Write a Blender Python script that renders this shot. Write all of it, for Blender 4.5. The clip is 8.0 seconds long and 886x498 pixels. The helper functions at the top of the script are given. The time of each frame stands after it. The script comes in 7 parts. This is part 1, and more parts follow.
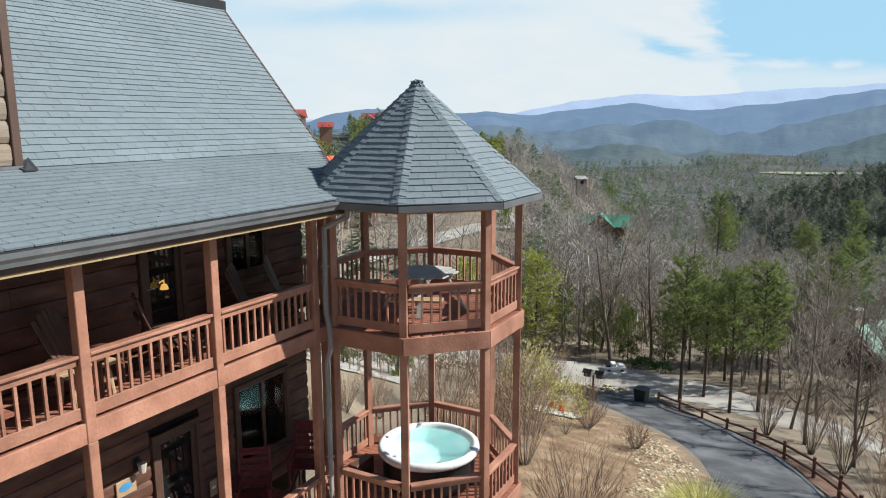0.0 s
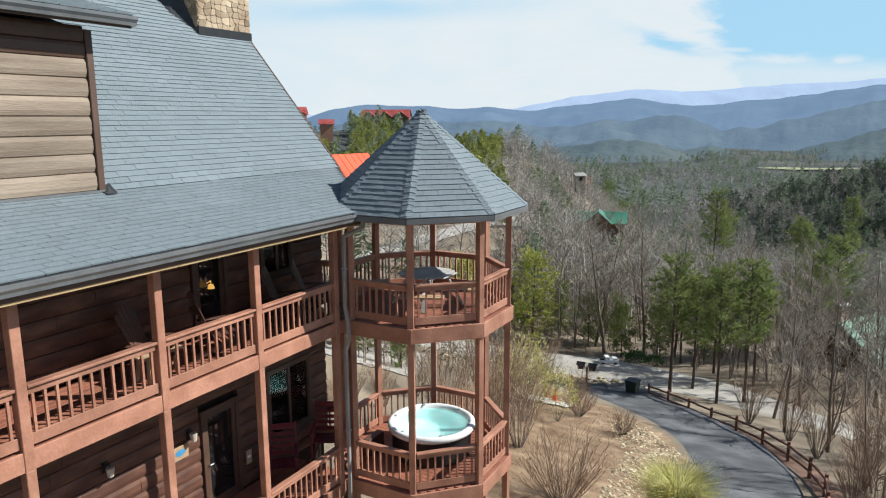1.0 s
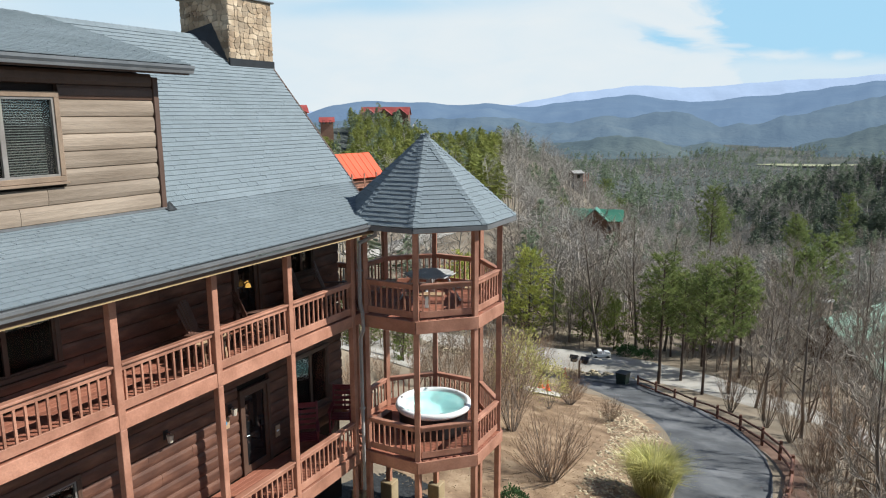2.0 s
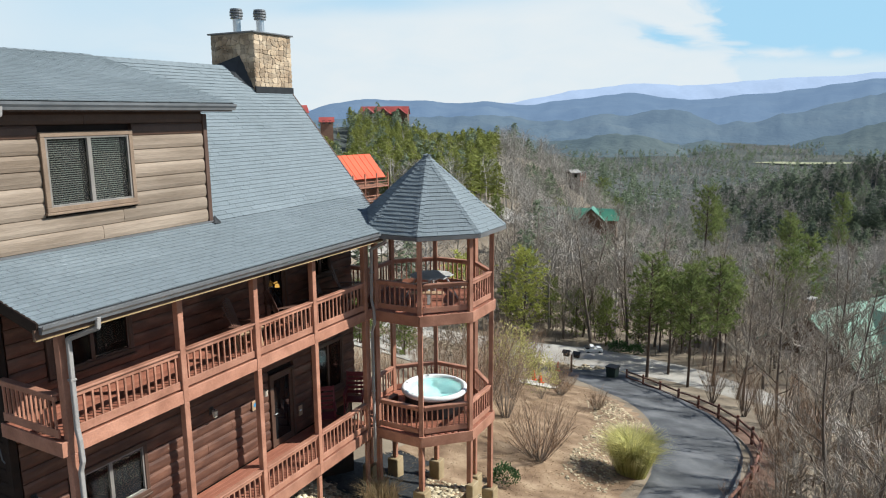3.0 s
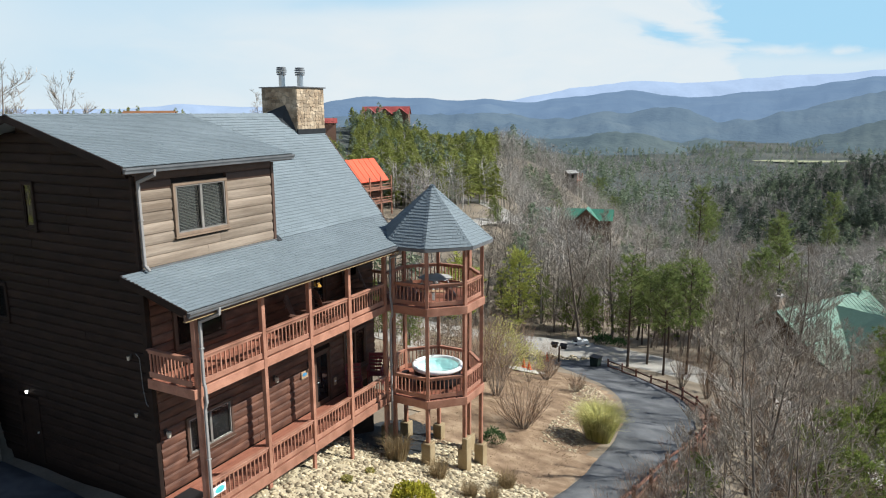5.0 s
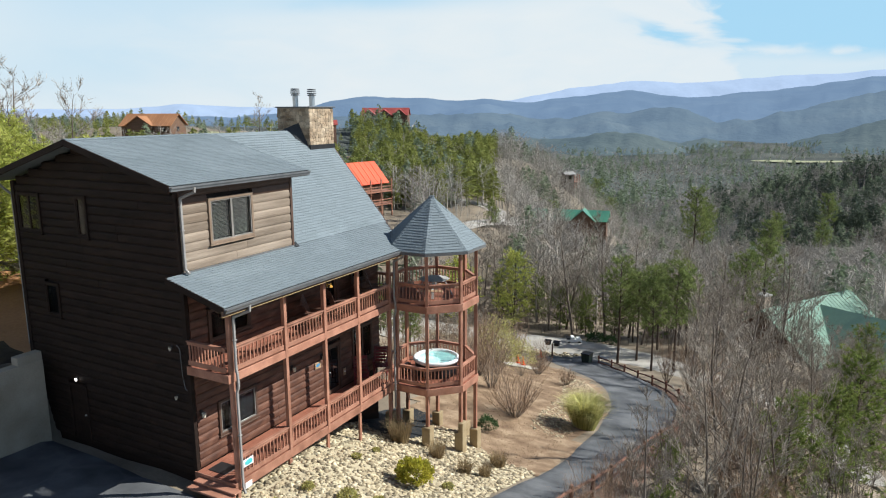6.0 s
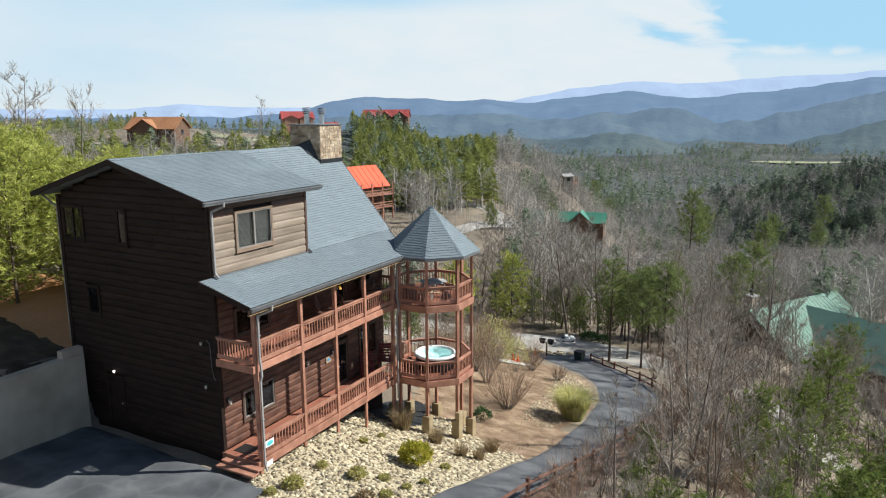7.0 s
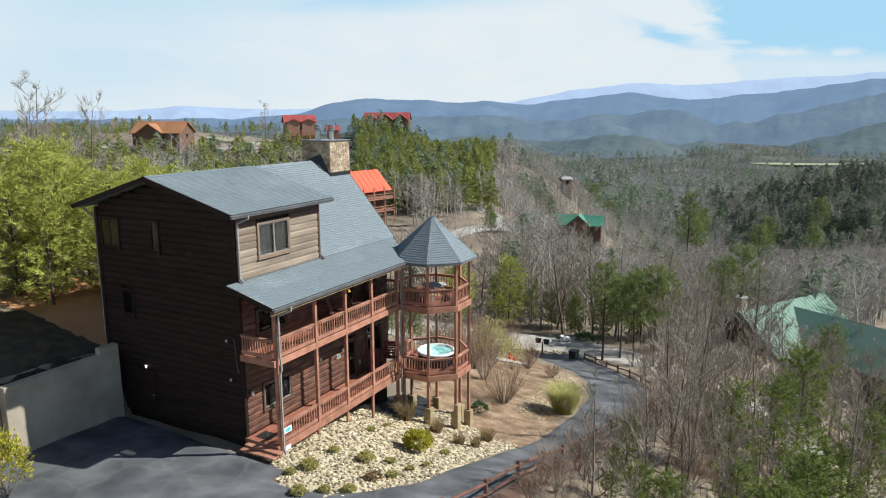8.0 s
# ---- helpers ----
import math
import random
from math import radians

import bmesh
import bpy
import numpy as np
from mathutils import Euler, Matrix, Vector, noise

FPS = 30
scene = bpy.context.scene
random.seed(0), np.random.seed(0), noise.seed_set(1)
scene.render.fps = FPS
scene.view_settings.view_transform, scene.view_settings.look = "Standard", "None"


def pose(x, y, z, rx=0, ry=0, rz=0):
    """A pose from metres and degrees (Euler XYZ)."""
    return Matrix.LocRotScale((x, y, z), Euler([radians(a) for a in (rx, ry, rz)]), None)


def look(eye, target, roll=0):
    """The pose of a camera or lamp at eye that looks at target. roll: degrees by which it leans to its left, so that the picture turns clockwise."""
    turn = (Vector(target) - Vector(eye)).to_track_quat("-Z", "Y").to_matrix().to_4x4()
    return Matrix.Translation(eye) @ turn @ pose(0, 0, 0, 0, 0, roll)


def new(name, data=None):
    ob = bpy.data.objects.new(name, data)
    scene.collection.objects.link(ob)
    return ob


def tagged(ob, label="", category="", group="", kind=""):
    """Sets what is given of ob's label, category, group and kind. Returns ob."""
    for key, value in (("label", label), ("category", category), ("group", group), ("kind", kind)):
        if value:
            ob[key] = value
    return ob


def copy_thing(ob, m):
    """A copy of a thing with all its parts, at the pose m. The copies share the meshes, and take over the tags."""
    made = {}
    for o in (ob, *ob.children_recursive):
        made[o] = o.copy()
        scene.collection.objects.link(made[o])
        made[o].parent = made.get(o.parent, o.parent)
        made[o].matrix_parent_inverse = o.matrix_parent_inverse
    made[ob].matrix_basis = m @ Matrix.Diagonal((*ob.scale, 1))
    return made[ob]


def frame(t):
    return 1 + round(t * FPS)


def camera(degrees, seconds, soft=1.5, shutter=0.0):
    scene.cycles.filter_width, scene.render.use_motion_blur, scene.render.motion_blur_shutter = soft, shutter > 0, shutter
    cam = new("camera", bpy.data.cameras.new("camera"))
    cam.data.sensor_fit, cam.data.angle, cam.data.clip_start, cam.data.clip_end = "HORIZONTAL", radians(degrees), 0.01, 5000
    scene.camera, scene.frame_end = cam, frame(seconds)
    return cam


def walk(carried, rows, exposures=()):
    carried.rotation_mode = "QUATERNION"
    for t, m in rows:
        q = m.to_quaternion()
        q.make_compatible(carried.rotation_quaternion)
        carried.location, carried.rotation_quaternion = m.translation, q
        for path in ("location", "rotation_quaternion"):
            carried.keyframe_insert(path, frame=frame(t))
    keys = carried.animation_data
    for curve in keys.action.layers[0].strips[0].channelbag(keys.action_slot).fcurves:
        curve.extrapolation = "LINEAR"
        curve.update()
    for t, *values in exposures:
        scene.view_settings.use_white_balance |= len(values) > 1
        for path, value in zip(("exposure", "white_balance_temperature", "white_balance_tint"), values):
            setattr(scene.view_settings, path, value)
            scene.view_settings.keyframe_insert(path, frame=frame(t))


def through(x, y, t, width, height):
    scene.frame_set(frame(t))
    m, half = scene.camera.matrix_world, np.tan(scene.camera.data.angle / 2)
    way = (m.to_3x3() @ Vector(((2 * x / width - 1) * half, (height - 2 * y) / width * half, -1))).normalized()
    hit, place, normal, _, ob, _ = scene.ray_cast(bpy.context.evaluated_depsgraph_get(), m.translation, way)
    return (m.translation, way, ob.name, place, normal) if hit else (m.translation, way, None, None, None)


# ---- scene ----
cam = camera(64.8, 8.0, soft=1.1)
METRES, EYE, TILT, LEAN, TURN = 23.0, 5.52, 0.0, 0.0, 28.5
ROWS = [
    (0.0, 0.0, 0.0, 0.0, -0.04, -10.17, 0.21),
    (0.5, 0.0001, -0.0451, 0.0121, -0.06, -10.37, 0.23),
    (1.0, -0.0007, -0.0933, 0.0253, -0.05, -10.53, 0.26),
    (1.5, -0.0012, -0.1452, 0.0394, -0.06, -10.71, 0.26),
    (3.0, -0.0032, -0.3181, 0.0853, -0.23, -11.0, 0.32),
    (3.5, -0.003, -0.3828, 0.1031, -0.22, -11.1, 0.3),
    (4.0, -0.0035, -0.4481, 0.1208, -0.2, -11.17, 0.26),
    (4.5, -0.0051, -0.5131, 0.1382, -0.18, -11.22, 0.26),
    (6.0, -0.0039, -0.7089, 0.1895, -0.26, -11.25, 0.27),
    (6.5, -0.0022, -0.7729, 0.2075, -0.26, -11.26, 0.25),
    (7.0, -0.0007, -0.8371, 0.2259, -0.24, -11.23, 0.24),
    (7.5, -0.0004, -0.9006, 0.2443, -0.22, -11.19, 0.23),
    (8.0, 0.0002, -0.9649, 0.2622, -0.2, -11.12, 0.24),
]
walk(cam, [(t, pose(0, 0, EYE, TILT, LEAN, TURN) @ pose(METRES * x, METRES * y, METRES * z, 90 + pitch, roll, yaw)) for t, x, y, z, yaw, pitch, roll in ROWS])

# ---- world, sun, exposure ----
world = bpy.data.worlds.new("sky")
scene.world = world
world.use_nodes = True
wn, wl = world.node_tree.nodes, world.node_tree.links
wn.clear()
SUN = Vector((1.8, 1.2, 1.74)).normalized()
sky = wn.new("ShaderNodeTexSky")
sky.sky_type = "NISHITA"
sky.sun_disc = False
sky.sun_elevation = math.asin(SUN.z)
sky.sun_rotation = math.atan2(SUN.x, SUN.y)
sky.air_density, sky.dust_density, sky.ozone_density = 1.0, 0.35, 3.0


def sky_math(op, a, b=None, c=None):
    """One arithmetic node of the sky: its output."""
    k = wn.new("ShaderNodeMath")
    k.operation = op
    for slot, value in zip(k.inputs, (a, b, c)):
        if value is None:
            continue
        if isinstance(value, (int, float)):
            slot.default_value = value
        else:
            wl.new(value, slot)
    return k.outputs[0]


def sky_step(value, lo, hi, top=1.0):
    k = wn.new("ShaderNodeMapRange")
    k.interpolation_type = "SMOOTHSTEP"
    k.inputs["From Min"].default_value, k.inputs["From Max"].default_value = lo, hi
    k.inputs["To Min"].default_value, k.inputs["To Max"].default_value = 0.0, top
    wl.new(value, k.inputs["Value"])
    return k.outputs[0]


def sky_patch(side, rise, s0, e0, ws, we, lean, top):
    """A soft oval at (s0, e0) in the sky, leaning."""
    ds = sky_math("SUBTRACT", side, s0)
    de = sky_math("SUBTRACT", rise, e0)
    de = sky_math("SUBTRACT", de, sky_math("MULTIPLY", ds, lean))
    a = sky_math("POWER", sky_math("DIVIDE", ds, ws), 2.0)
    b = sky_math("POWER", sky_math("DIVIDE", de, we), 2.0)
    return sky_math("MULTIPLY", sky_math("EXPONENT", sky_math("MULTIPLY", sky_math("ADD", a, b), -1.0)), top)


wc = wn.new("ShaderNodeTexCoord")
wsep = wn.new("ShaderNodeSeparateXYZ")
wl.new(wc.outputs["Generated"], wsep.inputs[0])
# bearings counted from the line down the valley
VALLEY = radians(28.5)
ahead = sky_math("SUBTRACT", sky_math("MULTIPLY", wsep.outputs["Y"], math.cos(VALLEY)), sky_math("MULTIPLY", wsep.outputs["X"], math.sin(VALLEY)))
aside = sky_math("ADD", sky_math("MULTIPLY", wsep.outputs["X"], math.cos(VALLEY)), sky_math("MULTIPLY", wsep.outputs["Y"], math.sin(VALLEY)))
ahead = sky_math("MAXIMUM", sky_math("ABSOLUTE", ahead), 0.05)
wmap = wn.new("ShaderNodeMapping")
wmap.inputs["Scale"].default_value = (3.0, 3.0, 9.0)
wl.new(wc.outputs["Generated"], wmap.inputs[0])
wno = wn.new("ShaderNodeTexNoise")
wno.inputs["Scale"].default_value, wno.inputs["Detail"].default_value, wno.inputs["Roughness"].default_value = 3.2, 7.0, 0.55
wno.inputs["Distortion"].default_value = 0.7
wl.new(wmap.outputs[0], wno.inputs["Vector"])
stray = sky_math("SUBTRACT", wno.outputs["Fac"], 0.5)
side = sky_math("ADD", sky_math("DIVIDE", aside, ahead), sky_math("MULTIPLY", stray, 0.17))
rise = sky_math("ADD", sky_math("DIVIDE", wsep.outputs["Z"], ahead), sky_math("MULTIPLY", stray, 0.028))
# one broad white sheet that ends in a ragged edge, a veil low down, gaps in the sheet
edge = sky_math("SUBTRACT", side, sky_math("MULTIPLY", sky_math("SUBTRACT", 0.12, rise), 0.55))
sheet = sky_math("SUBTRACT", 1.0, sky_step(edge, 0.36, 0.41))
veil = sky_math("SUBTRACT", 1.0, sky_step(rise, 0.062, 0.092))
cover = sky_math("MAXIMUM", sheet, sky_math("MULTIPLY", veil, 0.72))
cover = sky_math("MAXIMUM", cover, sky_patch(side, rise, 0.455, 0.077, 0.07, 0.008, -0.02, 0.9))
cover = sky_math("MAXIMUM", cover, sky_patch(side, rise, 0.575, 0.081, 0.03, 0.006, 0.0, 0.8))
for hole in ((0.318, 0.102, 0.055, 0.009, -0.22, 1.0), (-0.08, 0.150, 0.16, 0.016, 0.03, 0.62), (-0.45, 0.155, 0.22, 0.05, 0.0, 0.45), (-0.5, 0.06, 0.25, 0.05, 0.0, 0.35)):
    cover = sky_math("SUBTRACT", cover, sky_patch(side, rise, *hole))
cover = sky_math("MULTIPLY", sky_math("MAXIMUM", cover, 0.06), sky_math("ADD", 0.95, sky_math("MULTIPLY", stray, 0.35)))
cover = sky_math("MULTIPLY", cover, sky_math("SUBTRACT", 1.0, sky_step(wsep.outputs["Z"], 0.16, 0.34, 0.86)))
cloud = wn.new("ShaderNodeMixRGB")
cloud.inputs["Color2"].default_value = (8.1, 8.85, 9.25, 1)
blue = wn.new("ShaderNodeMixRGB")
blue.inputs["Color2"].default_value = (3.9, 7.2, 9.7, 1)
low = wn.new("ShaderNodeMapRange")
low.inputs["From Min"].default_value, low.inputs["From Max"].default_value = 0.16, 0.34
low.inputs["To Min"].default_value, low.inputs["To Max"].default_value = 0.92, 0.0
wl.new(wsep.outputs["Z"], low.inputs["Value"])
wl.new(low.outputs[0], blue.inputs["Fac"])
wl.new(sky.outputs[0], blue.inputs["Color1"])
wl.new(blue.outputs[0], cloud.inputs["Color1"])
wl.new(cover, cloud.inputs["Fac"])
wbg = wn.new("ShaderNodeBackground")
wbg.inputs["Strength"].default_value = 0.066
wl.new(cloud.outputs[0], wbg.inputs["Color"])
wo = wn.new("ShaderNodeOutputWorld")
wl.new(wbg.outputs[0], wo.inputs["Surface"])

sun = new("sun", bpy.data.lights.new("sun", "SUN"))
sun.data.energy, sun.data.angle, sun.data.color = 5.0, radians(0.55), (0.955, 0.96, 0.905)
sun.matrix_world = look(SUN * 60, (0, 0, 0))
scene.view_settings.exposure = 0.55


# ---- materials ----
def mat(name, colours, scale=4.0, fine=40.0, rough=0.8, bump=0.3, metal=0.0, stretch=(1, 1, 1), vary=0.0, spec=0.4, island=False, dist=0.02):
    """A surface: three colours by a coarse noise, a fine grain over it, relief, and a random shade from piece to piece."""
    m = bpy.data.materials.new(name)
    m.use_nodes = True
    n, l = m.node_tree.nodes, m.node_tree.links
    b = n["Principled BSDF"]
    tc = n.new("ShaderNodeTexCoord")
    mp = n.new("ShaderNodeMapping")
    mp.inputs["Scale"].default_value = stretch
    l.new(tc.outputs["Object"], mp.inputs[0])
    c = n.new("ShaderNodeTexNoise")
    c.inputs["Scale"].default_value, c.inputs["Detail"].default_value = scale, 5
    l.new(mp.outputs[0], c.inputs["Vector"])
    r = n.new("ShaderNodeValToRGB")
    e = r.color_ramp.elements
    e[0].position, e[1].position = 0.3, 0.7
    e[0].color, e[1].color = (*colours[0], 1), (*colours[-1], 1)
    if len(colours) == 3:
        k = e.new(0.5)
        k.color = (*colours[1], 1)
    l.new(c.outputs["Fac"], r.inputs[0])
    f = n.new("ShaderNodeTexNoise")
    f.inputs["Scale"].default_value, f.inputs["Detail"].default_value = fine, 3
    l.new(mp.outputs[0], f.inputs["Vector"])
    hsv = n.new("ShaderNodeHueSaturation")
    l.new(r.outputs["Color"], hsv.inputs["Color"])
    mr = n.new("ShaderNodeMapRange")
    mr.inputs["To Min"].default_value, mr.inputs["To Max"].default_value = 0.78, 1.22
    l.new(f.outputs["Fac"], mr.inputs["Value"])
    if vary:
        if island:
            src = n.new("ShaderNodeNewGeometry").outputs["Random Per Island"]
        else:
            src = n.new("ShaderNodeObjectInfo").outputs["Random"]
        vr = n.new("ShaderNodeMapRange")
        vr.inputs["To Min"].default_value, vr.inputs["To Max"].default_value = 1 - vary, 1 + vary
        l.new(src, vr.inputs["Value"])
        mu = n.new("ShaderNodeMath")
        mu.operation = "MULTIPLY"
        l.new(mr.outputs[0], mu.inputs[0])
        l.new(vr.outputs[0], mu.inputs[1])
        l.new(mu.outputs[0], hsv.inputs["Value"])
    else:
        l.new(mr.outputs[0], hsv.inputs["Value"])
    l.new(hsv.outputs[0], b.inputs["Base Color"])
    b.inputs["Roughness"].default_value, b.inputs["Metallic"].default_value = rough, metal
    b.inputs["Specular IOR Level"].default_value = spec
    if bump:
        bp = n.new("ShaderNodeBump")
        bp.inputs["Strength"].default_value, bp.inputs["Distance"].default_value = bump, dist
        l.new(f.outputs["Fac"], bp.inputs["Height"])
        l.new(bp.outputs[0], b.inputs["Normal"])
    return m


M = {}
M["redwood"] = mat("red_stained_wood", [(0.25, 0.110, 0.070), (0.34, 0.157, 0.103), (0.42, 0.205, 0.138)], 2.0, 22, 0.62, 0.25, stretch=(1, 1, 1), vary=0.14)
M["deck"] = mat("deck_board", [(0.24, 0.085, 0.052), (0.31, 0.12, 0.075)], 2.5, 26, 0.7, 0.3, vary=0.15)
# gable siding: brown stain with that side's shade darkened into the colour
M["darkwood"] = mat("shade_darkened_brown_siding", [(0.015, 0.0088, 0.0066), (0.0215, 0.0124, 0.0092), (0.029, 0.0166, 0.0122)], 1.6, 18, 0.7, 0.3, stretch=(1, 1, 3), vary=0.15, spec=0.2)
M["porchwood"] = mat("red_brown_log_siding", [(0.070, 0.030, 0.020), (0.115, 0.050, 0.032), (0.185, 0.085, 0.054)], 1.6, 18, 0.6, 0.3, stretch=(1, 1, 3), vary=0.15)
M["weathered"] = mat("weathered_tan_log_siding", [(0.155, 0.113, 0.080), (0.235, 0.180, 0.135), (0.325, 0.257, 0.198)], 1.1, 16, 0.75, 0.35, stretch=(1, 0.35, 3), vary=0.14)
M["trim"] = mat("brown_trim", [(0.075, 0.040, 0.027), (0.10, 0.055, 0.038)], 3, 30, 0.55, 0.2)
M["shingle"] = mat("grey_asphalt_shingle", [(0.162, 0.194, 0.212), (0.180, 0.214, 0.234), (0.200, 0.236, 0.257)], 0.5, 120, 0.9, 0.4, vary=0.045, spec=0.25)
M["shingle_far"] = mat("grey_asphalt_shingle_field", [(0.162, 0.194, 0.212), (0.180, 0.214, 0.234), (0.200, 0.236, 0.257)], 0.5, 120, 0.9, 0.4, vary=0.045, island=True, spec=0.25)
M["underlay"] = mat("dark_roof_underlay", [(0.035, 0.038, 0.042), (0.050, 0.054, 0.058)], 3, 40, 0.95, 0.2)
M["gutter"] = mat("dark_grey_metal_gutter", [(0.10, 0.104, 0.110), (0.15, 0.155, 0.162)], 2, 30, 0.3, 0.05, spec=0.6)
M["downpipe"] = mat("grey_brown_metal_downpipe", [(0.24, 0.225, 0.215), (0.30, 0.285, 0.275)], 2, 30, 0.45, 0.05)
M["yellowpine"] = mat("raw_yellow_pine_board", [(0.30, 0.205, 0.10), (0.40, 0.28, 0.145)], 2, 30, 0.7, 0.2)
M["concrete"] = mat("tan_concrete", [(0.22, 0.16, 0.085), (0.31, 0.235, 0.135), (0.38, 0.30, 0.19)], 1.2, 24, 0.9, 0.3)
M["stucco"] = mat("tan_stucco", [(0.27, 0.225, 0.175), (0.34, 0.29, 0.23), (0.40, 0.345, 0.28)], 0.7, 30, 0.92, 0.35)
M["asphalt"] = mat("worn_asphalt", [(0.045, 0.048, 0.053), (0.085, 0.089, 0.096), (0.150, 0.154, 0.162)], 0.55, 45, 0.9, 0.35)


def patched(m, tone):
    """Pale sealed cracks and wear lines over an asphalt surface."""
    n, l = m.node_tree.nodes, m.node_tree.links
    b = n["Principled BSDF"]
    old = b.inputs["Base Color"].links[0].from_socket
    tc = n.new("ShaderNodeTexCoord")
    warp = n.new("ShaderNodeTexNoise")
    warp.inputs["Scale"].default_value, warp.inputs["Detail"].default_value = 1.3, 6
    l.new(tc.outputs["Object"], warp.inputs["Vector"])
    add = n.new("ShaderNodeMixRGB")
    add.blend_type = "ADD"
    add.inputs["Fac"].default_value = 1.0
    l.new(tc.outputs["Object"], add.inputs["Color1"])
    l.new(warp.outputs["Color"], add.inputs["Color2"])
    vor = n.new("ShaderNodeTexVoronoi")
    vor.feature = "DISTANCE_TO_EDGE"
    vor.inputs["Scale"].default_value = 0.42
    l.new(add.outputs[0], vor.inputs["Vector"])
    line = n.new("ShaderNodeMapRange")
    line.inputs["From Min"].default_value, line.inputs["From Max"].default_value = 0.0, 0.07
    line.inputs["To Min"].default_value, line.inputs["To Max"].default_value = 0.26, 0.0
    l.new(vor.outputs["Distance"], line.inputs["Value"])
    gate = n.new("ShaderNodeMath")
    gate.operation = "MULTIPLY"
    l.new(line.outputs[0], gate.inputs[0])
    l.new(warp.outputs["Fac"], gate.inputs[1])
    mix = n.new("ShaderNodeMixRGB")
    mix.inputs["Color2"].default_value = (*tone, 1)
    l.new(gate.outputs[0], mix.inputs["Fac"])
    l.new(old, mix.inputs["Color1"])
    l.new(mix.outputs[0], b.inputs["Base Color"])


patched(M["asphalt"], (0.24, 0.235, 0.23))
M["gravel"] = mat("pale_gravel_road", [(0.28, 0.255, 0.22), (0.36, 0.335, 0.30), (0.43, 0.405, 0.37)], 0.4, 30, 0.95, 0.5, dist=0.05)
M["black"] = mat("black_plastic", [(0.012, 0.012, 0.013), (0.02, 0.02, 0.022)], 5, 50, 0.4, 0.05)
M["white"] = mat("white_acrylic", [(0.74, 0.74, 0.73), (0.82, 0.82, 0.81)], 3, 30, 0.25, 0.0, spec=0.5)
M["metal"] = mat("galvanised_flue", [(0.42, 0.44, 0.46), (0.55, 0.57, 0.58)], 4, 40, 0.35, 0.05, metal=0.9)
M["stone_a"] = mat("tan_field_stone", [(0.24, 0.165, 0.105), (0.35, 0.26, 0.175), (0.46, 0.37, 0.27)], 1.8, 22, 0.88, 0.6, vary=0.34)
M["mortar"] = mat("pale_mortar", [(0.29, 0.235, 0.175), (0.36, 0.30, 0.23)], 6, 60, 0.95, 0.3)
M["rock"] = mat("cream_river_rock", [(0.21, 0.165, 0.105), (0.36, 0.295, 0.19), (0.56, 0.485, 0.345)], 5.0, 20, 0.85, 0.4, vary=0.58, island=True)


def glass_mat(name, tint, rough=0.02):
    m = bpy.data.materials.new(name)
    m.use_nodes = True
    b = m.node_tree.nodes["Principled BSDF"]
    b.inputs["Base Color"].default_value = (*tint, 1)
    b.inputs["Roughness"].default_value = rough
    b.inputs["Specular IOR Level"].default_value = 0.9
    return m


M["glass"] = glass_mat("dark_window_glass", (0.012, 0.013, 0.014))


# ---- building helpers ----
def thing(name, loc, label, category, group="", kind=""):
    ob = new(name)
    ob.empty_display_size = 0.3
    ob.location = loc
    return tagged(ob, label, category, group, kind)


def to_mesh(name, bm, material, smooth=False):
    me = bpy.data.meshes.new(name)
    bm.to_mesh(me)
    bm.free()
    if material:
        me.materials.append(material)
    if smooth:
        me.shade_smooth()
    return me


def hang(ob, parent):
    """Put ob, modelled in world metres, under parent."""
    ob.parent = parent
    if parent.parent is None:
        ob.matrix_parent_inverse = parent.matrix_basis.inverted()
    return ob


def part(name, bm, material, parent, label="", smooth=False):
    ob = hang(new(name, to_mesh(name, bm, material, smooth)), parent)
    return tagged(ob, label)


def solid(name, bm, material, label="", category="", group="", kind="", smooth=False):
    ob = new(name, to_mesh(name, bm, material, smooth))
    return tagged(ob, label, category, group, kind)


def mesh_np(name, verts, faces, material, smooth=False):
    me = bpy.data.meshes.new(name)
    me.from_pydata(verts, [], faces)
    if material:
        me.materials.append(material)
    if smooth:
        me.shade_smooth()
    return me


def box(bm, lo, hi, bevel=0.0):
    """An upright box between two corners."""
    m = Matrix.LocRotScale([(a + b) / 2 for a, b in zip(lo, hi)], None, [b - a for a, b in zip(lo, hi)])
    r = bmesh.ops.create_cube(bm, size=1, matrix=m)
    if bevel:
        es = {e for v in r["verts"] for e in v.link_edges}
        bmesh.ops.bevel(bm, geom=list(es), offset=bevel, segments=1, affect="EDGES")
    return bm


def beam(bm, p, q, w, h, bevel=0.0, up=(0, 0, 1)):
    """A straight timber from p to q, w wide and h deep."""
    p, q = Vector(p), Vector(q)
    d = q - p
    y = d.normalized()
    x = y.cross(Vector(up))
    if x.length < 1e-4:
        x = Vector((1, 0, 0))
    x.normalize()
    z = x.cross(y)
    r3 = Matrix((x, y, z)).transposed().to_4x4()
    m = Matrix.Translation((p + q) / 2) @ r3 @ Matrix.Diagonal((w, d.length, h, 1))
    r = bmesh.ops.create_cube(bm, size=1, matrix=m)
    if bevel:
        es = {e for v in r["verts"] for e in v.link_edges}
        bmesh.ops.bevel(bm, geom=list(es), offset=bevel, segments=1, affect="EDGES")
    return bm


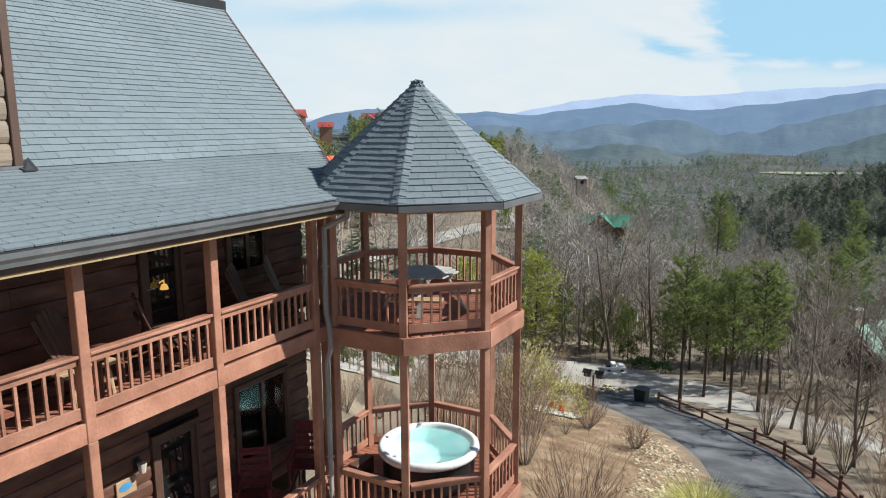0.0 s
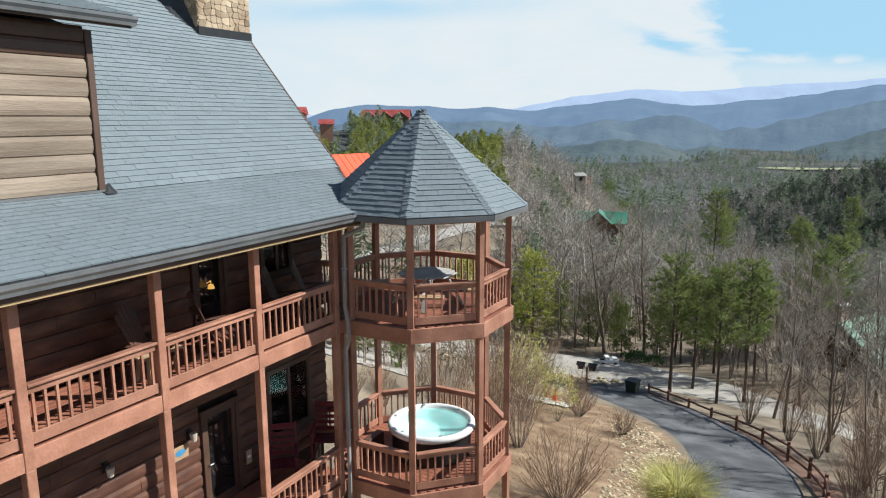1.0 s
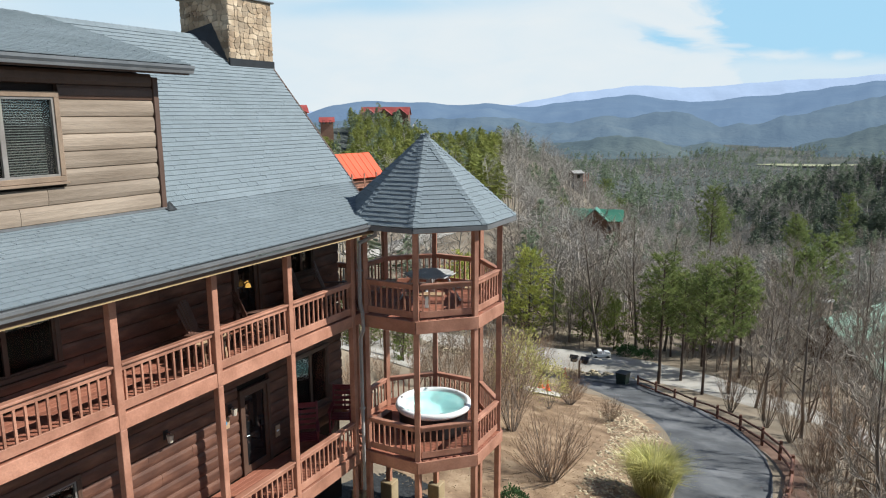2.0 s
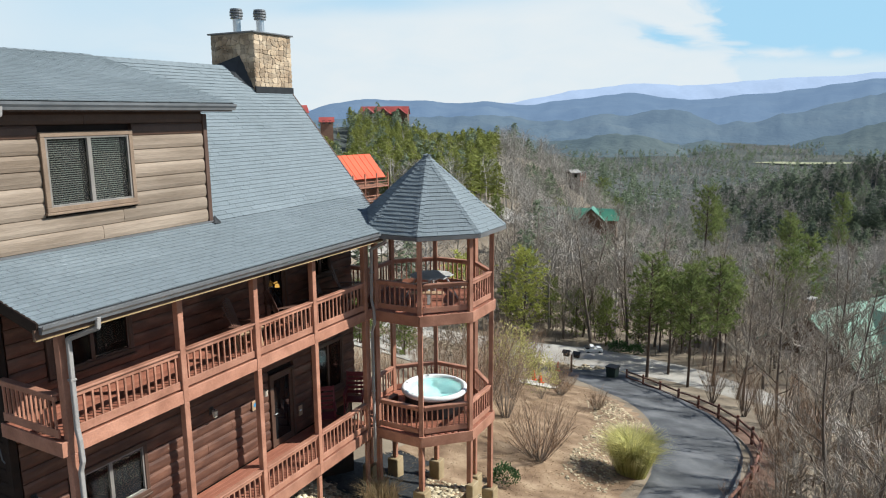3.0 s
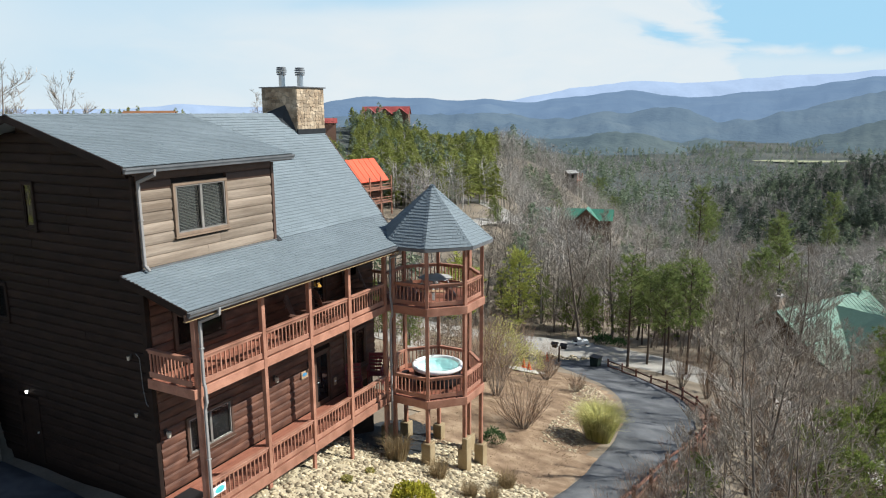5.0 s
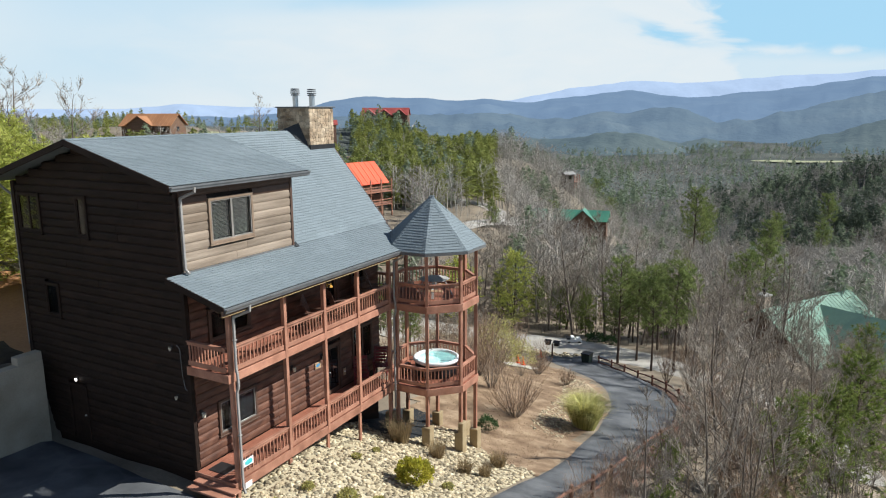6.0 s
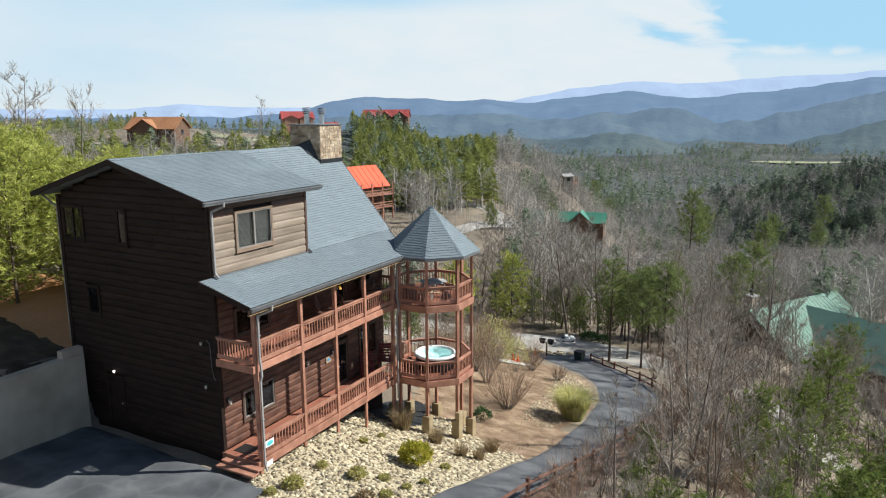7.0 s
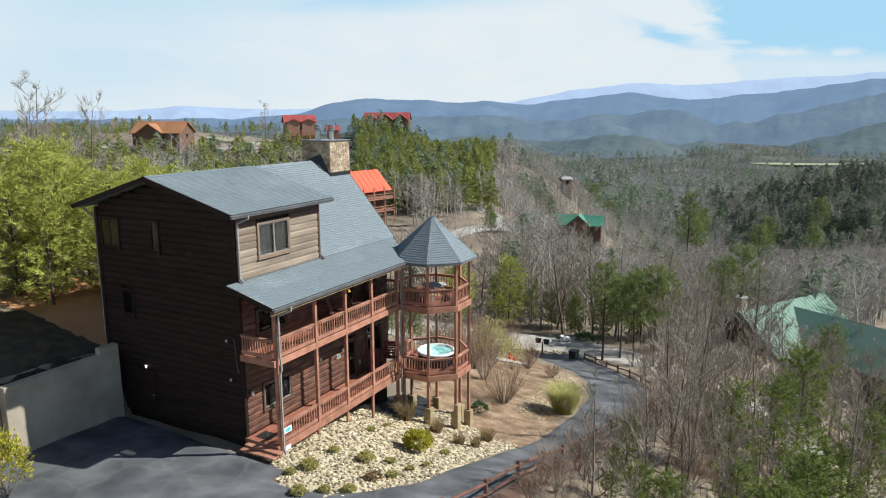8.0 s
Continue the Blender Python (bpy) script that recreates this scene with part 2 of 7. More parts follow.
def tube(bm, pts, radius, sides=8, taper=None, cap=True):
    """A round bar along pts."""
    rings = []
    for i, p in enumerate(pts):
        p = Vector(p)
        a = Vector(pts[max(i - 1, 0)])
        b = Vector(pts[min(i + 1, len(pts) - 1)])
        d = (b - a).normalized()
        x = d.cross(Vector((0.13, 0.31, 0.94)))
        if x.length < 1e-3:
            x = d.cross(Vector((1, 0, 0)))
        x.normalize()
        y = d.cross(x)
        r = radius if taper is None else radius + (taper - radius) * i / (len(pts) - 1)
        rings.append([bm.verts.new(p + (x * math.cos(k * math.tau / sides) + y * math.sin(k * math.tau / sides)) * r) for k in range(sides)])
    for a, b in zip(rings, rings[1:]):
        for k in range(sides):
            bm.faces.new((a[k], a[(k + 1) % sides], b[(k + 1) % sides], b[k]))
    if cap:
        bm.faces.new(rings[0][::-1])
        bm.faces.new(rings[-1])
    return bm


def prism(bm, poly, z0, z1):
    """A flat plate with outline poly (x, y) between two heights."""
    lo = [bm.verts.new((x, y, z0)) for x, y in poly]
    hi = [bm.verts.new((x, y, z1)) for x, y in poly]
    n = len(poly)
    bm.faces.new(lo[::-1])
    bm.faces.new(hi)
    for i in range(n):
        bm.faces.new((lo[i], lo[(i + 1) % n], hi[(i + 1) % n], hi[i]))
    return bm


def slab(bm, quad, thick):
    """A plate of four or more corners, thickened downwards along its normal."""
    q = [Vector(p) for p in quad]
    nrm = (q[1] - q[0]).cross(q[2] - q[0]).normalized()
    top = [bm.verts.new(p) for p in q]
    bot = [bm.verts.new(p - nrm * thick) for p in q]
    n = len(q)
    bm.faces.new(top)
    bm.faces.new(bot[::-1])
    for i in range(n):
        bm.faces.new((top[(i + 1) % n], top[i], bot[i], bot[(i + 1) % n]))
    return bm


# ---- the lie of the land ----
def lerp_table(t, table):
    for (a, va), (b, vb) in zip(table, table[1:]):
        if t <= b:
            k = max(0.0, (t - a) / (b - a))
            return va + (vb - va) * k
    return table[-1][1]


DRIVE_Z = [(-1.5, -1.85), (5, -3.1), (12, -5.4), (24, -7.8), (33, -9.7), (48, -13.7), (58, -14.9), (90, -19)]
TURNED = radians(28.5)
LEFT_Z = [(0, -2), (60, -6), (110, -7.5), (150, -2.5), (172, 3.2), (320, 2), (500, -22), (900, -55), (1400, -66)]
MID_Z = [(0, -4), (50, -11), (75, -11.5), (130, -9.5), (250, -15), (400, -30), (700, -56), (1400, -68)]
RIGHT_Z = [(0, -8), (60, -17), (120, -29), (200, -41), (400, -57), (1000, -70), (1400, -70)]


def smooth_table(t, table, w=3.0):
    return (lerp_table(t - w, table) + lerp_table(t, table) * 2 + lerp_table(t + w, table)) / 4


def sstep(a, b, t):
    k = min(1.0, max(0.0, (t - a) / (b - a)))
    return k * k * (3 - 2 * k)


def along(x, y):
    """The same spot counted to the right of, and ahead on, the line down the valley."""
    return x * math.cos(TURNED) + y * math.sin(TURNED), -x * math.sin(TURNED) + y * math.cos(TURNED)


def spot(u, v):
    return u * math.cos(TURNED) - v * math.sin(TURNED), u * math.sin(TURNED) + v * math.cos(TURNED)


def near_land(x, y):
    base = smooth_table(y, DRIVE_Z, 1.5)
    bank = 0.13 * min(max(-3.2 - x, 0), 8) * sstep(0, 4, y) * (1 - sstep(20, 40, y))
    back = (3.05 * sstep(-16.6, -17.6, x) + 0.16 * max(-18 - x, 0)) * (1 - sstep(14, 34, y))
    back += 0.10 * min(max(-17 - x, 0), 26) * sstep(8, 30, y)
    drop = 0.30 * max(x - (2.6 + 0.03 * max(y, 0)), 0) + 0.16 * max(x - 8, 0)
    return base + bank + back - min(drop, 14) + 0.10 * noise.noise(Vector((x / 2.5, y / 2.5, 2.0)))


def far_land(x, y):
    u, v = along(x, y)
    v = max(v, 20.0)
    s = u / v
    a, b, c = smooth_table(v, LEFT_Z, 25), smooth_table(v, MID_Z, 25), smooth_table(v, RIGHT_Z, 25)
    k, m = sstep(-0.25, -0.12, s), sstep(0.04, 0.34, s)
    z = a * (1 - k) + b * k * (1 - m) + c * m
    # spur with the hut, and the dark hill across the valley
    z += 27 * math.exp(-(((u - 240) / 80) ** 2 + ((v - 345) / 95) ** 2))
    z += 13 * math.exp(-(((u - 40) / 26) ** 2 + ((v - 240) / 38) ** 2))
    # the pine hill
    z += 27 * k * math.exp(-(((u + 44) / 48) ** 2 + ((v - 385) / 120) ** 2))
    z += 14 * math.exp(-(((u - 60) / 210) ** 2 + ((v - 640) / 110) ** 2))
    return z + 5 * sstep(60, 200, v) * noise.noise(Vector((x / 60, y / 60, 0.3)))


def ground(x, y):
    """Height of the land."""
    r = math.hypot(x + 4, y - 22)
    k = sstep(38, 80, r)
    if k <= 0:
        return near_land(x, y)
    if k >= 1:
        return far_land(x, y)
    return near_land(x, y) * (1 - k) + far_land(x, y) * k


# ---- ground and roads ----
def grid_axis(inner, outer, step, growth):
    a, s, out = 0.0, step, [0.0]
    while a < outer:
        if a > inner:
            s *= growth
        a += s
        out.append(a)
    return out


def land():
    ax = grid_axis(46, 4600, 0.9, 1.07)
    ys = sorted(set([-v + 15 for v in ax if v < 700] + [v + 15 for v in ax]))
    xs = sorted(set([-v - 4 for v in ax] + [v - 4 for v in ax]))
    verts = [(x, y, ground(x, y)) for y in ys for x in xs]
    nx = len(xs)
    faces = [(j * nx + i, j * nx + i + 1, (j + 1) * nx + i + 1, (j + 1) * nx + i) for j in range(len(ys) - 1) for i in range(nx - 1)]
    ob = new("ground", mesh_np("ground", verts, faces, M["litter"], True))
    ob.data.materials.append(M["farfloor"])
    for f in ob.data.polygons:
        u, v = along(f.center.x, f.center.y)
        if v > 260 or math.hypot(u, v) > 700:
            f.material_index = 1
    return ob


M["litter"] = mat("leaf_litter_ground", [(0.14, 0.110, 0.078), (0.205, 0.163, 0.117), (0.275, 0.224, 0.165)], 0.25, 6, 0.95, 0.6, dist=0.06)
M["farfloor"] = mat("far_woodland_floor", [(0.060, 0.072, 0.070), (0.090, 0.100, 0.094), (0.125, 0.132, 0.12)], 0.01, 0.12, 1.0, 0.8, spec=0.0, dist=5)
tagged(land(), "brown leaf-littered hillside falling away to a wooded valley", "ground", kind="structure")


def smooth_line(line, step, rounds=4):
    pts = []
    for p, q in zip(line, line[1:]):
        n = max(1, int(math.hypot(q[0] - p[0], q[1] - p[1]) / step))
        pts += [tuple(a + (b - a) * i / n for a, b in zip(p, q)) for i in range(n)]
    pts.append(line[-1])
    for _ in range(rounds):
        pts = [pts[0]] + [tuple((a[k] + 2 * b[k] + c[k]) / 4 for k in range(len(b))) for a, b, c in zip(pts, pts[1:], pts[2:])] + [pts[-1]]
    return pts


def strip(name, line, material, lift, label, category, cross=5, step=1.2):
    """A road laid on the land along line: rows of (x, y, half width)."""
    pts = smooth_line(line, step)
    verts, faces = [], []
    for i, (x, y, w) in enumerate(pts):
        a, b = pts[max(i - 1, 0)], pts[min(i + 1, len(pts) - 1)]
        d = Vector((b[0] - a[0], b[1] - a[1]))
        d.normalize()
        for k in range(cross + 1):
            s = (2 * k / cross - 1) * w
            px, py = x + d.y * s, y - d.x * s
            edge = 0.16 if k in (0, cross) else 0.0
            verts.append((px, py, max(ground(px, py), ground(x, y) - 0.08) + lift - edge))
    for i in range(len(pts) - 1):
        for k in range(cross):
            a = i * (cross + 1) + k
            faces.append((a, a + 1, a + cross + 2, a + cross + 1))
    ob = new(name, mesh_np(name, verts, faces, material, True))
    return tagged(ob, label, category, kind="structure")


LOT = [(-16.45, -5.0, 4.9), (-6.4, -5.0, 4.5)]
strip("parking_lot", LOT, M["asphalt"], 0.035, "dark grey patched asphalt parking pad beside the house", "parking", cross=22, step=0.5)
DRIVE = [(-11.0, -6.0, 4.0), (-7.0, -4.6, 3.5), (-4.2, -3.7, 2.3), (-1.75, -1.7, 1.75), (-0.55, 1.4, 1.55), (-0.25, 5, 1.4), (-0.15, 10, 1.4), (-0.05, 15, 1.5), (0.0, 21, 1.85), (-0.5, 27, 2.15), (-2.2, 32.5, 2.3), (-5.2, 37.5, 2.5), (-8.9, 42.5, 2.8), (-12.5, 47, 3.2)]
strip("driveway", DRIVE, M["asphalt"], 0.06, "dark grey worn asphalt driveway curving downhill", "driveway", cross=12, step=0.6)
GRAVEL = [(-34, 45, 2.2), (-26, 47.5, 2.6), (-19, 50.5, 3.2), (-12.5, 52.5, 3.6), (-5, 51.5, 2.8), (2, 47, 2.0), (8, 40.5, 1.8), (12, 32, 1.8)]
strip("road", GRAVEL, M["gravel"], 0.07, "pale gravel road below the driveway", "road", cross=8, step=1.2)
FAR_ROAD = [(*spot(-12, 84), 1.8), (*spot(0, 98), 2.0), (*spot(7, 110), 2.4), (*spot(14, 122), 2.6), (*spot(13, 134), 2.4), (*spot(2, 146), 2.2)]
strip("far_road", FAR_ROAD, M["gravel"], 0.3, "pale gravel lane on the far slope", "road", cross=4, step=3)
YARD_ROAD = [(*spot(-100, 178), 2.2), (*spot(-80, 180), 2.4), (*spot(-62, 186), 2.6), (*spot(-48, 196), 2.6), (*spot(-36, 206), 2.2)]
strip("hill_road", YARD_ROAD, M["gravel"], 0.35, "pale road past the hilltop cabins", "road", cross=4, step=4)
M["meadow"] = mat("pale_winter_meadow", [(0.24, 0.25, 0.14), (0.33, 0.33, 0.20)], 0.02, 0.6, 0.95, 0.2)
strip("meadow", [(*spot(478, 1060), 10), (*spot(520, 1052), 22), (*spot(575, 1045), 26), (*spot(640, 1035), 12)], M["meadow"], 1.2, "pale yellow-green meadow on the valley floor", "field", cross=4, step=30)
strip("yard", [(*spot(-75, 205), 9), (*spot(-52, 212), 11), (*spot(-40, 222), 8)], M["meadow"], 0.25, "mown pale grass yard on the hilltop", "lawn", cross=6, step=5)


# ---- distant ridges ----
def backdrop(name, v0, profile, drop, colours, haze_glow, label, seed, rugged, grain=0.6):
    """A wooded ridge line far down the valley: profile gives (side ratio, height). Haze is put in as blue colours and
    emission.
    """
    verts, faces, n, rows = [], [], 420, 16
    for i in range(n + 1):
        s = -0.95 + 1.9 * i / n
        z = smooth_table(s, profile, 0.015)
        z += rugged * 0.8 * noise.fractal(Vector((s * 13, seed, 0.0)), 0.9, 2.0, 5)
        for j in range(rows):
            k = j / (rows - 1)
            v = v0 - drop * k * (1 + 0.15 * noise.noise(Vector((s * 14, seed + 3, k * 2))))
            x, y = spot(s * v, v)
            wob = rugged * 2.0 * math.sin(k * math.pi) * noise.fractal(Vector((x / 260, y / 260, seed + 8)), 0.9, 2.0, 6)
            verts.append((x, y, -90 + (z + 90) * (1 - k ** 1.25) + wob))
    for i in range(n):
        for j in range(rows - 1):
            a = i * rows + j
            faces.append((a, a + rows, a + rows + 1, a + 1))
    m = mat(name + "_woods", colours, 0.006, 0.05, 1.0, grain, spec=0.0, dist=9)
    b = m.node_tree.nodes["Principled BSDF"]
    # blue emission in place of the air haze over the ridge
    b.inputs["Emission Color"].default_value = (*haze_glow[:3], 1)
    b.inputs["Emission Strength"].default_value = haze_glow[3]
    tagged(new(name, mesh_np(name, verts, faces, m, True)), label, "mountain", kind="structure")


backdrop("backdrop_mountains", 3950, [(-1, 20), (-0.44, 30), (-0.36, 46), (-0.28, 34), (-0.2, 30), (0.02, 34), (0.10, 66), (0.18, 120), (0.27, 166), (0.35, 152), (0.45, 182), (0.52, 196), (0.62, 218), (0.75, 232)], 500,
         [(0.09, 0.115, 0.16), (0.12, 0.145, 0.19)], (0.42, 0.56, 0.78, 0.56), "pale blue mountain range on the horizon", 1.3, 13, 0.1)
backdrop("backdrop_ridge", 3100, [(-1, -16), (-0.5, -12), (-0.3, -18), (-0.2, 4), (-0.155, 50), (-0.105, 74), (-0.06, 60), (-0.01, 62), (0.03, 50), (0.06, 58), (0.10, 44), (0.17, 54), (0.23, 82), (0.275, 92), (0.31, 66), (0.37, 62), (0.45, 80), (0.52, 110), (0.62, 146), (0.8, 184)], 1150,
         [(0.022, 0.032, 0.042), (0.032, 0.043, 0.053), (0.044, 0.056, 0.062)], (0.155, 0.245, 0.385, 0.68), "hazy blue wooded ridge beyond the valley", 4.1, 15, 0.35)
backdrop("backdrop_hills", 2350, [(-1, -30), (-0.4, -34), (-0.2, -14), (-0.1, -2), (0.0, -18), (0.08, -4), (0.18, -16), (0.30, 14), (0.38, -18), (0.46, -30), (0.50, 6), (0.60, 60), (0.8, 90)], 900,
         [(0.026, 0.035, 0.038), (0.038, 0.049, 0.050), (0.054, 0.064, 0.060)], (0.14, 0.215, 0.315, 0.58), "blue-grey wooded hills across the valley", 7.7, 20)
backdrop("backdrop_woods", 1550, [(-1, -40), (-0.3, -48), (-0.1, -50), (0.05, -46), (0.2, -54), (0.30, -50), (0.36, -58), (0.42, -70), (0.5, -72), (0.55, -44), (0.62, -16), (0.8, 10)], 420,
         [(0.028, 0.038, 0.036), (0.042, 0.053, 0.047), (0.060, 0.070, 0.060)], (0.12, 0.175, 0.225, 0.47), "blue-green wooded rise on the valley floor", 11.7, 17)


# ---- trees ----
def tri_mesh(name, v, f, material, smooth=False):
    v, f = np.asarray(v, np.float32), np.asarray(f, np.int32)
    me = bpy.data.meshes.new(name)
    me.vertices.add(len(v))
    me.vertices.foreach_set("co", v.ravel())
    me.loops.add(len(f) * 3)
    me.loops.foreach_set("vertex_index", f.ravel())
    me.polygons.add(len(f))
    me.polygons.foreach_set("loop_start", np.arange(0, len(f) * 3, 3, dtype=np.int32))
    me.update(calc_edges=True)
    me.materials.append(material)
    if smooth:
        me.shade_smooth()
    return me


class Sheaf:
    """Collects triangles."""

    def __init__(self):
        self.v, self.f = [], []

    def limb(self, pts, r0, r1, sides):
        base = len(self.v)
        n = len(pts)
        for i, p in enumerate(pts):
            d = (pts[min(i + 1, n - 1)] - pts[max(i - 1, 0)]).normalized()
            x = d.cross(Vector((0.2, 0.9, 0.37)))
            x.normalize()
            y = d.cross(x)
            r = r0 + (r1 - r0) * i / (n - 1)
            for k in range(sides):
                a = k * math.tau / sides
                self.v.append(p + (x * math.cos(a) + y * math.sin(a)) * r)
        for i in range(n - 1):
            for k in range(sides):
                a, b = base + i * sides + k, base + i * sides + (k + 1) % sides
                self.f += [(a, b, b + sides), (a, b + sides, a + sides)]

    def sliver(self, p, q, w):
        base = len(self.v)
        x = (q - p).cross(Vector((random.uniform(-1, 1), random.uniform(-1, 1), random.uniform(-1, 1))))
        x.normalize()
        self.v += [p - x * w, p + x * w, q]
        self.f.append((base, base + 1, base + 2))

    def blade(self, p, q, w):
        """A leaf-shaped pair of triangles."""
        base = len(self.v)
        x = (q - p).cross(Vector((random.uniform(-1, 1), random.uniform(-1, 1), random.uniform(-1, 1))))
        x.normalize()
        m = p.lerp(q, 0.55)
        self.v += [p, m - x * w, q, m + x * w]
        self.f += [(base, base + 1, base + 2), (base, base + 2, base + 3)]


def rnd(a, b):
    return random.uniform(a, b)


def bent(p, d, length, n, lift, wild):
    pts = [p.copy()]
    d = d.normalized()
    for _ in range(n):
        d = (d + Vector((rnd(-wild, wild), rnd(-wild, wild), rnd(-wild, wild) + lift))).normalized()
        pts.append(pts[-1] + d * (length / n))
    return pts


def bare_tree(h, limbs, subs, twigs, fine, low=0.25, stems=1, spread=1.0, thick=1.35):
    """A leafless broadleaf tree: (wood, twigs)."""
    wood, tw = Sheaf(), Sheaf()
    for s in range(stems):
        lean = Vector((rnd(-0.12, 0.12), rnd(-0.12, 0.12), 1)) if stems == 1 else Vector((rnd(-0.4, 0.4), rnd(-0.4, 0.4), 1))
        trunk = bent(Vector((rnd(-0.1, 0.1) * stems, rnd(-0.1, 0.1) * stems, -0.3)), lean, h * rnd(0.85, 1.0), 7, 0.06, 0.09)
        r = h * 0.011 / math.sqrt(stems)
        wood.limb(trunk, r, r * 0.12, 6)
        for i in range(limbs):
            k = low + (1 - low) * (i + rnd(0, 0.8)) / limbs
            at = min(k * 7, 6.99)
            p = trunk[int(at)].lerp(trunk[int(at) + 1], at % 1)
            a = rnd(0, math.tau)
            ln = h * rnd(0.20, 0.36) * (1.15 - k * 0.75) * spread
            d = Vector((math.cos(a), math.sin(a), rnd(0.35, 0.95)))
            br = bent(p, d, ln, 4, 0.12, 0.16)
            rb = r * (1 - k * 0.85) * 0.5
            wood.limb(br, rb, rb * 0.25, 3)
            for j in range(subs):
                at = rnd(0.9, 3.95)
                q = br[int(at)].lerp(br[int(at) + 1], at % 1)
                d2 = (br[int(at) + 1] - br[int(at)]).normalized() + Vector((rnd(-0.9, 0.9), rnd(-0.9, 0.9), rnd(-0.2, 0.9)))
                sb = bent(q, d2, ln * rnd(0.3, 0.6), 2, 0.15, 0.2)
                tw.limb(sb, (rb * 0.3 + 0.002) * thick, (rb * 0.1 + 0.001) * thick, 3)
                for _ in range(twigs):
                    at2 = rnd(0.2, 1.95)
                    o = sb[int(at2)].lerp(sb[int(at2) + 1], at2 % 1)
                    d3 = (sb[-1] - sb[0]).normalized() + Vector((rnd(-0.9, 0.9), rnd(-0.9, 0.9), rnd(-0.3, 0.9)))
                    tip = o + d3.normalized() * ln * rnd(0.14, 0.34)
                    tw.sliver(o, tip, h * 0.0011 * thick)
                    for _ in range(fine):
                        o2 = o.lerp(tip, rnd(0.2, 0.95))
                        tw.sliver(o2, o2 + (d3 + Vector((rnd(-1, 1), rnd(-1, 1), rnd(-0.4, 0.9)))).normalized() * ln * rnd(0.08, 0.18), h * 0.0008 * thick)
    return wood, tw


def pine_tree(h, boughs, clumps, needles, low=0.3, width=0.22, big=1.0, round_top=False):
    """A pine: (wood, needles)."""
    wood, gr = Sheaf(), Sheaf()
    trunk = bent(Vector((0, 0, -0.3)), Vector((0, 0, 1)), h, 6, 0.1, 0.03)
    wood.limb(trunk, h * 0.014, h * 0.002, 6)
    for i in range(boughs):
        k = low + (1 - low) * ((i + rnd(0, 1)) / boughs) ** 0.9
        at = min(k * 6, 5.99)
        p = trunk[int(at)].lerp(trunk[int(at) + 1], at % 1)
        a = i * 2.4 + rnd(-0.5, 0.5)
        ln = h * width * (0.18 + 1.05 * (1 - k) ** 0.75) * rnd(0.65, 1.15)
        if round_top:
            ln = h * width * (0.25 + 0.8 * math.sin(math.pi * (0.22 + 0.72 * (k - low) / (1 - low)))) * rnd(0.45, 1.2)
        d = Vector((math.cos(a), math.sin(a), rnd(0.0, 0.35) + 0.5 * k))
        br = bent(p, d, ln, 3, 0.1, 0.08)
        wood.limb(br, h * 0.003, h * 0.001, 3)
        for c in range(clumps):
            at = 3 * (0.3 + 0.69 * (c + rnd(0, 1)) / clumps)
            o = br[min(int(at), 2)].lerp(br[min(int(at), 2) + 1], at % 1)
            o = o + Vector((rnd(-1, 1), rnd(-1, 1), rnd(-0.4, 0.6))) * ln * 0.16
            size = (0.10 * ln + 0.022 * h) * rnd(0.8, 1.3) * big
            for _ in range(needles):
                dd = Vector((rnd(-1, 1), rnd(-1, 1), rnd(-0.5, 1.0))) + d * 0.5
                gr.sliver(o, o + dd.normalized() * size * rnd(0.6, 1.25), size * 0.088)
    return wood, gr


M["bark"] = mat("grey_brown_bark", [(0.105, 0.082, 0.066), (0.165, 0.134, 0.110), (0.23, 0.192, 0.160)], 2, 14, 0.95, 0.5, stretch=(1, 1, 0.3), vary=0.2)
M["twig"] = mat("grey_brown_twigs", [(0.235, 0.198, 0.160), (0.315, 0.272, 0.226), (0.405, 0.357, 0.303)], 0.8, 8, 0.95, 0, vary=0.2)
M["pinebark"] = mat("dark_pine_bark", [(0.065, 0.045, 0.034), (0.105, 0.075, 0.058)], 3, 16, 0.95, 0.5, vary=0.15)


def leaf_mat(name, colours, scale=0.6, vary=0.35, through=0.45):
    """Leaves and needles: matt, and letting some light through."""
    m = mat(name, colours, scale, 9, 0.75, 0, vary=vary, island=True, spec=0.2)
    n, l = m.node_tree.nodes, m.node_tree.links
    b = n["Principled BSDF"]
    tr = n.new("ShaderNodeBsdfTranslucent")
    l.new(b.inputs["Base Color"].links[0].from_socket, tr.inputs["Color"])
    mx = n.new("ShaderNodeMixShader")
    mx.inputs[0].default_value = through
    l.new(b.outputs[0], mx.inputs[1])
    l.new(tr.outputs[0], mx.inputs[2])
    l.new(mx.outputs[0], n["Material Output"].inputs["Surface"])
    return m


M["needle"] = leaf_mat("green_pine_needles", [(0.135, 0.180, 0.062), (0.205, 0.250, 0.088), (0.285, 0.320, 0.120)])
# yellow-green needles with sunlit brightness raised into their colour
M["needle_lit"] = leaf_mat("sunlit_yellow_green_needles", [(0.33, 0.37, 0.08), (0.46, 0.48, 0.12), (0.58, 0.57, 0.19)])
M["needle_hill"] = leaf_mat("olive_green_pine_needles", [(0.165, 0.190, 0.052), (0.235, 0.255, 0.072), (0.325, 0.330, 0.100)], 0.04, 0.25)
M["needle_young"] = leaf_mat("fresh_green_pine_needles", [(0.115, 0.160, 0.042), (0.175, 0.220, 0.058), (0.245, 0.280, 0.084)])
# conifer green with the lightening of distant haze put into it
M["needle_dark"] = leaf_mat("haze_lightened_conifer_needles", [(0.145, 0.185, 0.120), (0.20, 0.245, 0.160), (0.26, 0.30, 0.20)])
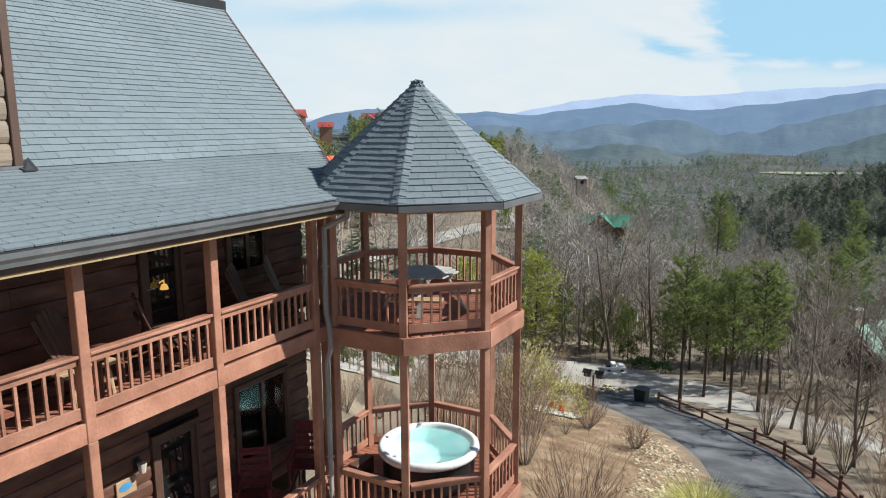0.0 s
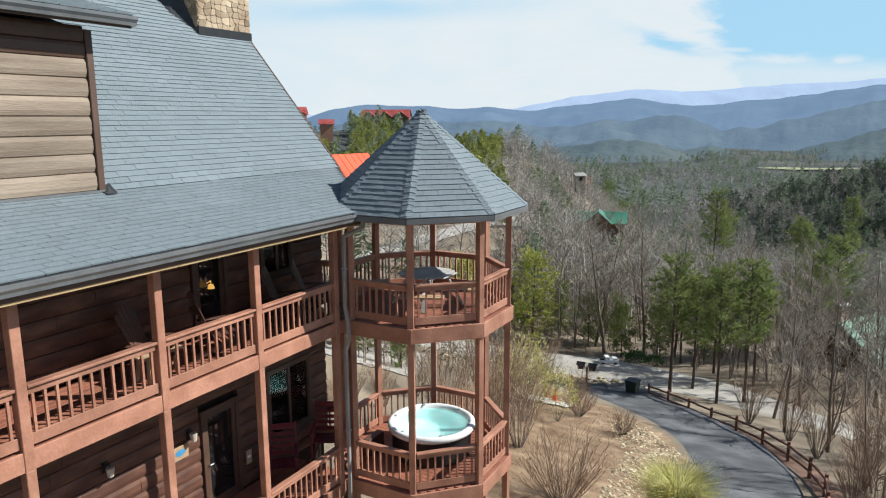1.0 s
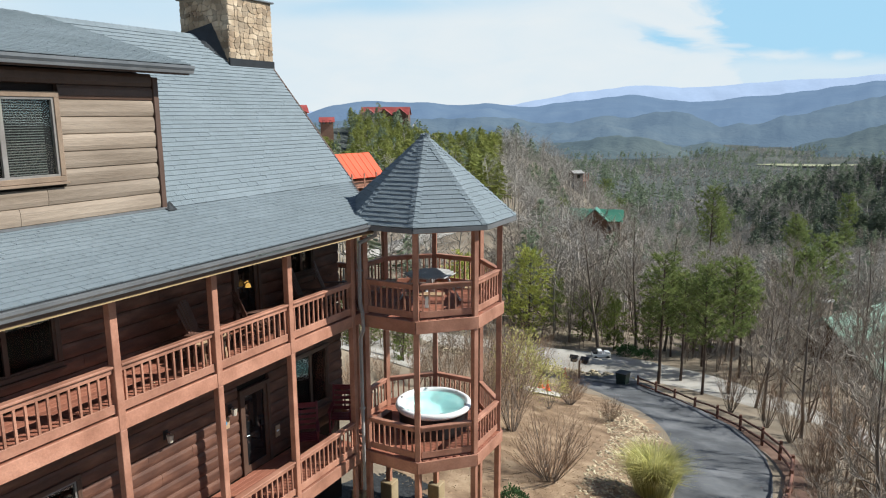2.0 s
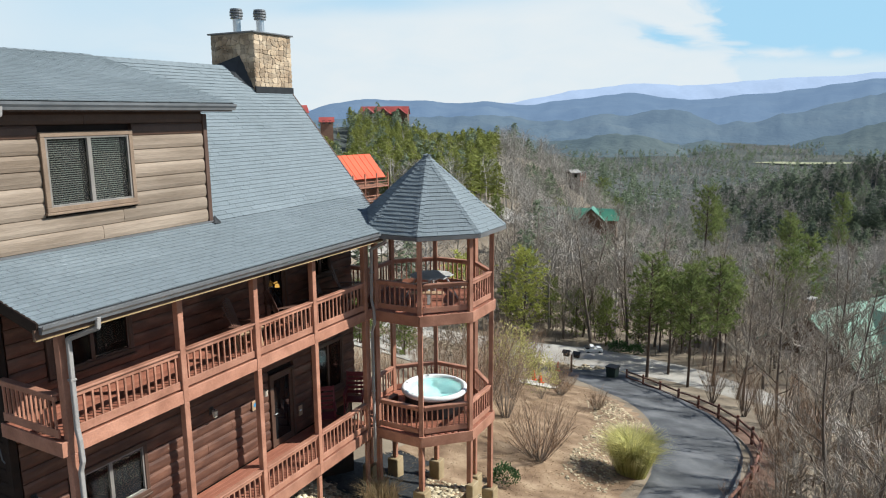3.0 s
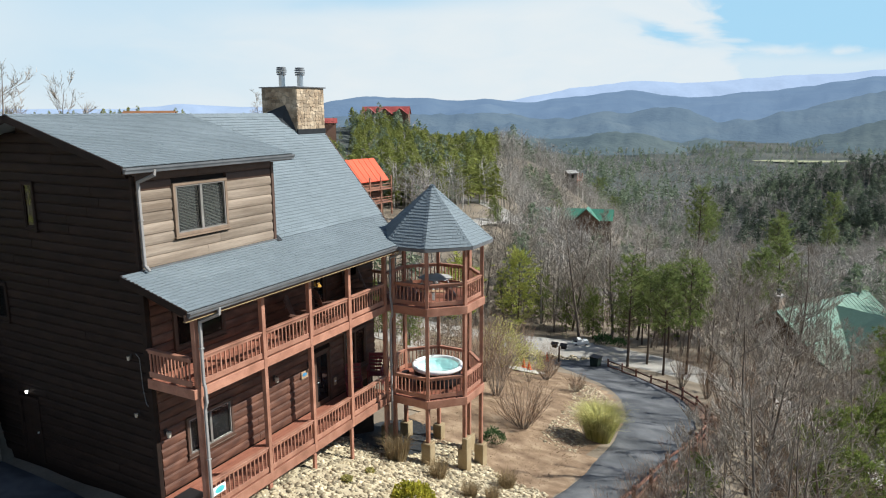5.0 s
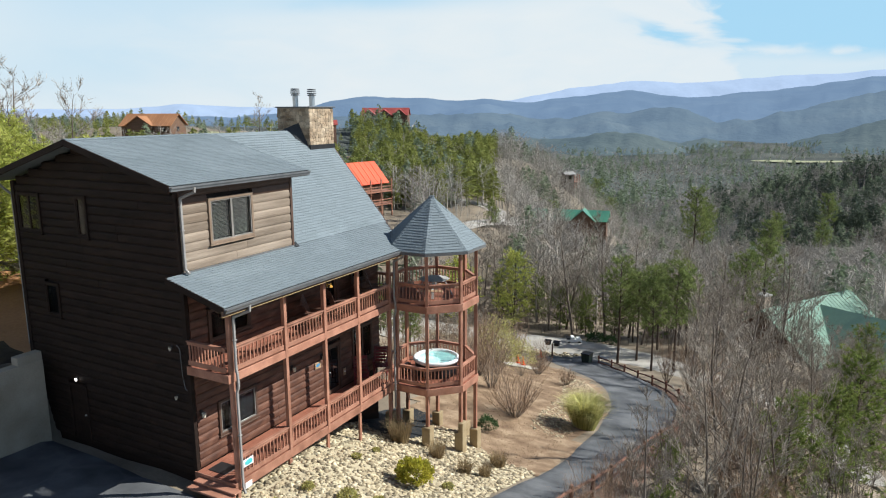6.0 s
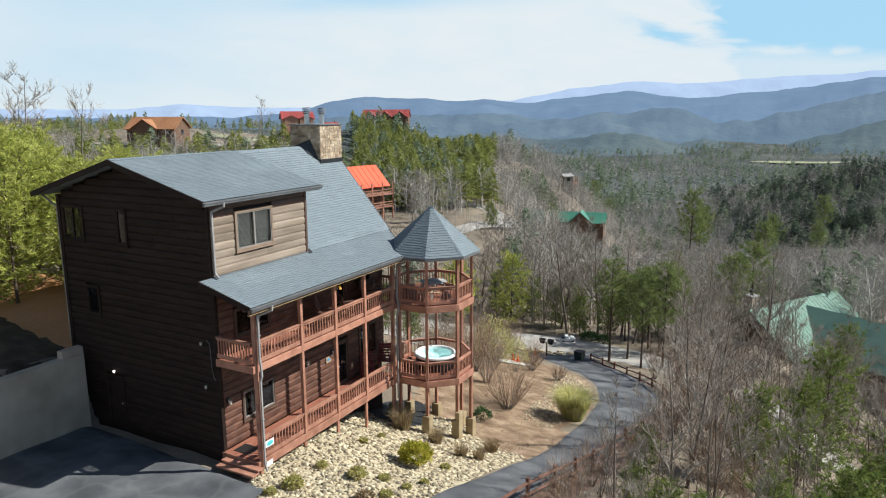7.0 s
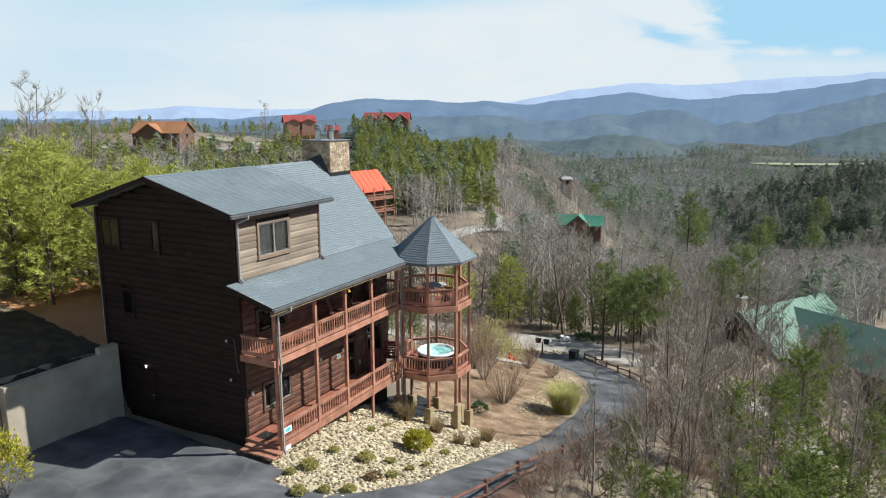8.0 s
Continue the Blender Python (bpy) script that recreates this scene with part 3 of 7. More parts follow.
M["twig_far"] = mat("grey_brown_bare_woods", [(0.265, 0.240, 0.212), (0.330, 0.302, 0.270), (0.395, 0.364, 0.328)], 0.03, 0.4, 0.95, 0, vary=0.10, island=True)

random.seed(7)
BARE = [bare_tree(rnd(8, 9), 17, 7, 5, 2, low=0.22, spread=0.95) for _ in range(3)] + [bare_tree(7.5, 9, 6, 5, 2, low=0.2, stems=3, spread=0.8) for _ in range(2)]
PINE = [pine_tree(8.0, 54, 10, 14, low=0.40, width=0.25, big=0.78, round_top=True) for _ in range(3)]
BUSHY = [pine_tree(8.0, 84, 9, 10, low=0.05, width=0.32, big=0.95, round_top=True) for _ in range(3)]


def tree_thing(name, pair, mats, label):
    ob = tagged(new(name), label, "tree")
    for nm, sh, mt in (("trunk", pair[0], mats[0]), ("crown", pair[1], mats[1])):
        hang(new(nm, tri_mesh(nm, [tuple(v) for v in sh.v], sh.f, mt, nm == "trunk")), ob)
    return ob


KINDS = {
    "bare": [tree_thing("bare_tree", p, (M["bark"], M["twig"]), "leafless grey-brown broadleaf tree on the leaf-littered slope") for p in BARE],
    "pine": [tree_thing("pine_tree", p, (M["pinebark"], M["needle"]), "green pine with a bare lower trunk beside the road") for p in PINE],
    "bushy": [tree_thing("young_pine", p, (M["pinebark"], M["needle_young"]), "bushy young green pine on the slope") for p in BUSHY],
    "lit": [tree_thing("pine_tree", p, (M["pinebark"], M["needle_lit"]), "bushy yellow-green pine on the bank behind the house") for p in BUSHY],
}
GROUPS = {"bare": "bare trees on the slope", "pine": "roadside pines", "bushy": "young pines on the slope", "lit": "pines behind the house"}
USED = set()


def plant(kind, which, x, y, size, turn=None, sink=0.0):
    """One tree of a kind, size metres high."""
    pool = KINDS[kind]
    src = pool[which % len(pool)]
    h = 8.0
    m = Matrix.LocRotScale((x, y, ground(x, y) - sink), Euler((0, 0, turn if turn is not None else rnd(0, 6.28))), None)
    if src.name not in USED:
        USED.add(src.name)
        ob = src
    else:
        ob = copy_thing(src, m)
    ob.matrix_basis = m @ Matrix.Diagonal((size / h, size / h, size / h * rnd(0.92, 1.08), 1))
    tagged(ob, group=GROUPS[kind])
    return ob


def kept_low(x, y, size):
    """Trees before the green-roofed house stay below its ridge."""
    u, v = along(x, y)
    return min(size, 7.4) if v > 8 and 0.43 < u / (v + 20) < 0.72 else size


# bare trees and young pines below the driveway, on the valley side
random.seed(21)
for x, y, s in ((4.4, 3.5, 5.2), (5.4, 7, 7.0), (4.2, 10.5, 6.0), (6.6, 10.8, 8.2), (5.0, 14.5, 8.5), (7.6, 15.5, 9.0), (4.6, 18.5, 8.0), (6.4, 20.5, 9.8), (8.6, 21.5, 9.0), (5.2, 24.2, 9.0),
                (7.2, 26.0, 10.0), (9.3, 27.5, 9.0), (4.2, 29.5, 9.5), (6.4, 31.5, 10.0), (2.4, 36.0, 9.5), (4.6, 37.5, 10.5), (7.4, 36.5, 9.5), (0.4, 40.5, 9.0), (3.0, 43.0, 10.0), (6.5, 42.5, 10.0),
                (9.5, 33.0, 9.0), (11.0, 38.5, 10.0), (9.0, 48.0, 11.0), (12.5, 46.0, 11.0), (5.5, 56.0, 11.0), (1.5, 60.0, 12.0), (-3.5, 64.0, 12.0), (9.0, 60.0, 12.0), (12.0, 55.0, 12.0), (8.4, 6.0, 6.0),
                (9.6, 12.0, 7.4), (10.6, 18.0, 8.5), (3.2, 15.8, 4.6), (2.9, 7.6, 3.6), (3.6, 1.0, 3.2), (6.2, 0.8, 5.0), (8.2, -1.5, 5.2)):
    plant("bare", random.randrange(5), x, y, kept_low(x, y, s))
for x, y, s in ((7.0, 3.6, 3.6), (8.8, 8.6, 4.2), (5.6, 5.2, 2.6), (10.4, 6.0, 5.2), (10.0, 3.0, 4.4), (4.3, 6.4, 2.2), (11.2, 9.5, 5.6), (12.2, 14.0, 6.2), (7.6, 18.2, 5.4), (9.6, 24.0, 6.0), (10.8, 30.0, 7.5), (3.4, 12.8, 2.6)):
    plant("bushy", random.randrange(3), x, y, s)
random.seed(29)
n = 0
while n < 46:
    x, y = rnd(9, 27), rnd(6, 74)
    if (x < 13 and y < 34) or x > 11 + y * 0.22 or math.hypot(x - 6, y - 74) < 9:
        continue
    plant("bare" if random.random() < 0.86 else "bushy", random.randrange(3), x, y, kept_low(x, y, rnd(7.5, 11)))
    n += 1
# roadside pines past the bend
for x, y, s in ((-7.6, 48.9, 10.5), (-6.3, 51.0, 9.0), (-4.2, 47.6, 9.0), (-2.6, 49.6, 9.6), (-5.6, 57.5, 9.5), (-2.4, 55.5, 8.6), (-8.6, 59.5, 8.0)):
    plant("pine", random.randrange(3), x, y, s)
for x, y, s in ((-13.6, 58.6, 4.6), (-10.8, 60.4, 5.2), (-17.2, 60.5, 5.0), (-20.5, 62.0, 5.4), (-15.4, 63.0, 5.6), (-7.0, 62.0, 5.6), (-24.5, 60.5, 5.0)):
    plant("bushy", random.randrange(3), x, y, s)
# tall bare trees over the gravel road
for x, y, s in ((-15.0, 58.8, 14.5), (-12.2, 60.8, 13.0), (-17.0, 61.4, 13.5), (-9.6, 61.5, 12.5), (-0.6, 46.0, 9.5), (1.0, 51.5, 10.0)):
    plant("bare", random.randrange(3), x, y, s)
# pines behind the house
random.seed(22)
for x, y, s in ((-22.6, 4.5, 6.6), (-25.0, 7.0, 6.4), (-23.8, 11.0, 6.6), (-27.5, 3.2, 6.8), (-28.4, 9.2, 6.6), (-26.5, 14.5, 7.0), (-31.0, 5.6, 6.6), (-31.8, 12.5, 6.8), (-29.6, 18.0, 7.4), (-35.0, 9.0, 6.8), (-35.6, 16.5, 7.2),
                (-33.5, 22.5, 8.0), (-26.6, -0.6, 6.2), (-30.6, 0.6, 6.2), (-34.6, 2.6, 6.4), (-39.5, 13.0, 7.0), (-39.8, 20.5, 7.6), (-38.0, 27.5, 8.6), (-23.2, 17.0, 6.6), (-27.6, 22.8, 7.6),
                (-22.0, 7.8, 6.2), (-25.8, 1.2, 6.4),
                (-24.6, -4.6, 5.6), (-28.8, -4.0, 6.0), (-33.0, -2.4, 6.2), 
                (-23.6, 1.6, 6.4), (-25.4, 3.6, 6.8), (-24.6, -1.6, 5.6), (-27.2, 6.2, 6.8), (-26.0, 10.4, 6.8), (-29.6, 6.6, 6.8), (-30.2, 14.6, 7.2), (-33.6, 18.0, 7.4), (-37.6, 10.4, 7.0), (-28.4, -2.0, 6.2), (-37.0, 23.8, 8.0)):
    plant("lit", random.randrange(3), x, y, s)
# lone bare trees on the left skyline
for u, v, s in ((-68, 95, 25), (-62, 100, 22), (-74, 104, 20), (-53, 190, 14), (-63, 120, 11)):
    x, y = spot(u, v)
    plant("bare", random.randrange(3), x, y, s)
# trees between the gazebo and the gravel road
for x, y, s in ((-13.2, 30.5, 5.0), (-17.5, 36, 6.5), (-21, 33, 7), (-24, 39, 7.5)):
    plant("bare", 3 + random.randrange(2), x, y, s)
for x, y, s in ((-26, 52, 8), (-21.5, 57, 8.5)):
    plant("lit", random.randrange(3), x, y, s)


# the strip of woods beyond the gravel road
random.seed(41)
n = 0
while n < 44:
    x, y = rnd(-30, 9), rnd(55, 78)
    if y < 57.5 - 0.16 * max(x + 12, 0) or math.hypot(x + 13, y - 55) < 4:
        continue
    plant("bare" if random.random() < 0.85 or x < -6 else "pine", random.randrange(5), x, y, rnd(8, 12))
    n += 1
# young pines beyond the gravel yard
for x, y, s in ((-21.5, 28.5, 3.6), (-23.5, 31.5, 4.2), (-20.6, 32.5, 3.6), (-25.5, 36.0, 4.5)):
    plant("bushy", random.randrange(3), x, y, s)
# dark young conifers by the far lane
for u, v, s in ((9.4, 113, 4.8), (10.6, 117, 3.6)):
    plant("bushy", 0, *spot(u, v), s)
# tall pines standing out of the woods
for u, v, s in ((80, 200, 24), (86, 208, 20), (80, 150, 15), (118, 226, 20), (128, 214, 17), (62, 262, 18), (70, 270, 16), (108, 262, 19), (47, 118, 11), (150, 250, 20), (27, 150, 10)):
    x, y = spot(u, v)
    plant("pine", random.randrange(3), x, y, s)
# woods farther off, uncounted
def scatter(name, spots, variants, material, label):
    """One sheet of woods: spots are (x, y, height)."""
    vs, fs, base = [], [], 0
    arr = [(np.array([tuple(v) for v in s.v], np.float32), np.array(s.f, np.int32)) for s in variants]
    for x, y, h in spots:
        v, f = arr[random.randrange(len(arr))]
        a = rnd(0, math.tau)
        c, s = math.cos(a) * h / 8, math.sin(a) * h / 8
        w = np.empty_like(v)
        w[:, 0] = v[:, 0] * c - v[:, 1] * s + x
        w[:, 1] = v[:, 0] * s + v[:, 1] * c + y
        w[:, 2] = v[:, 2] * (h / 8) + ground(x, y)
        vs.append(w)
        fs.append(f + base)
        base += len(v)
    return tagged(new(name, tri_mesh(name, np.concatenate(vs), np.concatenate(fs), material)), label, "woods", kind="stuff")


def merged(pair):
    s = Sheaf()
    for p in pair:
        b = len(s.v)
        s.v += p.v
        s.f += [(i + b, j + b, k + b) for i, j, k in p.f]
    return s


def fat_bare(n, w):
    """A bare crown seen from far: a forked stem, limbs and thin twigs."""
    s = Sheaf()
    s.limb([Vector((0, 0, -1.5)), Vector((rnd(-0.2, 0.2), rnd(-0.2, 0.2), 3)), Vector((rnd(-0.5, 0.5), rnd(-0.5, 0.5), 6.2))], 0.11, 0.03, 3)
    for _ in range(max(4, n // 6)):
        a, z = rnd(0, math.tau), rnd(1.4, 5.4)
        r = rnd(0.7, 1.25) * (2.1 - 0.26 * abs(z - 3.2))
        p = Vector((0, 0, z))
        q = p + Vector((math.cos(a) * r, math.sin(a) * r, rnd(0.5, 1.9)))
        s.sliver(p, q, w * rnd(1.1, 1.8))
        for _ in range(5):
            o = p.lerp(q, rnd(0.35, 1.0))
            d = Vector((math.cos(a) * 0.5 + rnd(-0.9, 0.9), math.sin(a) * 0.5 + rnd(-0.9, 0.9), rnd(-0.15, 1.0)))
            s.sliver(o, o + d.normalized() * rnd(0.5, 1.2), w * rnd(0.6, 1.1))
    return s


def fat_pine(n, w):
    s = Sheaf()
    s.limb([Vector((0, 0, -1.5)), Vector((0, 0, 7))], 0.13, 0.03, 3)
    for i in range(n):
        k = (i + rnd(0, 1)) / n
        z = 1.6 + 6.2 * k
        a = rnd(0, math.tau)
        r = (0.35 + 2.3 * (1 - k) ** 0.7) * rnd(0.5, 1.15)
        p = Vector((math.cos(a) * r * 0.2, math.sin(a) * r * 0.2, z + 0.25))
        q = Vector((math.cos(a) * r, math.sin(a) * r, z + rnd(-0.25, 0.35)))
        s.sliver(p, q, w * rnd(0.7, 1.2))
        s.sliver(q + Vector((0, 0, 0.1)), p + Vector((rnd(-0.3, 0.3), rnd(-0.3, 0.3), 0.3)), w * rnd(0.4, 0.8))
    return s


# very dark conifer green that paints in the far hill's shade
M["needle_shade"] = leaf_mat("shade_dark_conifer_needles", [(0.06, 0.08, 0.055), (0.09, 0.115, 0.08), (0.12, 0.145, 0.10)], 0.05, 0.2, 0.2)
M["twig_brush"] = mat("tan_brown_brush", [(0.15, 0.115, 0.085), (0.21, 0.165, 0.125), (0.28, 0.225, 0.175)], 0.3, 3, 0.95, 0, vary=0.2, island=True)
smooth_gravel = smooth_line(GRAVEL, 2.0)
random.seed(33)
MIDBARE = [fat_bare(138, 0.0195) for _ in range(5)]
MIDPINE = [fat_pine(96, 0.175) for _ in range(4)]
FARBARE = [fat_bare(30, 0.11) for _ in range(4)]
FARPINE = [fat_pine(40, 0.30) for _ in range(4)]
CLEAR = [(-14, 98, 12), (-9, 86, 9), (-16, 108, 10), (-36, 190, 14), (-82, 186, 14), (-56, 205, 13), (-48, 200, 11), (-57, 258, 13), (36, 158, 8), (28, 150, 6), (27, 159, 6), (45, 234, 5), (-17, 118, 12), (7, 110, 6), (12, 128, 6), (20, 60, 7), (33, 66, 11), (-40, 392, 20), (-66, 192, 11), (0, 98, 6), (-50, 92, 9), (-80, 168, 10), (-56, 236, 9)]


def free(u, v):
    return all(math.hypot(u - a, v - b) > r for a, b, r in CLEAR)


mb, mp, ml, fb, fp, md = [], [], [], [], [], []
for _ in range(8800):
    v = 62 + 300 * random.random() ** 0.8
    s = rnd(-0.74, 0.84)
    u = s * v
    if not free(u, v):
        continue
    x, y = spot(u, v)
    if min(math.hypot(x - a[0], y - a[1]) for a in GRAVEL) < 9 or math.hypot(x + 12, y - 20) < 34:
        continue
    clump = noise.noise(Vector((x / 26, y / 26, 9.0)))
    if -0.01 < s < 0.13 and 70 < v < 124:
        mb.append((x, y, rnd(3.0, 4.6)))
        continue
    hill = -0.30 < s < 0.085 and v > 128
    ev = 0.86 if hill else (0.5 if s < -0.25 else 0.02) + 0.2 * max(0, clump)
    if s > 0.48 and v > 230:
        ev = 0.22 + 0.4 * clump
    if s < -0.11 and v > 150 and not (hill and s > -0.13) and random.random() < (0.93 if s > -0.44 else 0.55):
        continue
    if s > 0.46 and v > 215 and random.random() < 0.18:
        md.append((x, y, rnd(8, 13)))
    elif random.random() < ev:
        (ml if (hill or s < -0.25) and random.random() < 0.82 else mp).append((x, y, rnd(3.5, 6) if s < -0.11 and v > 150 and not (hill and s > -0.13) else rnd(6, 10.5) if hill or s < -0.25 else rnd(7, 11.5)))
    elif random.random() < 0.95 * min(1, 90 / v + 0.38):
        mb.append((x, y, rnd(4, 6.5) if s < -0.11 and v > 150 and not (hill and s > -0.13) else rnd(8.5, 13)))
for _ in range(8000):
    v = 330 + 1180 * random.random() ** 1.1
    s = rnd(-0.74, 0.84)
    u = s * v
    if not free(u, v) or (960 < v < 1085 and 0.42 < s < 0.66):
        continue
    x, y = spot(u, v)
    ev = 0.26 + 1.0 * noise.noise(Vector((x / 80, y / 80, 3.0)))
    if s < -0.10 and v < 1000:
        continue
    (fp if random.random() < ev else fb).append((x, y, rnd(9, 15)))
for _ in range(900):
    u, v = random.gauss(215, 70), random.gauss(335, 75)
    if v > 200 and u / v > 0.40:
        x, y = spot(u, v)
        (md if random.random() < 0.22 else mb).append((x, y, rnd(8, 13)))
for _ in range(16):
    ml.append((*spot(rnd(-48, -39), rnd(250, 258)), rnd(4.5, 6.5)))
for _ in range(90):
    x, y = spot(rnd(29, 44), rnd(188, 222))
    mb.append((x, y, rnd(5, 7.5)))
scatter("bare_woods", mb, MIDBARE, M["twig_far"], "grey-brown leafless woods filling the slopes below")
scatter("conifer_woods", mp, MIDPINE, M["needle_dark"], "dark green conifers among the bare woods")
scatter("hemlock_woods", md, MIDPINE, M["needle_shade"], "conifers coloured dark for the shade on the far hill")
scatter("pine_woods", ml, MIDPINE, M["needle_hill"], "yellow-green pines covering the near hill")
scatter("far_bare_woods", fb, FARBARE, M["twig_far"], "grey bare woods along the far valley")
scatter("far_conifer_woods", fp, FARPINE, M["needle_dark"], "dark conifers along the far valley")
# low brush along the roads and under the near woods
random.seed(51)
brush = []
while len(brush) < 1200:
    x, y = rnd(-36, 24), rnd(-2, 84)
    near_road = min(math.hypot(x - a[0], y - a[1]) for a in smooth_gravel)
    if near_road < 4.6 or (x < 2.6 + 0.0 * y and y < 46 and x > -17) or y < 20 + 1.2 * (-x - 17) and x < -16 or (x > 0 and x > 6 + 0.3 * y + 8):
        continue
    if -17 < x < 3 and y < 53:
        continue
    brush.append((x, y, rnd(1.3, 3.4)))
BRUSH = [fat_bare(64, 0.055) for _ in range(4)]
scatter("underbrush", brush, BRUSH, M["twig_brush"], "low leafless brush under the near trees")
for pool in KINDS.values():
    for src in pool:
        if src.name not in USED:
            for o in (*src.children_recursive, src):
                bpy.data.objects.remove(o)

# ---- the log house ----
XF, XB, Y0, Y1 = -9.34, -17.6, 0.3, 11.05
XR, ZR = -13.52, 9.0
BASE, UP, LOW = -1.85, 1.98, -1.62
house = thing("log_house", (XF - 4, 5, BASE), "three-storey dark brown log-sided house with grey shingle roof and stacked porches", "house")
random.seed(5)


def siding(parent, material, axis, fixed, out, a0, a1, z0, z1, h=0.28, holes=(), limit=None, split=4.2):
    """Courses of half-log boards on a wall; holes are (a0, a1, z0, z1)."""
    z = z0
    while z < z1 - 0.03:
        zt = min(z + h, z1)
        zm = (z + zt) / 2
        lo, hi = limit(zm) if limit else (a0, a1)
        runs = [(lo, hi)] if hi - lo > 0.1 else []
        for b0, b1, c0, c1 in holes:
            if c0 < zm < c1:
                runs = [r for p, q in runs for r in ((p, min(q, b0)), (max(p, b1), q)) if r[1] - r[0] > 0.04]
        pieces = []
        for p, q in runs:
            if q - p > split:
                m = p + (q - p) * rnd(0.3, 0.7)
                pieces += [(p, m - 0.004), (m + 0.004, q)]
            else:
                pieces.append((p, q))
        k = zt - z
        prof = [(0.0, -0.06), (0.0, 0.010), (0.05 * k, 0.032), (0.3 * k, 0.050), (0.75 * k, 0.048), (0.95 * k, 0.030), (k, 0.004), (k, -0.06)]
        for p, q in pieces:
            vs = []
            tilt = rnd(-0.004, 0.004)
            for e in (p, q):
                for dz, o in prof:
                    o2 = fixed + out * (o + tilt)
                    vs.append((o2, e, z + dz) if axis == "y" else (e, o2, z + dz))
            n = len(prof)
            fs = [(i, i + 1, n + i + 1, n + i) for i in range(n - 1)] + [tuple(range(n)), tuple(range(2 * n - 1, n - 1, -1))]
            hang(new("log_board", mesh_np("log_board", vs, fs, material)), parent)
        z = zt


def wbox(bm, axis, fixed, out, a0, a1, z0, z1, d0, d1, bevel=0.0):
    """A box against a wall, from d0 to d1 outwards."""
    p, q = sorted((fixed + out * d0, fixed + out * d1))
    if axis == "y":
        return box(bm, (p, a0, z0), (q, a1, z1), bevel)
    return box(bm, (a0, p, z0), (a1, q, z1), bevel)


def window(parent, axis, fixed, out, a0, a1, z0, z1, lights=2, blinds=False, frame_mat="trim", name="window", sash_mat=""):
    w = 0.095
    bm = bmesh.new()
    wbox(bm, axis, fixed, out, a0, a1, z0, z0 + w, 0.0, 0.10, 0.008)
    wbox(bm, axis, fixed, out, a0, a1, z1 - w, z1, 0.0, 0.10, 0.008)
    wbox(bm, axis, fixed, out, a0, a0 + w, z0 + w, z1 - w, 0.0, 0.098, 0.008)
    wbox(bm, axis, fixed, out, a1 - w, a1, z0 + w, z1 - w, 0.0, 0.098, 0.008)
    win = part(name, bm, M[frame_mat], parent)
    bm = bmesh.new()
    wbox(bm, axis, fixed, out, a0 - 0.03, a1 + 0.03, z0 - 0.05, z0 - 0.003, 0.0, 0.13, 0.008)
    part("sill", bm, M[frame_mat], win)
    # near-black sheet on the solid wall, in place of an unlit room
    bm = bmesh.new()
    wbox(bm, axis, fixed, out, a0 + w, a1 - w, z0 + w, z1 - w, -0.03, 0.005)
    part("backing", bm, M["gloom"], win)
    step = (a1 - a0 - 2 * w) / lights
    for i in range(lights):
        b0, b1 = a0 + w + step * i, a0 + w + step * (i + 1)
        bm = bmesh.new()
        for c0, c1, e0, e1 in ((b0, b1, z0 + w, z0 + w + 0.035), (b0, b1, z1 - w - 0.035, z1 - w), (b0, b0 + 0.04, z0 + w + 0.035, z1 - w - 0.035), (b1 - 0.04, b1, z0 + w + 0.035, z1 - w - 0.035)):
            wbox(bm, axis, fixed, out, c0, c1, e0, e1, 0.02, 0.08)
        part("sash", bm, M[sash_mat or frame_mat], win)
        bm = bmesh.new()
        wbox(bm, axis, fixed, out, b0 + 0.03, b1 - 0.03, z0 + w + 0.03, z1 - w - 0.03, 0.052, 0.058)
        pane = part("pane", bm, M["clear"], win, "clear reflective glass pane")
        pane.visible_shadow = False
        if blinds:
            bm = bmesh.new()
            zz = z0 + w + 0.05
            while zz < z1 - w - 0.04:
                wbox(bm, axis, fixed, out, b0 + 0.05, b1 - 0.05 - 0.16 * (b1 - b0), zz, zz + 0.014, 0.014, 0.036)
                zz += 0.042
            part("blind", bm, M["blind"], win, "grey slatted window blind")
    return win


M["wintrim"] = mat("weathered_brown_window_trim", [(0.17, 0.115, 0.078), (0.25, 0.175, 0.122)], 3, 30, 0.7, 0.2)
# flat near-black that paints the darkness behind the panes
M["gloom"] = mat("painted_room_dark", [(0.008, 0.008, 0.009), (0.014, 0.014, 0.015)], 2, 20, 1.0, 0, spec=0.0)
M["sash"] = mat("grey_window_sash", [(0.16, 0.145, 0.13), (0.21, 0.19, 0.175)], 3, 30, 0.5, 0.05)
M["blind"] = mat("grey_blind", [(0.040, 0.043, 0.042), (0.058, 0.061, 0.059)], 3, 30, 0.6, 0)
clear = bpy.data.materials.new("clear_glass")
clear.use_nodes = True
cb = clear.node_tree.nodes["Principled BSDF"]
cb.inputs["Base Color"].default_value = (0.9, 0.93, 0.93, 1)
cb.inputs["Transmission Weight"].default_value, cb.inputs["Roughness"].default_value, cb.inputs["IOR"].default_value = 1.0, 0.01, 1.33
M["clear"] = clear

# walls: the body behind the boards
bm = bmesh.new()
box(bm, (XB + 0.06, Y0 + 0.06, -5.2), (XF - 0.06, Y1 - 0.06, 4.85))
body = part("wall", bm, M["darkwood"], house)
bm = bmesh.new()
poly = [(XB + 0.06, 4.85), (XF - 0.06, 4.85), (XF - 0.06, 7.5), (XR, 8.78), (XB + 0.06, 7.55)]
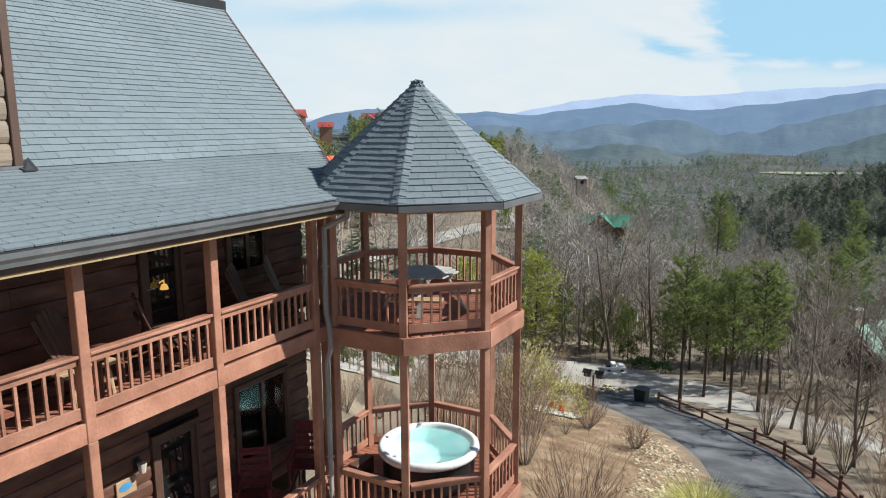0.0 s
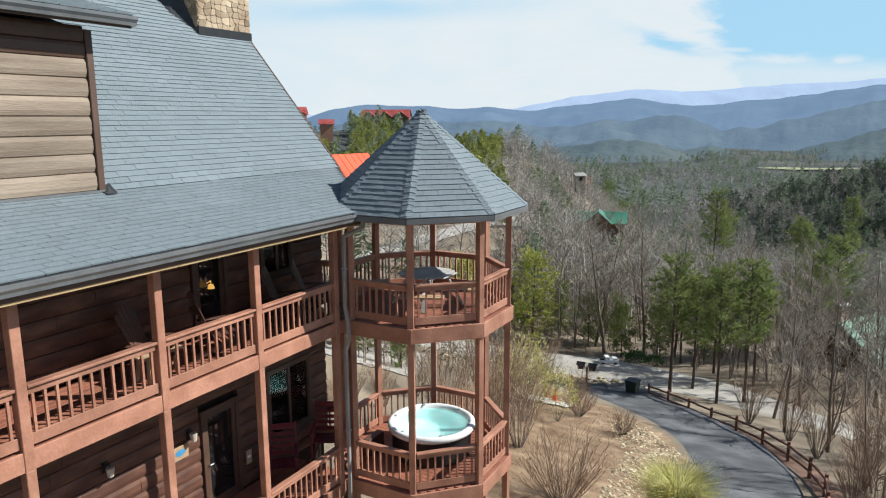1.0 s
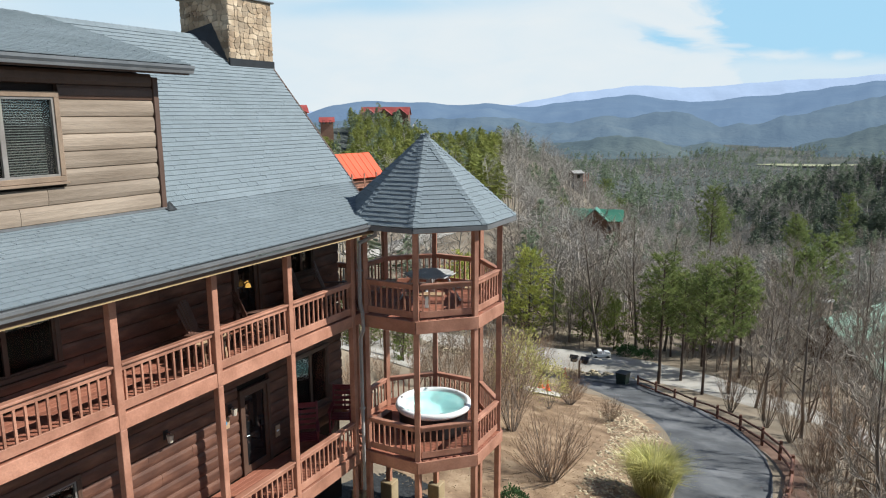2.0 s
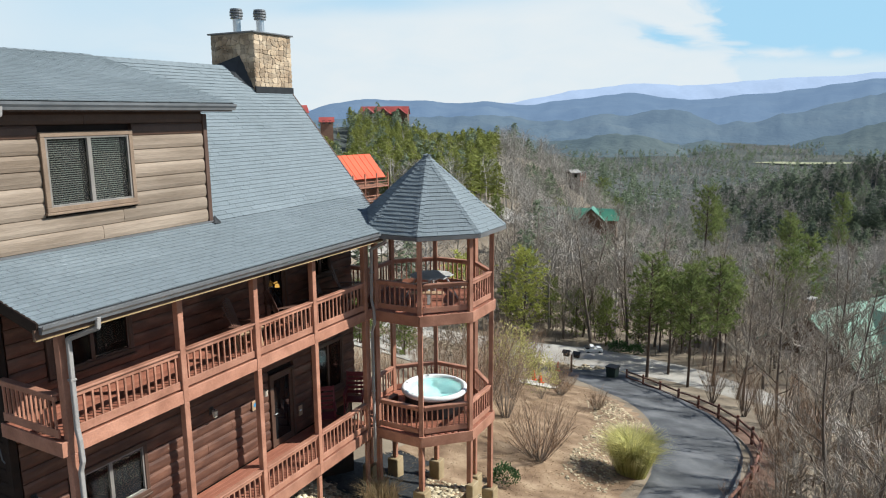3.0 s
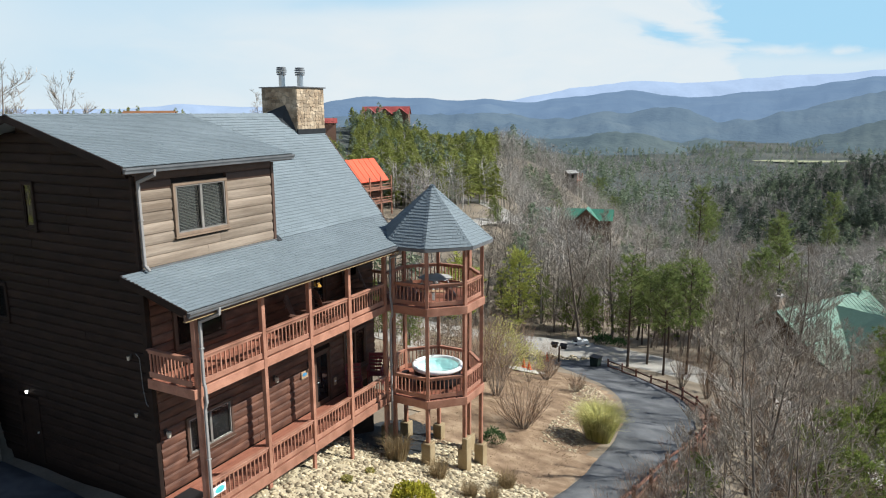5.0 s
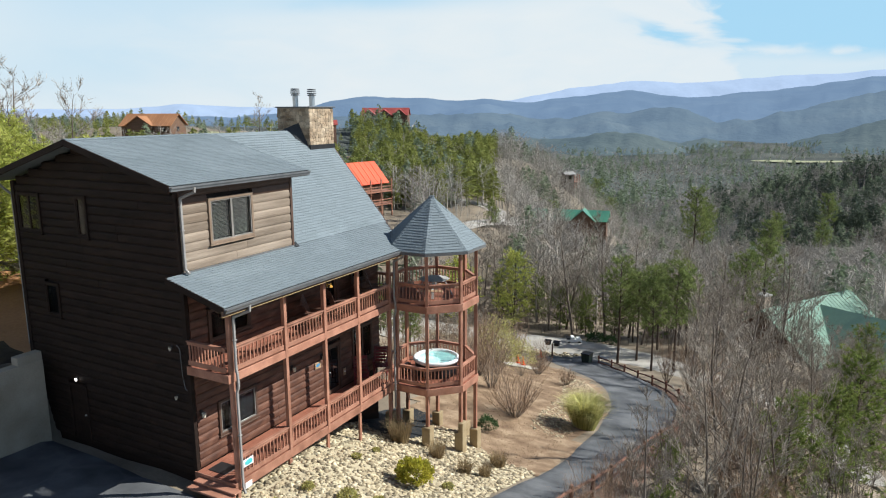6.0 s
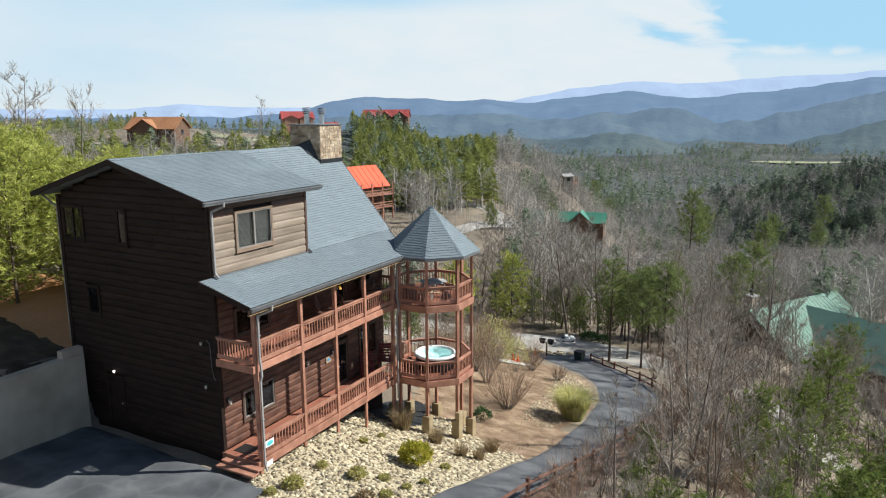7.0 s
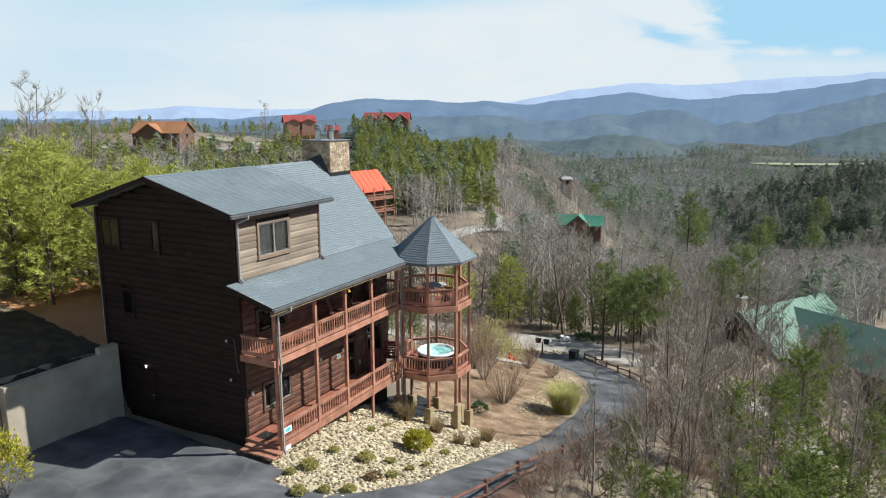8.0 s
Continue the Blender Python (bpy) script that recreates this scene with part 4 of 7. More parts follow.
lo = [bm.verts.new((x, Y0 + 0.06, z)) for x, z in poly]
hi = [bm.verts.new((x, 5.40, z)) for x, z in poly]
bm.faces.new(lo)
bm.faces.new(hi[::-1])
for i in range(5):
    bm.faces.new((lo[(i + 1) % 5], lo[i], hi[i], hi[(i + 1) % 5]))
upper = part("upper_wall", bm, M["darkwood"], house)
bm = bmesh.new()
poly = [(XB + 0.06, 4.85), (XF - 0.06, 4.85), (XR, 8.78), (XB + 0.06, 7.5)]
lo = [bm.verts.new((x, 5.40, z)) for x, z in poly]
hi = [bm.verts.new((x, 11.0, z)) for x, z in poly]
bm.faces.new(lo)
bm.faces.new(hi[::-1])
for i in range(4):
    bm.faces.new((lo[(i + 1) % 4], lo[i], hi[i], hi[(i + 1) % 4]))
part("attic_wall", bm, M["darkwood"], house)

# gable wall
GABLE_HOLES = [(-17.4, -16.1, 5.7, 7.12), (-14.17, -13.57, 5.72, 7.15), (-16.35, -15.55, 2.7, 3.95), (-15.65, -14.6, BASE, 0.28)]


def gable_limit(z):
    if z < 7.45:
        return XB, XF
    k = (8.86 - z) / (8.86 - 7.45)
    return XR + (XB - XR) * max(k, 0), XR + (XF - XR) * max(k, 0)


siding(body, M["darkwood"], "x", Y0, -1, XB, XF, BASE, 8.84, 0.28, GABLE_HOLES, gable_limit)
window(house, "x", Y0, -1, -17.4, -16.1, 5.7, 7.12, 2, frame_mat="darkwood")
window(house, "x", Y0, -1, -14.17, -13.57, 5.72, 7.15, 1, frame_mat="darkwood")
window(house, "x", Y0, -1, -16.35, -15.55, 2.7, 3.95, 1, frame_mat="darkwood")
bm = bmesh.new()
for c in ((-15.65, -15.55, BASE, 0.28), (-14.70, -14.6, BASE, 0.28), (-15.55, -14.70, 0.18, 0.28)):
    wbox(bm, "x", Y0, -1, c[0], c[1], c[2], c[3], 0.0, 0.09, 0.006)
door = part("basement_door", bm, M["darkwood"], house)
bm = bmesh.new()
wbox(bm, "x", Y0, -1, -15.55, -14.70, BASE + 0.02, 0.18, -0.03, 0.02)
for z0, z1 in ((BASE + 0.2, -0.9), (-0.75, 0.02)):
    for a in (-15.45, -15.08):
        wbox(bm, "x", Y0, -1, a, a + 0.3, z0, z1, 0.02, 0.032, 0.004)
part("door_leaf", bm, M["darkwood"], door)
bm = bmesh.new()
bmesh.ops.create_icosphere(bm, subdivisions=2, radius=0.035, matrix=Matrix.Translation((-14.8, Y0 - 0.07, -0.85)))
part("door_knob", bm, M["metal"], door, smooth=True)
# corner boards
for x0, x1 in ((XF - 0.10, XF + 0.075), (XB - 0.075, XB + 0.10)):
    bm = bmesh.new()
    box(bm, (x0, Y0 - 0.085, BASE), (x1, Y0 + 0.06, 7.5 if x1 < -12 else 4.8), 0.01)
    part("corner_board", bm, M["darkwood"], house)
bm = bmesh.new()
box(bm, (XF - 0.10, Y0 - 0.085, 4.97), (XF + 0.02, Y0 + 0.02, 7.45), 0.01)
part("corner_board", bm, M["darkwood"], house)
bm = bmesh.new()
box(bm, (XF - 0.06, 5.38, 4.93), (XF + 0.075, 5.5, 7.5), 0.01)
part("corner_board", bm, M["trim"], house)
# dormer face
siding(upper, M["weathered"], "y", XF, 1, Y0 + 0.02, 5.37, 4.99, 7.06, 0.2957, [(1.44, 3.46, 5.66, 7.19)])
siding(upper, M["trim"], "y", XF, 1, Y0 + 0.02, 5.37, 7.06, 7.56, 0.25, [(1.44, 3.46, 5.66, 7.19)])
window(house, "y", XF, 1, 1.45, 3.44, 5.68, 7.18, 2, True, "wintrim", sash_mat="sash")
bm = bmesh.new()
box(bm, (XF - 0.02, Y0 - 0.03, 4.955), (XF + 0.10, 5.62, 4.995))
part("flashing", bm, M["gutter"], house)
bm = bmesh.new()
slab(bm, [(XF + 0.02, 5.42, 4.99), (XF + 0.22, 5.42, 4.945), (XF + 0.22, 5.60, 4.945), (XF + 0.02, 5.60, 5.10)], 0.02)
part("kick_flashing", bm, M["underlay"], house)

# porch wall, two storeys
LOWER_HOLES = [(1.26, 3.12, -0.88, 0.40), (7.06, 8.10, LOW, 0.52), (8.90, 10.44, -0.97, 0.74)]
UPPER_HOLES = [(1.10, 3.04, 2.46, 3.62), (7.1, 8.02, UP, 4.05), (8.92, 10.02, 2.73, 3.9)]
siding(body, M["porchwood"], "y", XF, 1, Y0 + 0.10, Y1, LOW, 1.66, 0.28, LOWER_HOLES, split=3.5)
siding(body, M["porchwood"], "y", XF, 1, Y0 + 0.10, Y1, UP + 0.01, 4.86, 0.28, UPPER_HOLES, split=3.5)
window(house, "y", XF, 1, 1.28, 3.10, -0.86, 0.38, 2, sash_mat="sash")
window(house, "y", XF, 1, 8.92, 10.42, -0.95, 0.72, 2)
window(house, "y", XF, 1, 1.12, 3.02, 2.48, 3.60, 2)
window(house, "y", XF, 1, 8.94, 10.0, 2.75, 3.88, 2)


def glass_door(y0, y1, z0, z1):
    bm = bmesh.new()
    for c in ((y0, y0 + 0.09, z0, z1), (y1 - 0.09, y1, z0, z1), (y0 + 0.09, y1 - 0.09, z1 - 0.09, z1)):
        wbox(bm, "y", XF, 1, *c, 0.0, 0.10, 0.006)
    d = part("porch_door", bm, M["trim"], house)
    bm = bmesh.new()
    for c in ((y0 + 0.09, y0 + 0.18, z0, z1 - 0.09), (y1 - 0.18, y1 - 0.09, z0, z1 - 0.09), (y0 + 0.18, y1 - 0.18, z0, z0 + 0.18), (y0 + 0.18, y1 - 0.18, z1 - 0.2, z1 - 0.09)):
        wbox(bm, "y", XF, 1, *c, 0.0, 0.06)
    part("door_leaf", bm, M["trim"], d)
    bm = bmesh.new()
    wbox(bm, "y", XF, 1, y0 + 0.17, y1 - 0.17, z0 + 0.17, z1 - 0.19, 0.02, 0.03)
    part("pane", bm, M["glass"], d, "dark reflective door glass")
    bm = bmesh.new()
    tube(bm, [(XF + 0.06, y0 + 0.13, z0 + 0.95), (XF + 0.12, y0 + 0.13, z0 + 0.97), (XF + 0.12, y0 + 0.22, z0 + 0.97)], 0.012, 6)
    part("handle", bm, M["metal"], d)
    return d


glass_door(7.08, 8.08, LOW, 0.50)
glass_door(7.12, 8.00, UP, 4.0)

# ---- roofs ----
ROOF = 0.15


def roof_plate(name, quad):
    bm = bmesh.new()
    slab(bm, quad, ROOF)
    return part(name, bm, M["underlay"], house)


DORMER = [(XR, -0.33, ZR), (-8.86, -0.33, 7.745), (-8.86, 5.98, 7.745), (XR, 5.98, ZR)]
STEEP = [(XR, 5.4, ZR), (XF, 5.4, 4.96), (XF, 11.85, 4.96), (XR, 12.75, ZR)]
PORCH = [(XF, -0.33, 4.96), (-7.08, -0.27, 4.285), (-7.08, 9.75, 4.285), (XF, 11.85, 4.96)]
dormer_roof = roof_plate("dormer_roof", DORMER)
steep_roof = roof_plate("steep_roof", STEEP)
porch_roof = roof_plate("porch_roof", PORCH)
bm = bmesh.new()
slab(bm, [(XR, -0.33, ZR), (XR, 12.75, ZR), (-18.35, 12.3, 7.6), (-18.35, -0.33, 7.6)], ROOF)
part("rear_roof", bm, M["shingle_far"], house)

TW, EX = 0.30, 0.137


def tab_shape(w, e, t=0.022):
    v = [(0, 0, t), (w, 0, t), (w, e, 0.003), (0, e, 0.003), (0, 0, 0), (w, 0, 0)]
    return v, [(0, 1, 2, 3), (4, 5, 1, 0), (4, 0, 3), (5, 2, 1)]


TAB = mesh_np("shingle", *tab_shape(TW - 0.005, EX * 1.1), M["shingle"])


def shingles(parent, quad, single=0, first_row=0):
    """Rows of shingles over a roof plate given as ridge start, eave start, eave end, ridge end; `single` of them are pieces of their own."""
    a, b, c, d = [Vector(p) for p in quad]
    up = a - b
    length = up.length
    vv = up.normalized()
    uu = (c - b).normalized()
    nn = uu.cross(vv)
    rows = int(length / EX)
    vs, fs, made = [], [], 0
    ulo = lambda t: (a - b).dot(uu) * t / length
    uhi = lambda t: (c - b).length + ((d - c).dot(uu)) * t / length
    for r in range(rows):
        t = r * EX
        lo, hi = ulo(t), uhi(t)
        u = lo - (0.5 * TW if r % 2 else 0.0) - rnd(0, 0.05)
        while u < hi - 0.02:
            w = TW
            p0, p1 = max(u, lo), min(u + w, hi)
            if p1 - p0 > 0.03:
                lift = rnd(0.001, 0.006)
                o = b + uu * p0 + vv * (t - 0.01 + rnd(-0.004, 0.004)) + nn * (0.004 + lift)
                if made < single and first_row <= r and p1 - p0 > TW - 0.001:
                    ob = hang(new("shingle", TAB), parent)
                    ob.matrix_basis = Matrix.Translation(o) @ Matrix((uu, vv, nn)).transposed().to_4x4()
                    made += 1
                else:
                    k = len(vs)
                    tv, tf = tab_shape(p1 - p0 - 0.005, EX * 1.1)
                    vs += [o + uu * x + vv * y + nn * z for x, y, z in tv]
                    fs += [tuple(i + k for i in f) for f in tf]
            u += w
    ob = hang(new("shingle_field", mesh_np("shingle_field", [tuple(v) for v in vs], fs, M["shingle_far"])), parent)
    tagged(ob, kind="stuff")
    return ob


# ridge cap and rakes
bm = bmesh.new()
y = -0.34
while y < 12.6:
    w = 0.30
    if y < 5.45 or y > 5.55:
        for s, sl in ((1, 0.29 if y < 5.5 else 0.9), (-1, 0.29)):
            zz = ZR + (0.05 if y < 5.5 else 0.02)
            q = [(XR, y, zz), (XR + s * 0.15, y, zz - 0.15 * sl), (XR + s * 0.15, y + w, zz - 0.15 * sl - 0.01), (XR, y + w, zz - 0.01)]
            slab(bm, q if s > 0 else q[::-1], 0.012)
    y += 0.24
part("ridge_cap", bm, M["shingle_far"], house)
for p, q in (((XR, -0.36, ZR - 0.08), (-8.88, -0.36, 7.665)), ((XR, -0.36, ZR - 0.08), (-18.35, -0.36, 7.52)), ((XF, -0.36, 4.88), (-7.1, -0.28, 4.21))):
    bm = bmesh.new()
    beam(bm, p, q, 0.045, 0.2, 0.005)
    part("rake_board", bm, M["darkwood"], house)
for p, q in (((XR, 12.75, ZR - 0.08), (XF, 11.87, 4.88)), ((XF, 11.87, 4.88), (-7.4, 10.05, 4.27))):
    bm = bmesh.new()
    beam(bm, p, q, 0.04, 0.18)
    part("rake_board", bm, M["trim"], house)


def gutter(y0, y1, x, z, parent):
    """A K-style gutter along y."""
    prof = [(0.0, 0.0), (0.0, -0.15), (0.075, -0.15), (0.085, -0.10), (0.12, -0.055), (0.12, -0.004), (0.108, -0.004), (0.108, -0.03), (0.012, -0.03), (0.012, 0.0)]
    bm = bmesh.new()
    lo = [bm.verts.new((x + a, y0, z + b)) for a, b in prof]
    hi = [bm.verts.new((x + a, y1, z + b)) for a, b in prof]
    n = len(prof)
    bm.faces.new(lo)
    bm.faces.new(hi[::-1])
    for i in range(n):
        bm.faces.new((lo[(i + 1) % n], lo[i], hi[i], hi[(i + 1) % n]))
    return part("gutter", bm, M["gutter"], parent)


gutter(-0.26, 9.72, -7.10, 4.272, house)
gutter(-0.34, 5.98, -8.88, 7.73, house)
bm = bmesh.new()
box(bm, (-7.15, -0.33, 4.04), (-7.105, 9.72, 4.2))
part("fascia", bm, M["trim"], house)
bm = bmesh.new()
box(bm, (-7.20, -0.30, 4.005), (-7.12, 5.0, 4.035))
box(bm, (-7.20, 5.01, 4.005), (-7.12, 9.60, 4.035))
part("soffit_strip", bm, M["yellowpine"], house, "raw yellow pine soffit strip")
bm = bmesh.new()
box(bm, (-8.93, -0.33, 7.55), (-8.885, 5.95, 7.72))
part("fascia", bm, M["trim"], house)
for y in np.arange(0.05, 5.6, 0.61):
    bm = bmesh.new()
    beam(bm, (-9.36, float(y), 7.71), (-8.94, float(y), 7.60), 0.05, 0.1)
    part("rafter_tail", bm, M["yellowpine"] if int(y * 10) % 3 else M["trim"], house)


def downpipe(pts, parent):
    bm = bmesh.new()
    for p, q in zip(pts, pts[1:]):
        d = (Vector(q) - Vector(p)).normalized() * 0.02
        beam(bm, Vector(p) - d, Vector(q) + d, 0.085, 0.065, 0.01, up=(1, 0.1, 0.02))
    pipe = part("downpipe", bm, M["downpipe"], parent, "grey metal downpipe")
    for p, q in zip(pts, pts[1:]):
        if abs(p[2] - q[2]) > 1.4:
            bm = bmesh.new()
            m = Vector(p).lerp(Vector(q), 0.45)
            box(bm, (m.x - 0.055, m.y - 0.055, m.z - 0.02), (m.x + 0.05, m.y + 0.055, m.z + 0.02), 0.004)
            part("strap", bm, M["downpipe"], pipe)


downpipe([(-7.04, 0.72, 4.14), (-7.04, 0.70, 3.98), (-7.44, 0.42, 3.80), (-7.44, 0.40, 2.2), (-7.40, 0.40, 2.0), (-7.38, 0.40, 1.6), (-7.45, 0.39, 1.4), (-7.45, 0.39, -1.75), (-7.34, 0.36, -1.95)], house)
downpipe([(-7.02, 9.55, 4.16), (-7.02, 9.52, 3.98), (-7.38, 9.36, 3.78), (-7.40, 9.36, 2.3), (-7.34, 9.36, 2.05), (-7.32, 9.36, 1.65), (-7.41, 9.36, 1.4), (-7.41, 9.36, -2.6)], house)
downpipe([(-8.82, 0.55, 7.64), (-8.82, 0.53, 7.50), (-9.23, 0.34, 7.30), (-9.23, 0.34, 5.10), (-9.08, 0.34, 4.98)], house)
downpipe([(-18.3, 0.1, 7.45), (-18.0, 0.18, 7.2), (-17.72, 0.27, 7.0), (-17.72, 0.27, 1.4)], house)

# ---- chimney ----
CX0, CX1, CY0, CY1, CZ = -14.5, -12.66, 10.85, 12.6, 10.02
bm = bmesh.new()
box(bm, (CX0, CY0, 6), (CX1, CY1, CZ))
chimney = part("chimney", bm, M["mortar"], house, "fieldstone chimney with metal cap")


def stone_face(axis, fixed, out, a0, a1, z0, z1, parent, size=0.19):
    rows = int(round((z1 - z0) / (size * 0.8)))
    cols = int(round((a1 - a0) / size))
    jit = {}

    def corner(i, j):
        if (i, j) not in jit:
            da = 0 if i in (0, cols) else rnd(-0.36, 0.36) * size
            dz = 0 if j in (0, rows) else rnd(-0.3, 0.3) * size
            jit[i, j] = (a0 + (a1 - a0) * i / cols + da, z0 + (z1 - z0) * j / rows + dz)
        return jit[i, j]

    for j in range(rows):
        for i in range(cols):
            q = [corner(i, j), corner(i + 1, j), corner(i + 1, j + 1), corner(i, j + 1)]
            ca, cz = sum(p[0] for p in q) / 4, sum(p[1] for p in q) / 4
            ring = []
            for k in range(4):
                p, r = q[k], q[(k + 1) % 4]
                ring += [(p[0] * 0.8 + r[0] * 0.2, p[1] * 0.8 + r[1] * 0.2), (p[0] * 0.2 + r[0] * 0.8, p[1] * 0.2 + r[1] * 0.8)]
            vs, d = [], rnd(0.012, 0.03)
            for s, o in ((0.97, -0.01), (0.95, d * 0.75), (0.8, d)):
                for a, z in ring:
                    aa, zz, oo = ca + (a - ca) * s, cz + (z - cz) * s, fixed + out * o
                    vs.append((oo, aa, zz) if axis == "y" else (aa, oo, zz))
            fs = [(k, (k + 1) % 8, 8 + (k + 1) % 8, 8 + k) for k in range(8)] + [(8 + k, 8 + (k + 1) % 8, 16 + (k + 1) % 8, 16 + k) for k in range(8)] + [tuple(range(16, 24))]
            hang(new("stone", mesh_np("stone", vs, fs, M["stone_a"])), parent)


stone_face("y", CX1, 1, CY0, CY1, 8.35, CZ - 0.05, chimney)
stone_face("x", CY0, -1, CX0, CX1, 8.2, CZ - 0.05, chimney)
bm = bmesh.new()
box(bm, (CX0 - 0.08, CY0 - 0.08, CZ), (CX1 + 0.08, CY1 + 0.08, CZ + 0.05), 0.01)
part("chimney_cap", bm, M["gutter"], chimney)
bm = bmesh.new()
box(bm, (CX1 - 0.02, CY0 - 0.05, 8.0), (CX1 + 0.05, CY1 + 0.02, 8.36), 0.01)
part("flashing", bm, M["black"], chimney)
bm = bmesh.new()
slab(bm, [(CX1 - 0.05, CY0, 8.30), (CX1 - 0.6, CY0 - 0.02, 9.34), (-13.75, CY0 - 0.75, 8.98), (-13.1, CY0 - 0.5, 8.6)], 0.03)
slab(bm, [(CX1 - 0.6, CY0 - 0.02, 9.34), (CX0 + 0.1, CY0 - 0.02, 8.95), (-14.4, CY0 - 0.75, 8.8), (-13.75, CY0 - 0.75, 8.98)], 0.03)
part("cricket", bm, M["underlay"], chimney)
for cx, cy, ch in ((-13.95, 11.5, 0.0), (-13.35, 11.95, -0.02)):
    bm = bmesh.new()
    tube(bm, [(cx, cy, CZ), (cx, cy, CZ + 0.66 + ch)], 0.13, 14)
    flue = part("flue", bm, M["metal"], chimney, "galvanised metal flue")
    bm = bmesh.new()
    for dz, r in ((0.58, 0.20), (0.67, 0.22), (0.76, 0.22), (0.84, 0.20)):
        bmesh.ops.create_cone(bm, cap_ends=True, segments=16, radius1=r, radius2=r * 0.96, depth=0.055, matrix=Matrix.Translation((cx, cy, CZ + dz + ch)))
    part("flue_cap", bm, M["gutter"], flue)

# ---- porches ----
POSTS = (0.36, 2.83, 4.95, 7.03, 9.28)
XO = -7.54
YE = Y0 - 0.14


def deck_boards(parent, y0, y1, z, x0, x1):
    x = x0
    while x < x1 - 0.05:
        bm = bmesh.new()
        box(bm, (x, y0, z - 0.035), (min(x + 0.135, x1), y1, z), 0.004)
        part("deck_board", bm, M["deck"], parent)
        x += 0.142


for z, deep in ((UP, 0.26), (LOW, 0.30)):
    bm = bmesh.new()
    box(bm, (XO - 0.045, YE, z - deep), (XO, 4.93, z + 0.01), 0.006)
    box(bm, (XO - 0.045, 4.94, z - deep), (XO, 9.72, z + 0.01), 0.006)
    box(bm, (XF + 0.02, YE, z - deep), (XO - 0.05, YE + 0.045, z + 0.01), 0.006)
    rim = part("rim_board", bm, M["redwood"], house)
    bm = bmesh.new()
    for y in np.arange(0.4, 9.7, 0.41):
        box(bm, (XF + 0.06, float(y), z - 0.22), (XO - 0.05, float(y) + 0.04, z - 0.037))
    part("joists", bm, M["redwood"], rim)
    deck_boards(rim, YE + 0.05, 9.72, z, XF + 0.075, XO - 0.048)
for y in POSTS:
    bm = bmesh.new()
    box(bm, (XO - 0.13, y - 0.07, UP - 0.26), (XO + 0.012, y + 0.07, 4.02), 0.008)
    part("porch_post", bm, M["redwood"], house)
    bm = bmesh.new()
    box(bm, (XO - 0.132, y - 0.068, LOW - 0.3), (XO + 0.008, y + 0.068, UP - 0.262), 0.008)
    part("porch_post", bm, M["redwood"], house)
    bm = bmesh.new()
    box(bm, (XO - 0.14, y - 0.065, ground(XO, y) - 0.25), (XO - 0.05, y + 0.065, -2.0), 0.006)
    part("support_post", bm, M["redwood"], house)
bm = bmesh.new()
box(bm, (XO - 0.13, -0.05, 4.025), (XO, 9.45, 4.2), 0.006)
part("header_beam", bm, M["trim"], house)


def railing(parent, p, q, z, high=0.86, pitch=0.158, cap=0.14):
    """Top rail, kick board and square balusters between two plan points."""
    p, q = Vector((*p, 0)), Vector((*q, 0))
    d = q - p
    n = max(2, int(d.length / pitch))
    up = Vector((0, 0, 1))
    bm = bmesh.new()
    beam(bm, p + up * (z + high - 0.02), q + up * (z + high - 0.02), cap, 0.042, 0.008)
    beam(bm, p + up * (z + high - 0.09), q + up * (z + high - 0.09), 0.045, 0.09, 0.005)
    rail = part("railing", bm, M["redwood"], parent)
    bm = bmesh.new()
    beam(bm, p + up * (z + 0.13), q + up * (z + 0.13), 0.045, 0.16, 0.005)
    part("bottom_rail", bm, M["redwood"], rail)
    for i in range(n):
        o = p + d * ((i + 0.5) / n)
        bm = bmesh.new()
        beam(bm, o + up * (z + 0.19), o + up * (z + high - 0.13), 0.036, 0.036, up=tuple(d.normalized()))
        part("baluster", bm, M["redwood"], rail)
    return rail


for z in (UP, LOW):
    for a, b in zip(POSTS, POSTS[1:]):
        railing(house, (XO - 0.06, a + 0.075), (XO - 0.06, b - 0.075), z)
railing(house, (XF + 0.06, YE + 0.07), (XO - 0.14, YE + 0.07), UP, pitch=0.125)
for z in (UP, LOW):
    railing(house, (XF + 0.1, 10.95), (-8.55, 10.95), z)
# entry steps at the near end of the lower porch
for i, (z, y) in enumerate(((LOW - 0.10, YE - 0.30), (LOW - 0.19, YE - 0.58))):
    bm = bmesh.new()
    box(bm, (XF + 0.25, y, z - 0.045), (XO + 0.25, y + 0.29, z), 0.008)
    box(bm, (XF + 0.28, y + 0.03, BASE - 0.05), (XO + 0.22, y + 0.065, z - 0.045))
    solid("porch_step", bm, M["redwood"], "red-stained wooden step up to the lower porch", "step", "porch steps")
bm = bmesh.new()
box(bm, (XO - 1.5, 0.45, LOW + 0.002), (XO - 0.75, 1.05, LOW + 0.018), 0.006)
solid("doormat", bm, M["black"], "dark rubber mat lying on the lower porch", "doormat")

# ---- gazebo ----
GX, GY = -6.75, 11.45


def octagon(ap):
    r = ap / math.cos(math.pi / 8)
    return [(GX + r * math.cos(math.pi / 8 + k * math.pi / 4), GY + r * math.sin(math.pi / 8 + k * math.pi / 4)) for k in range(8)]


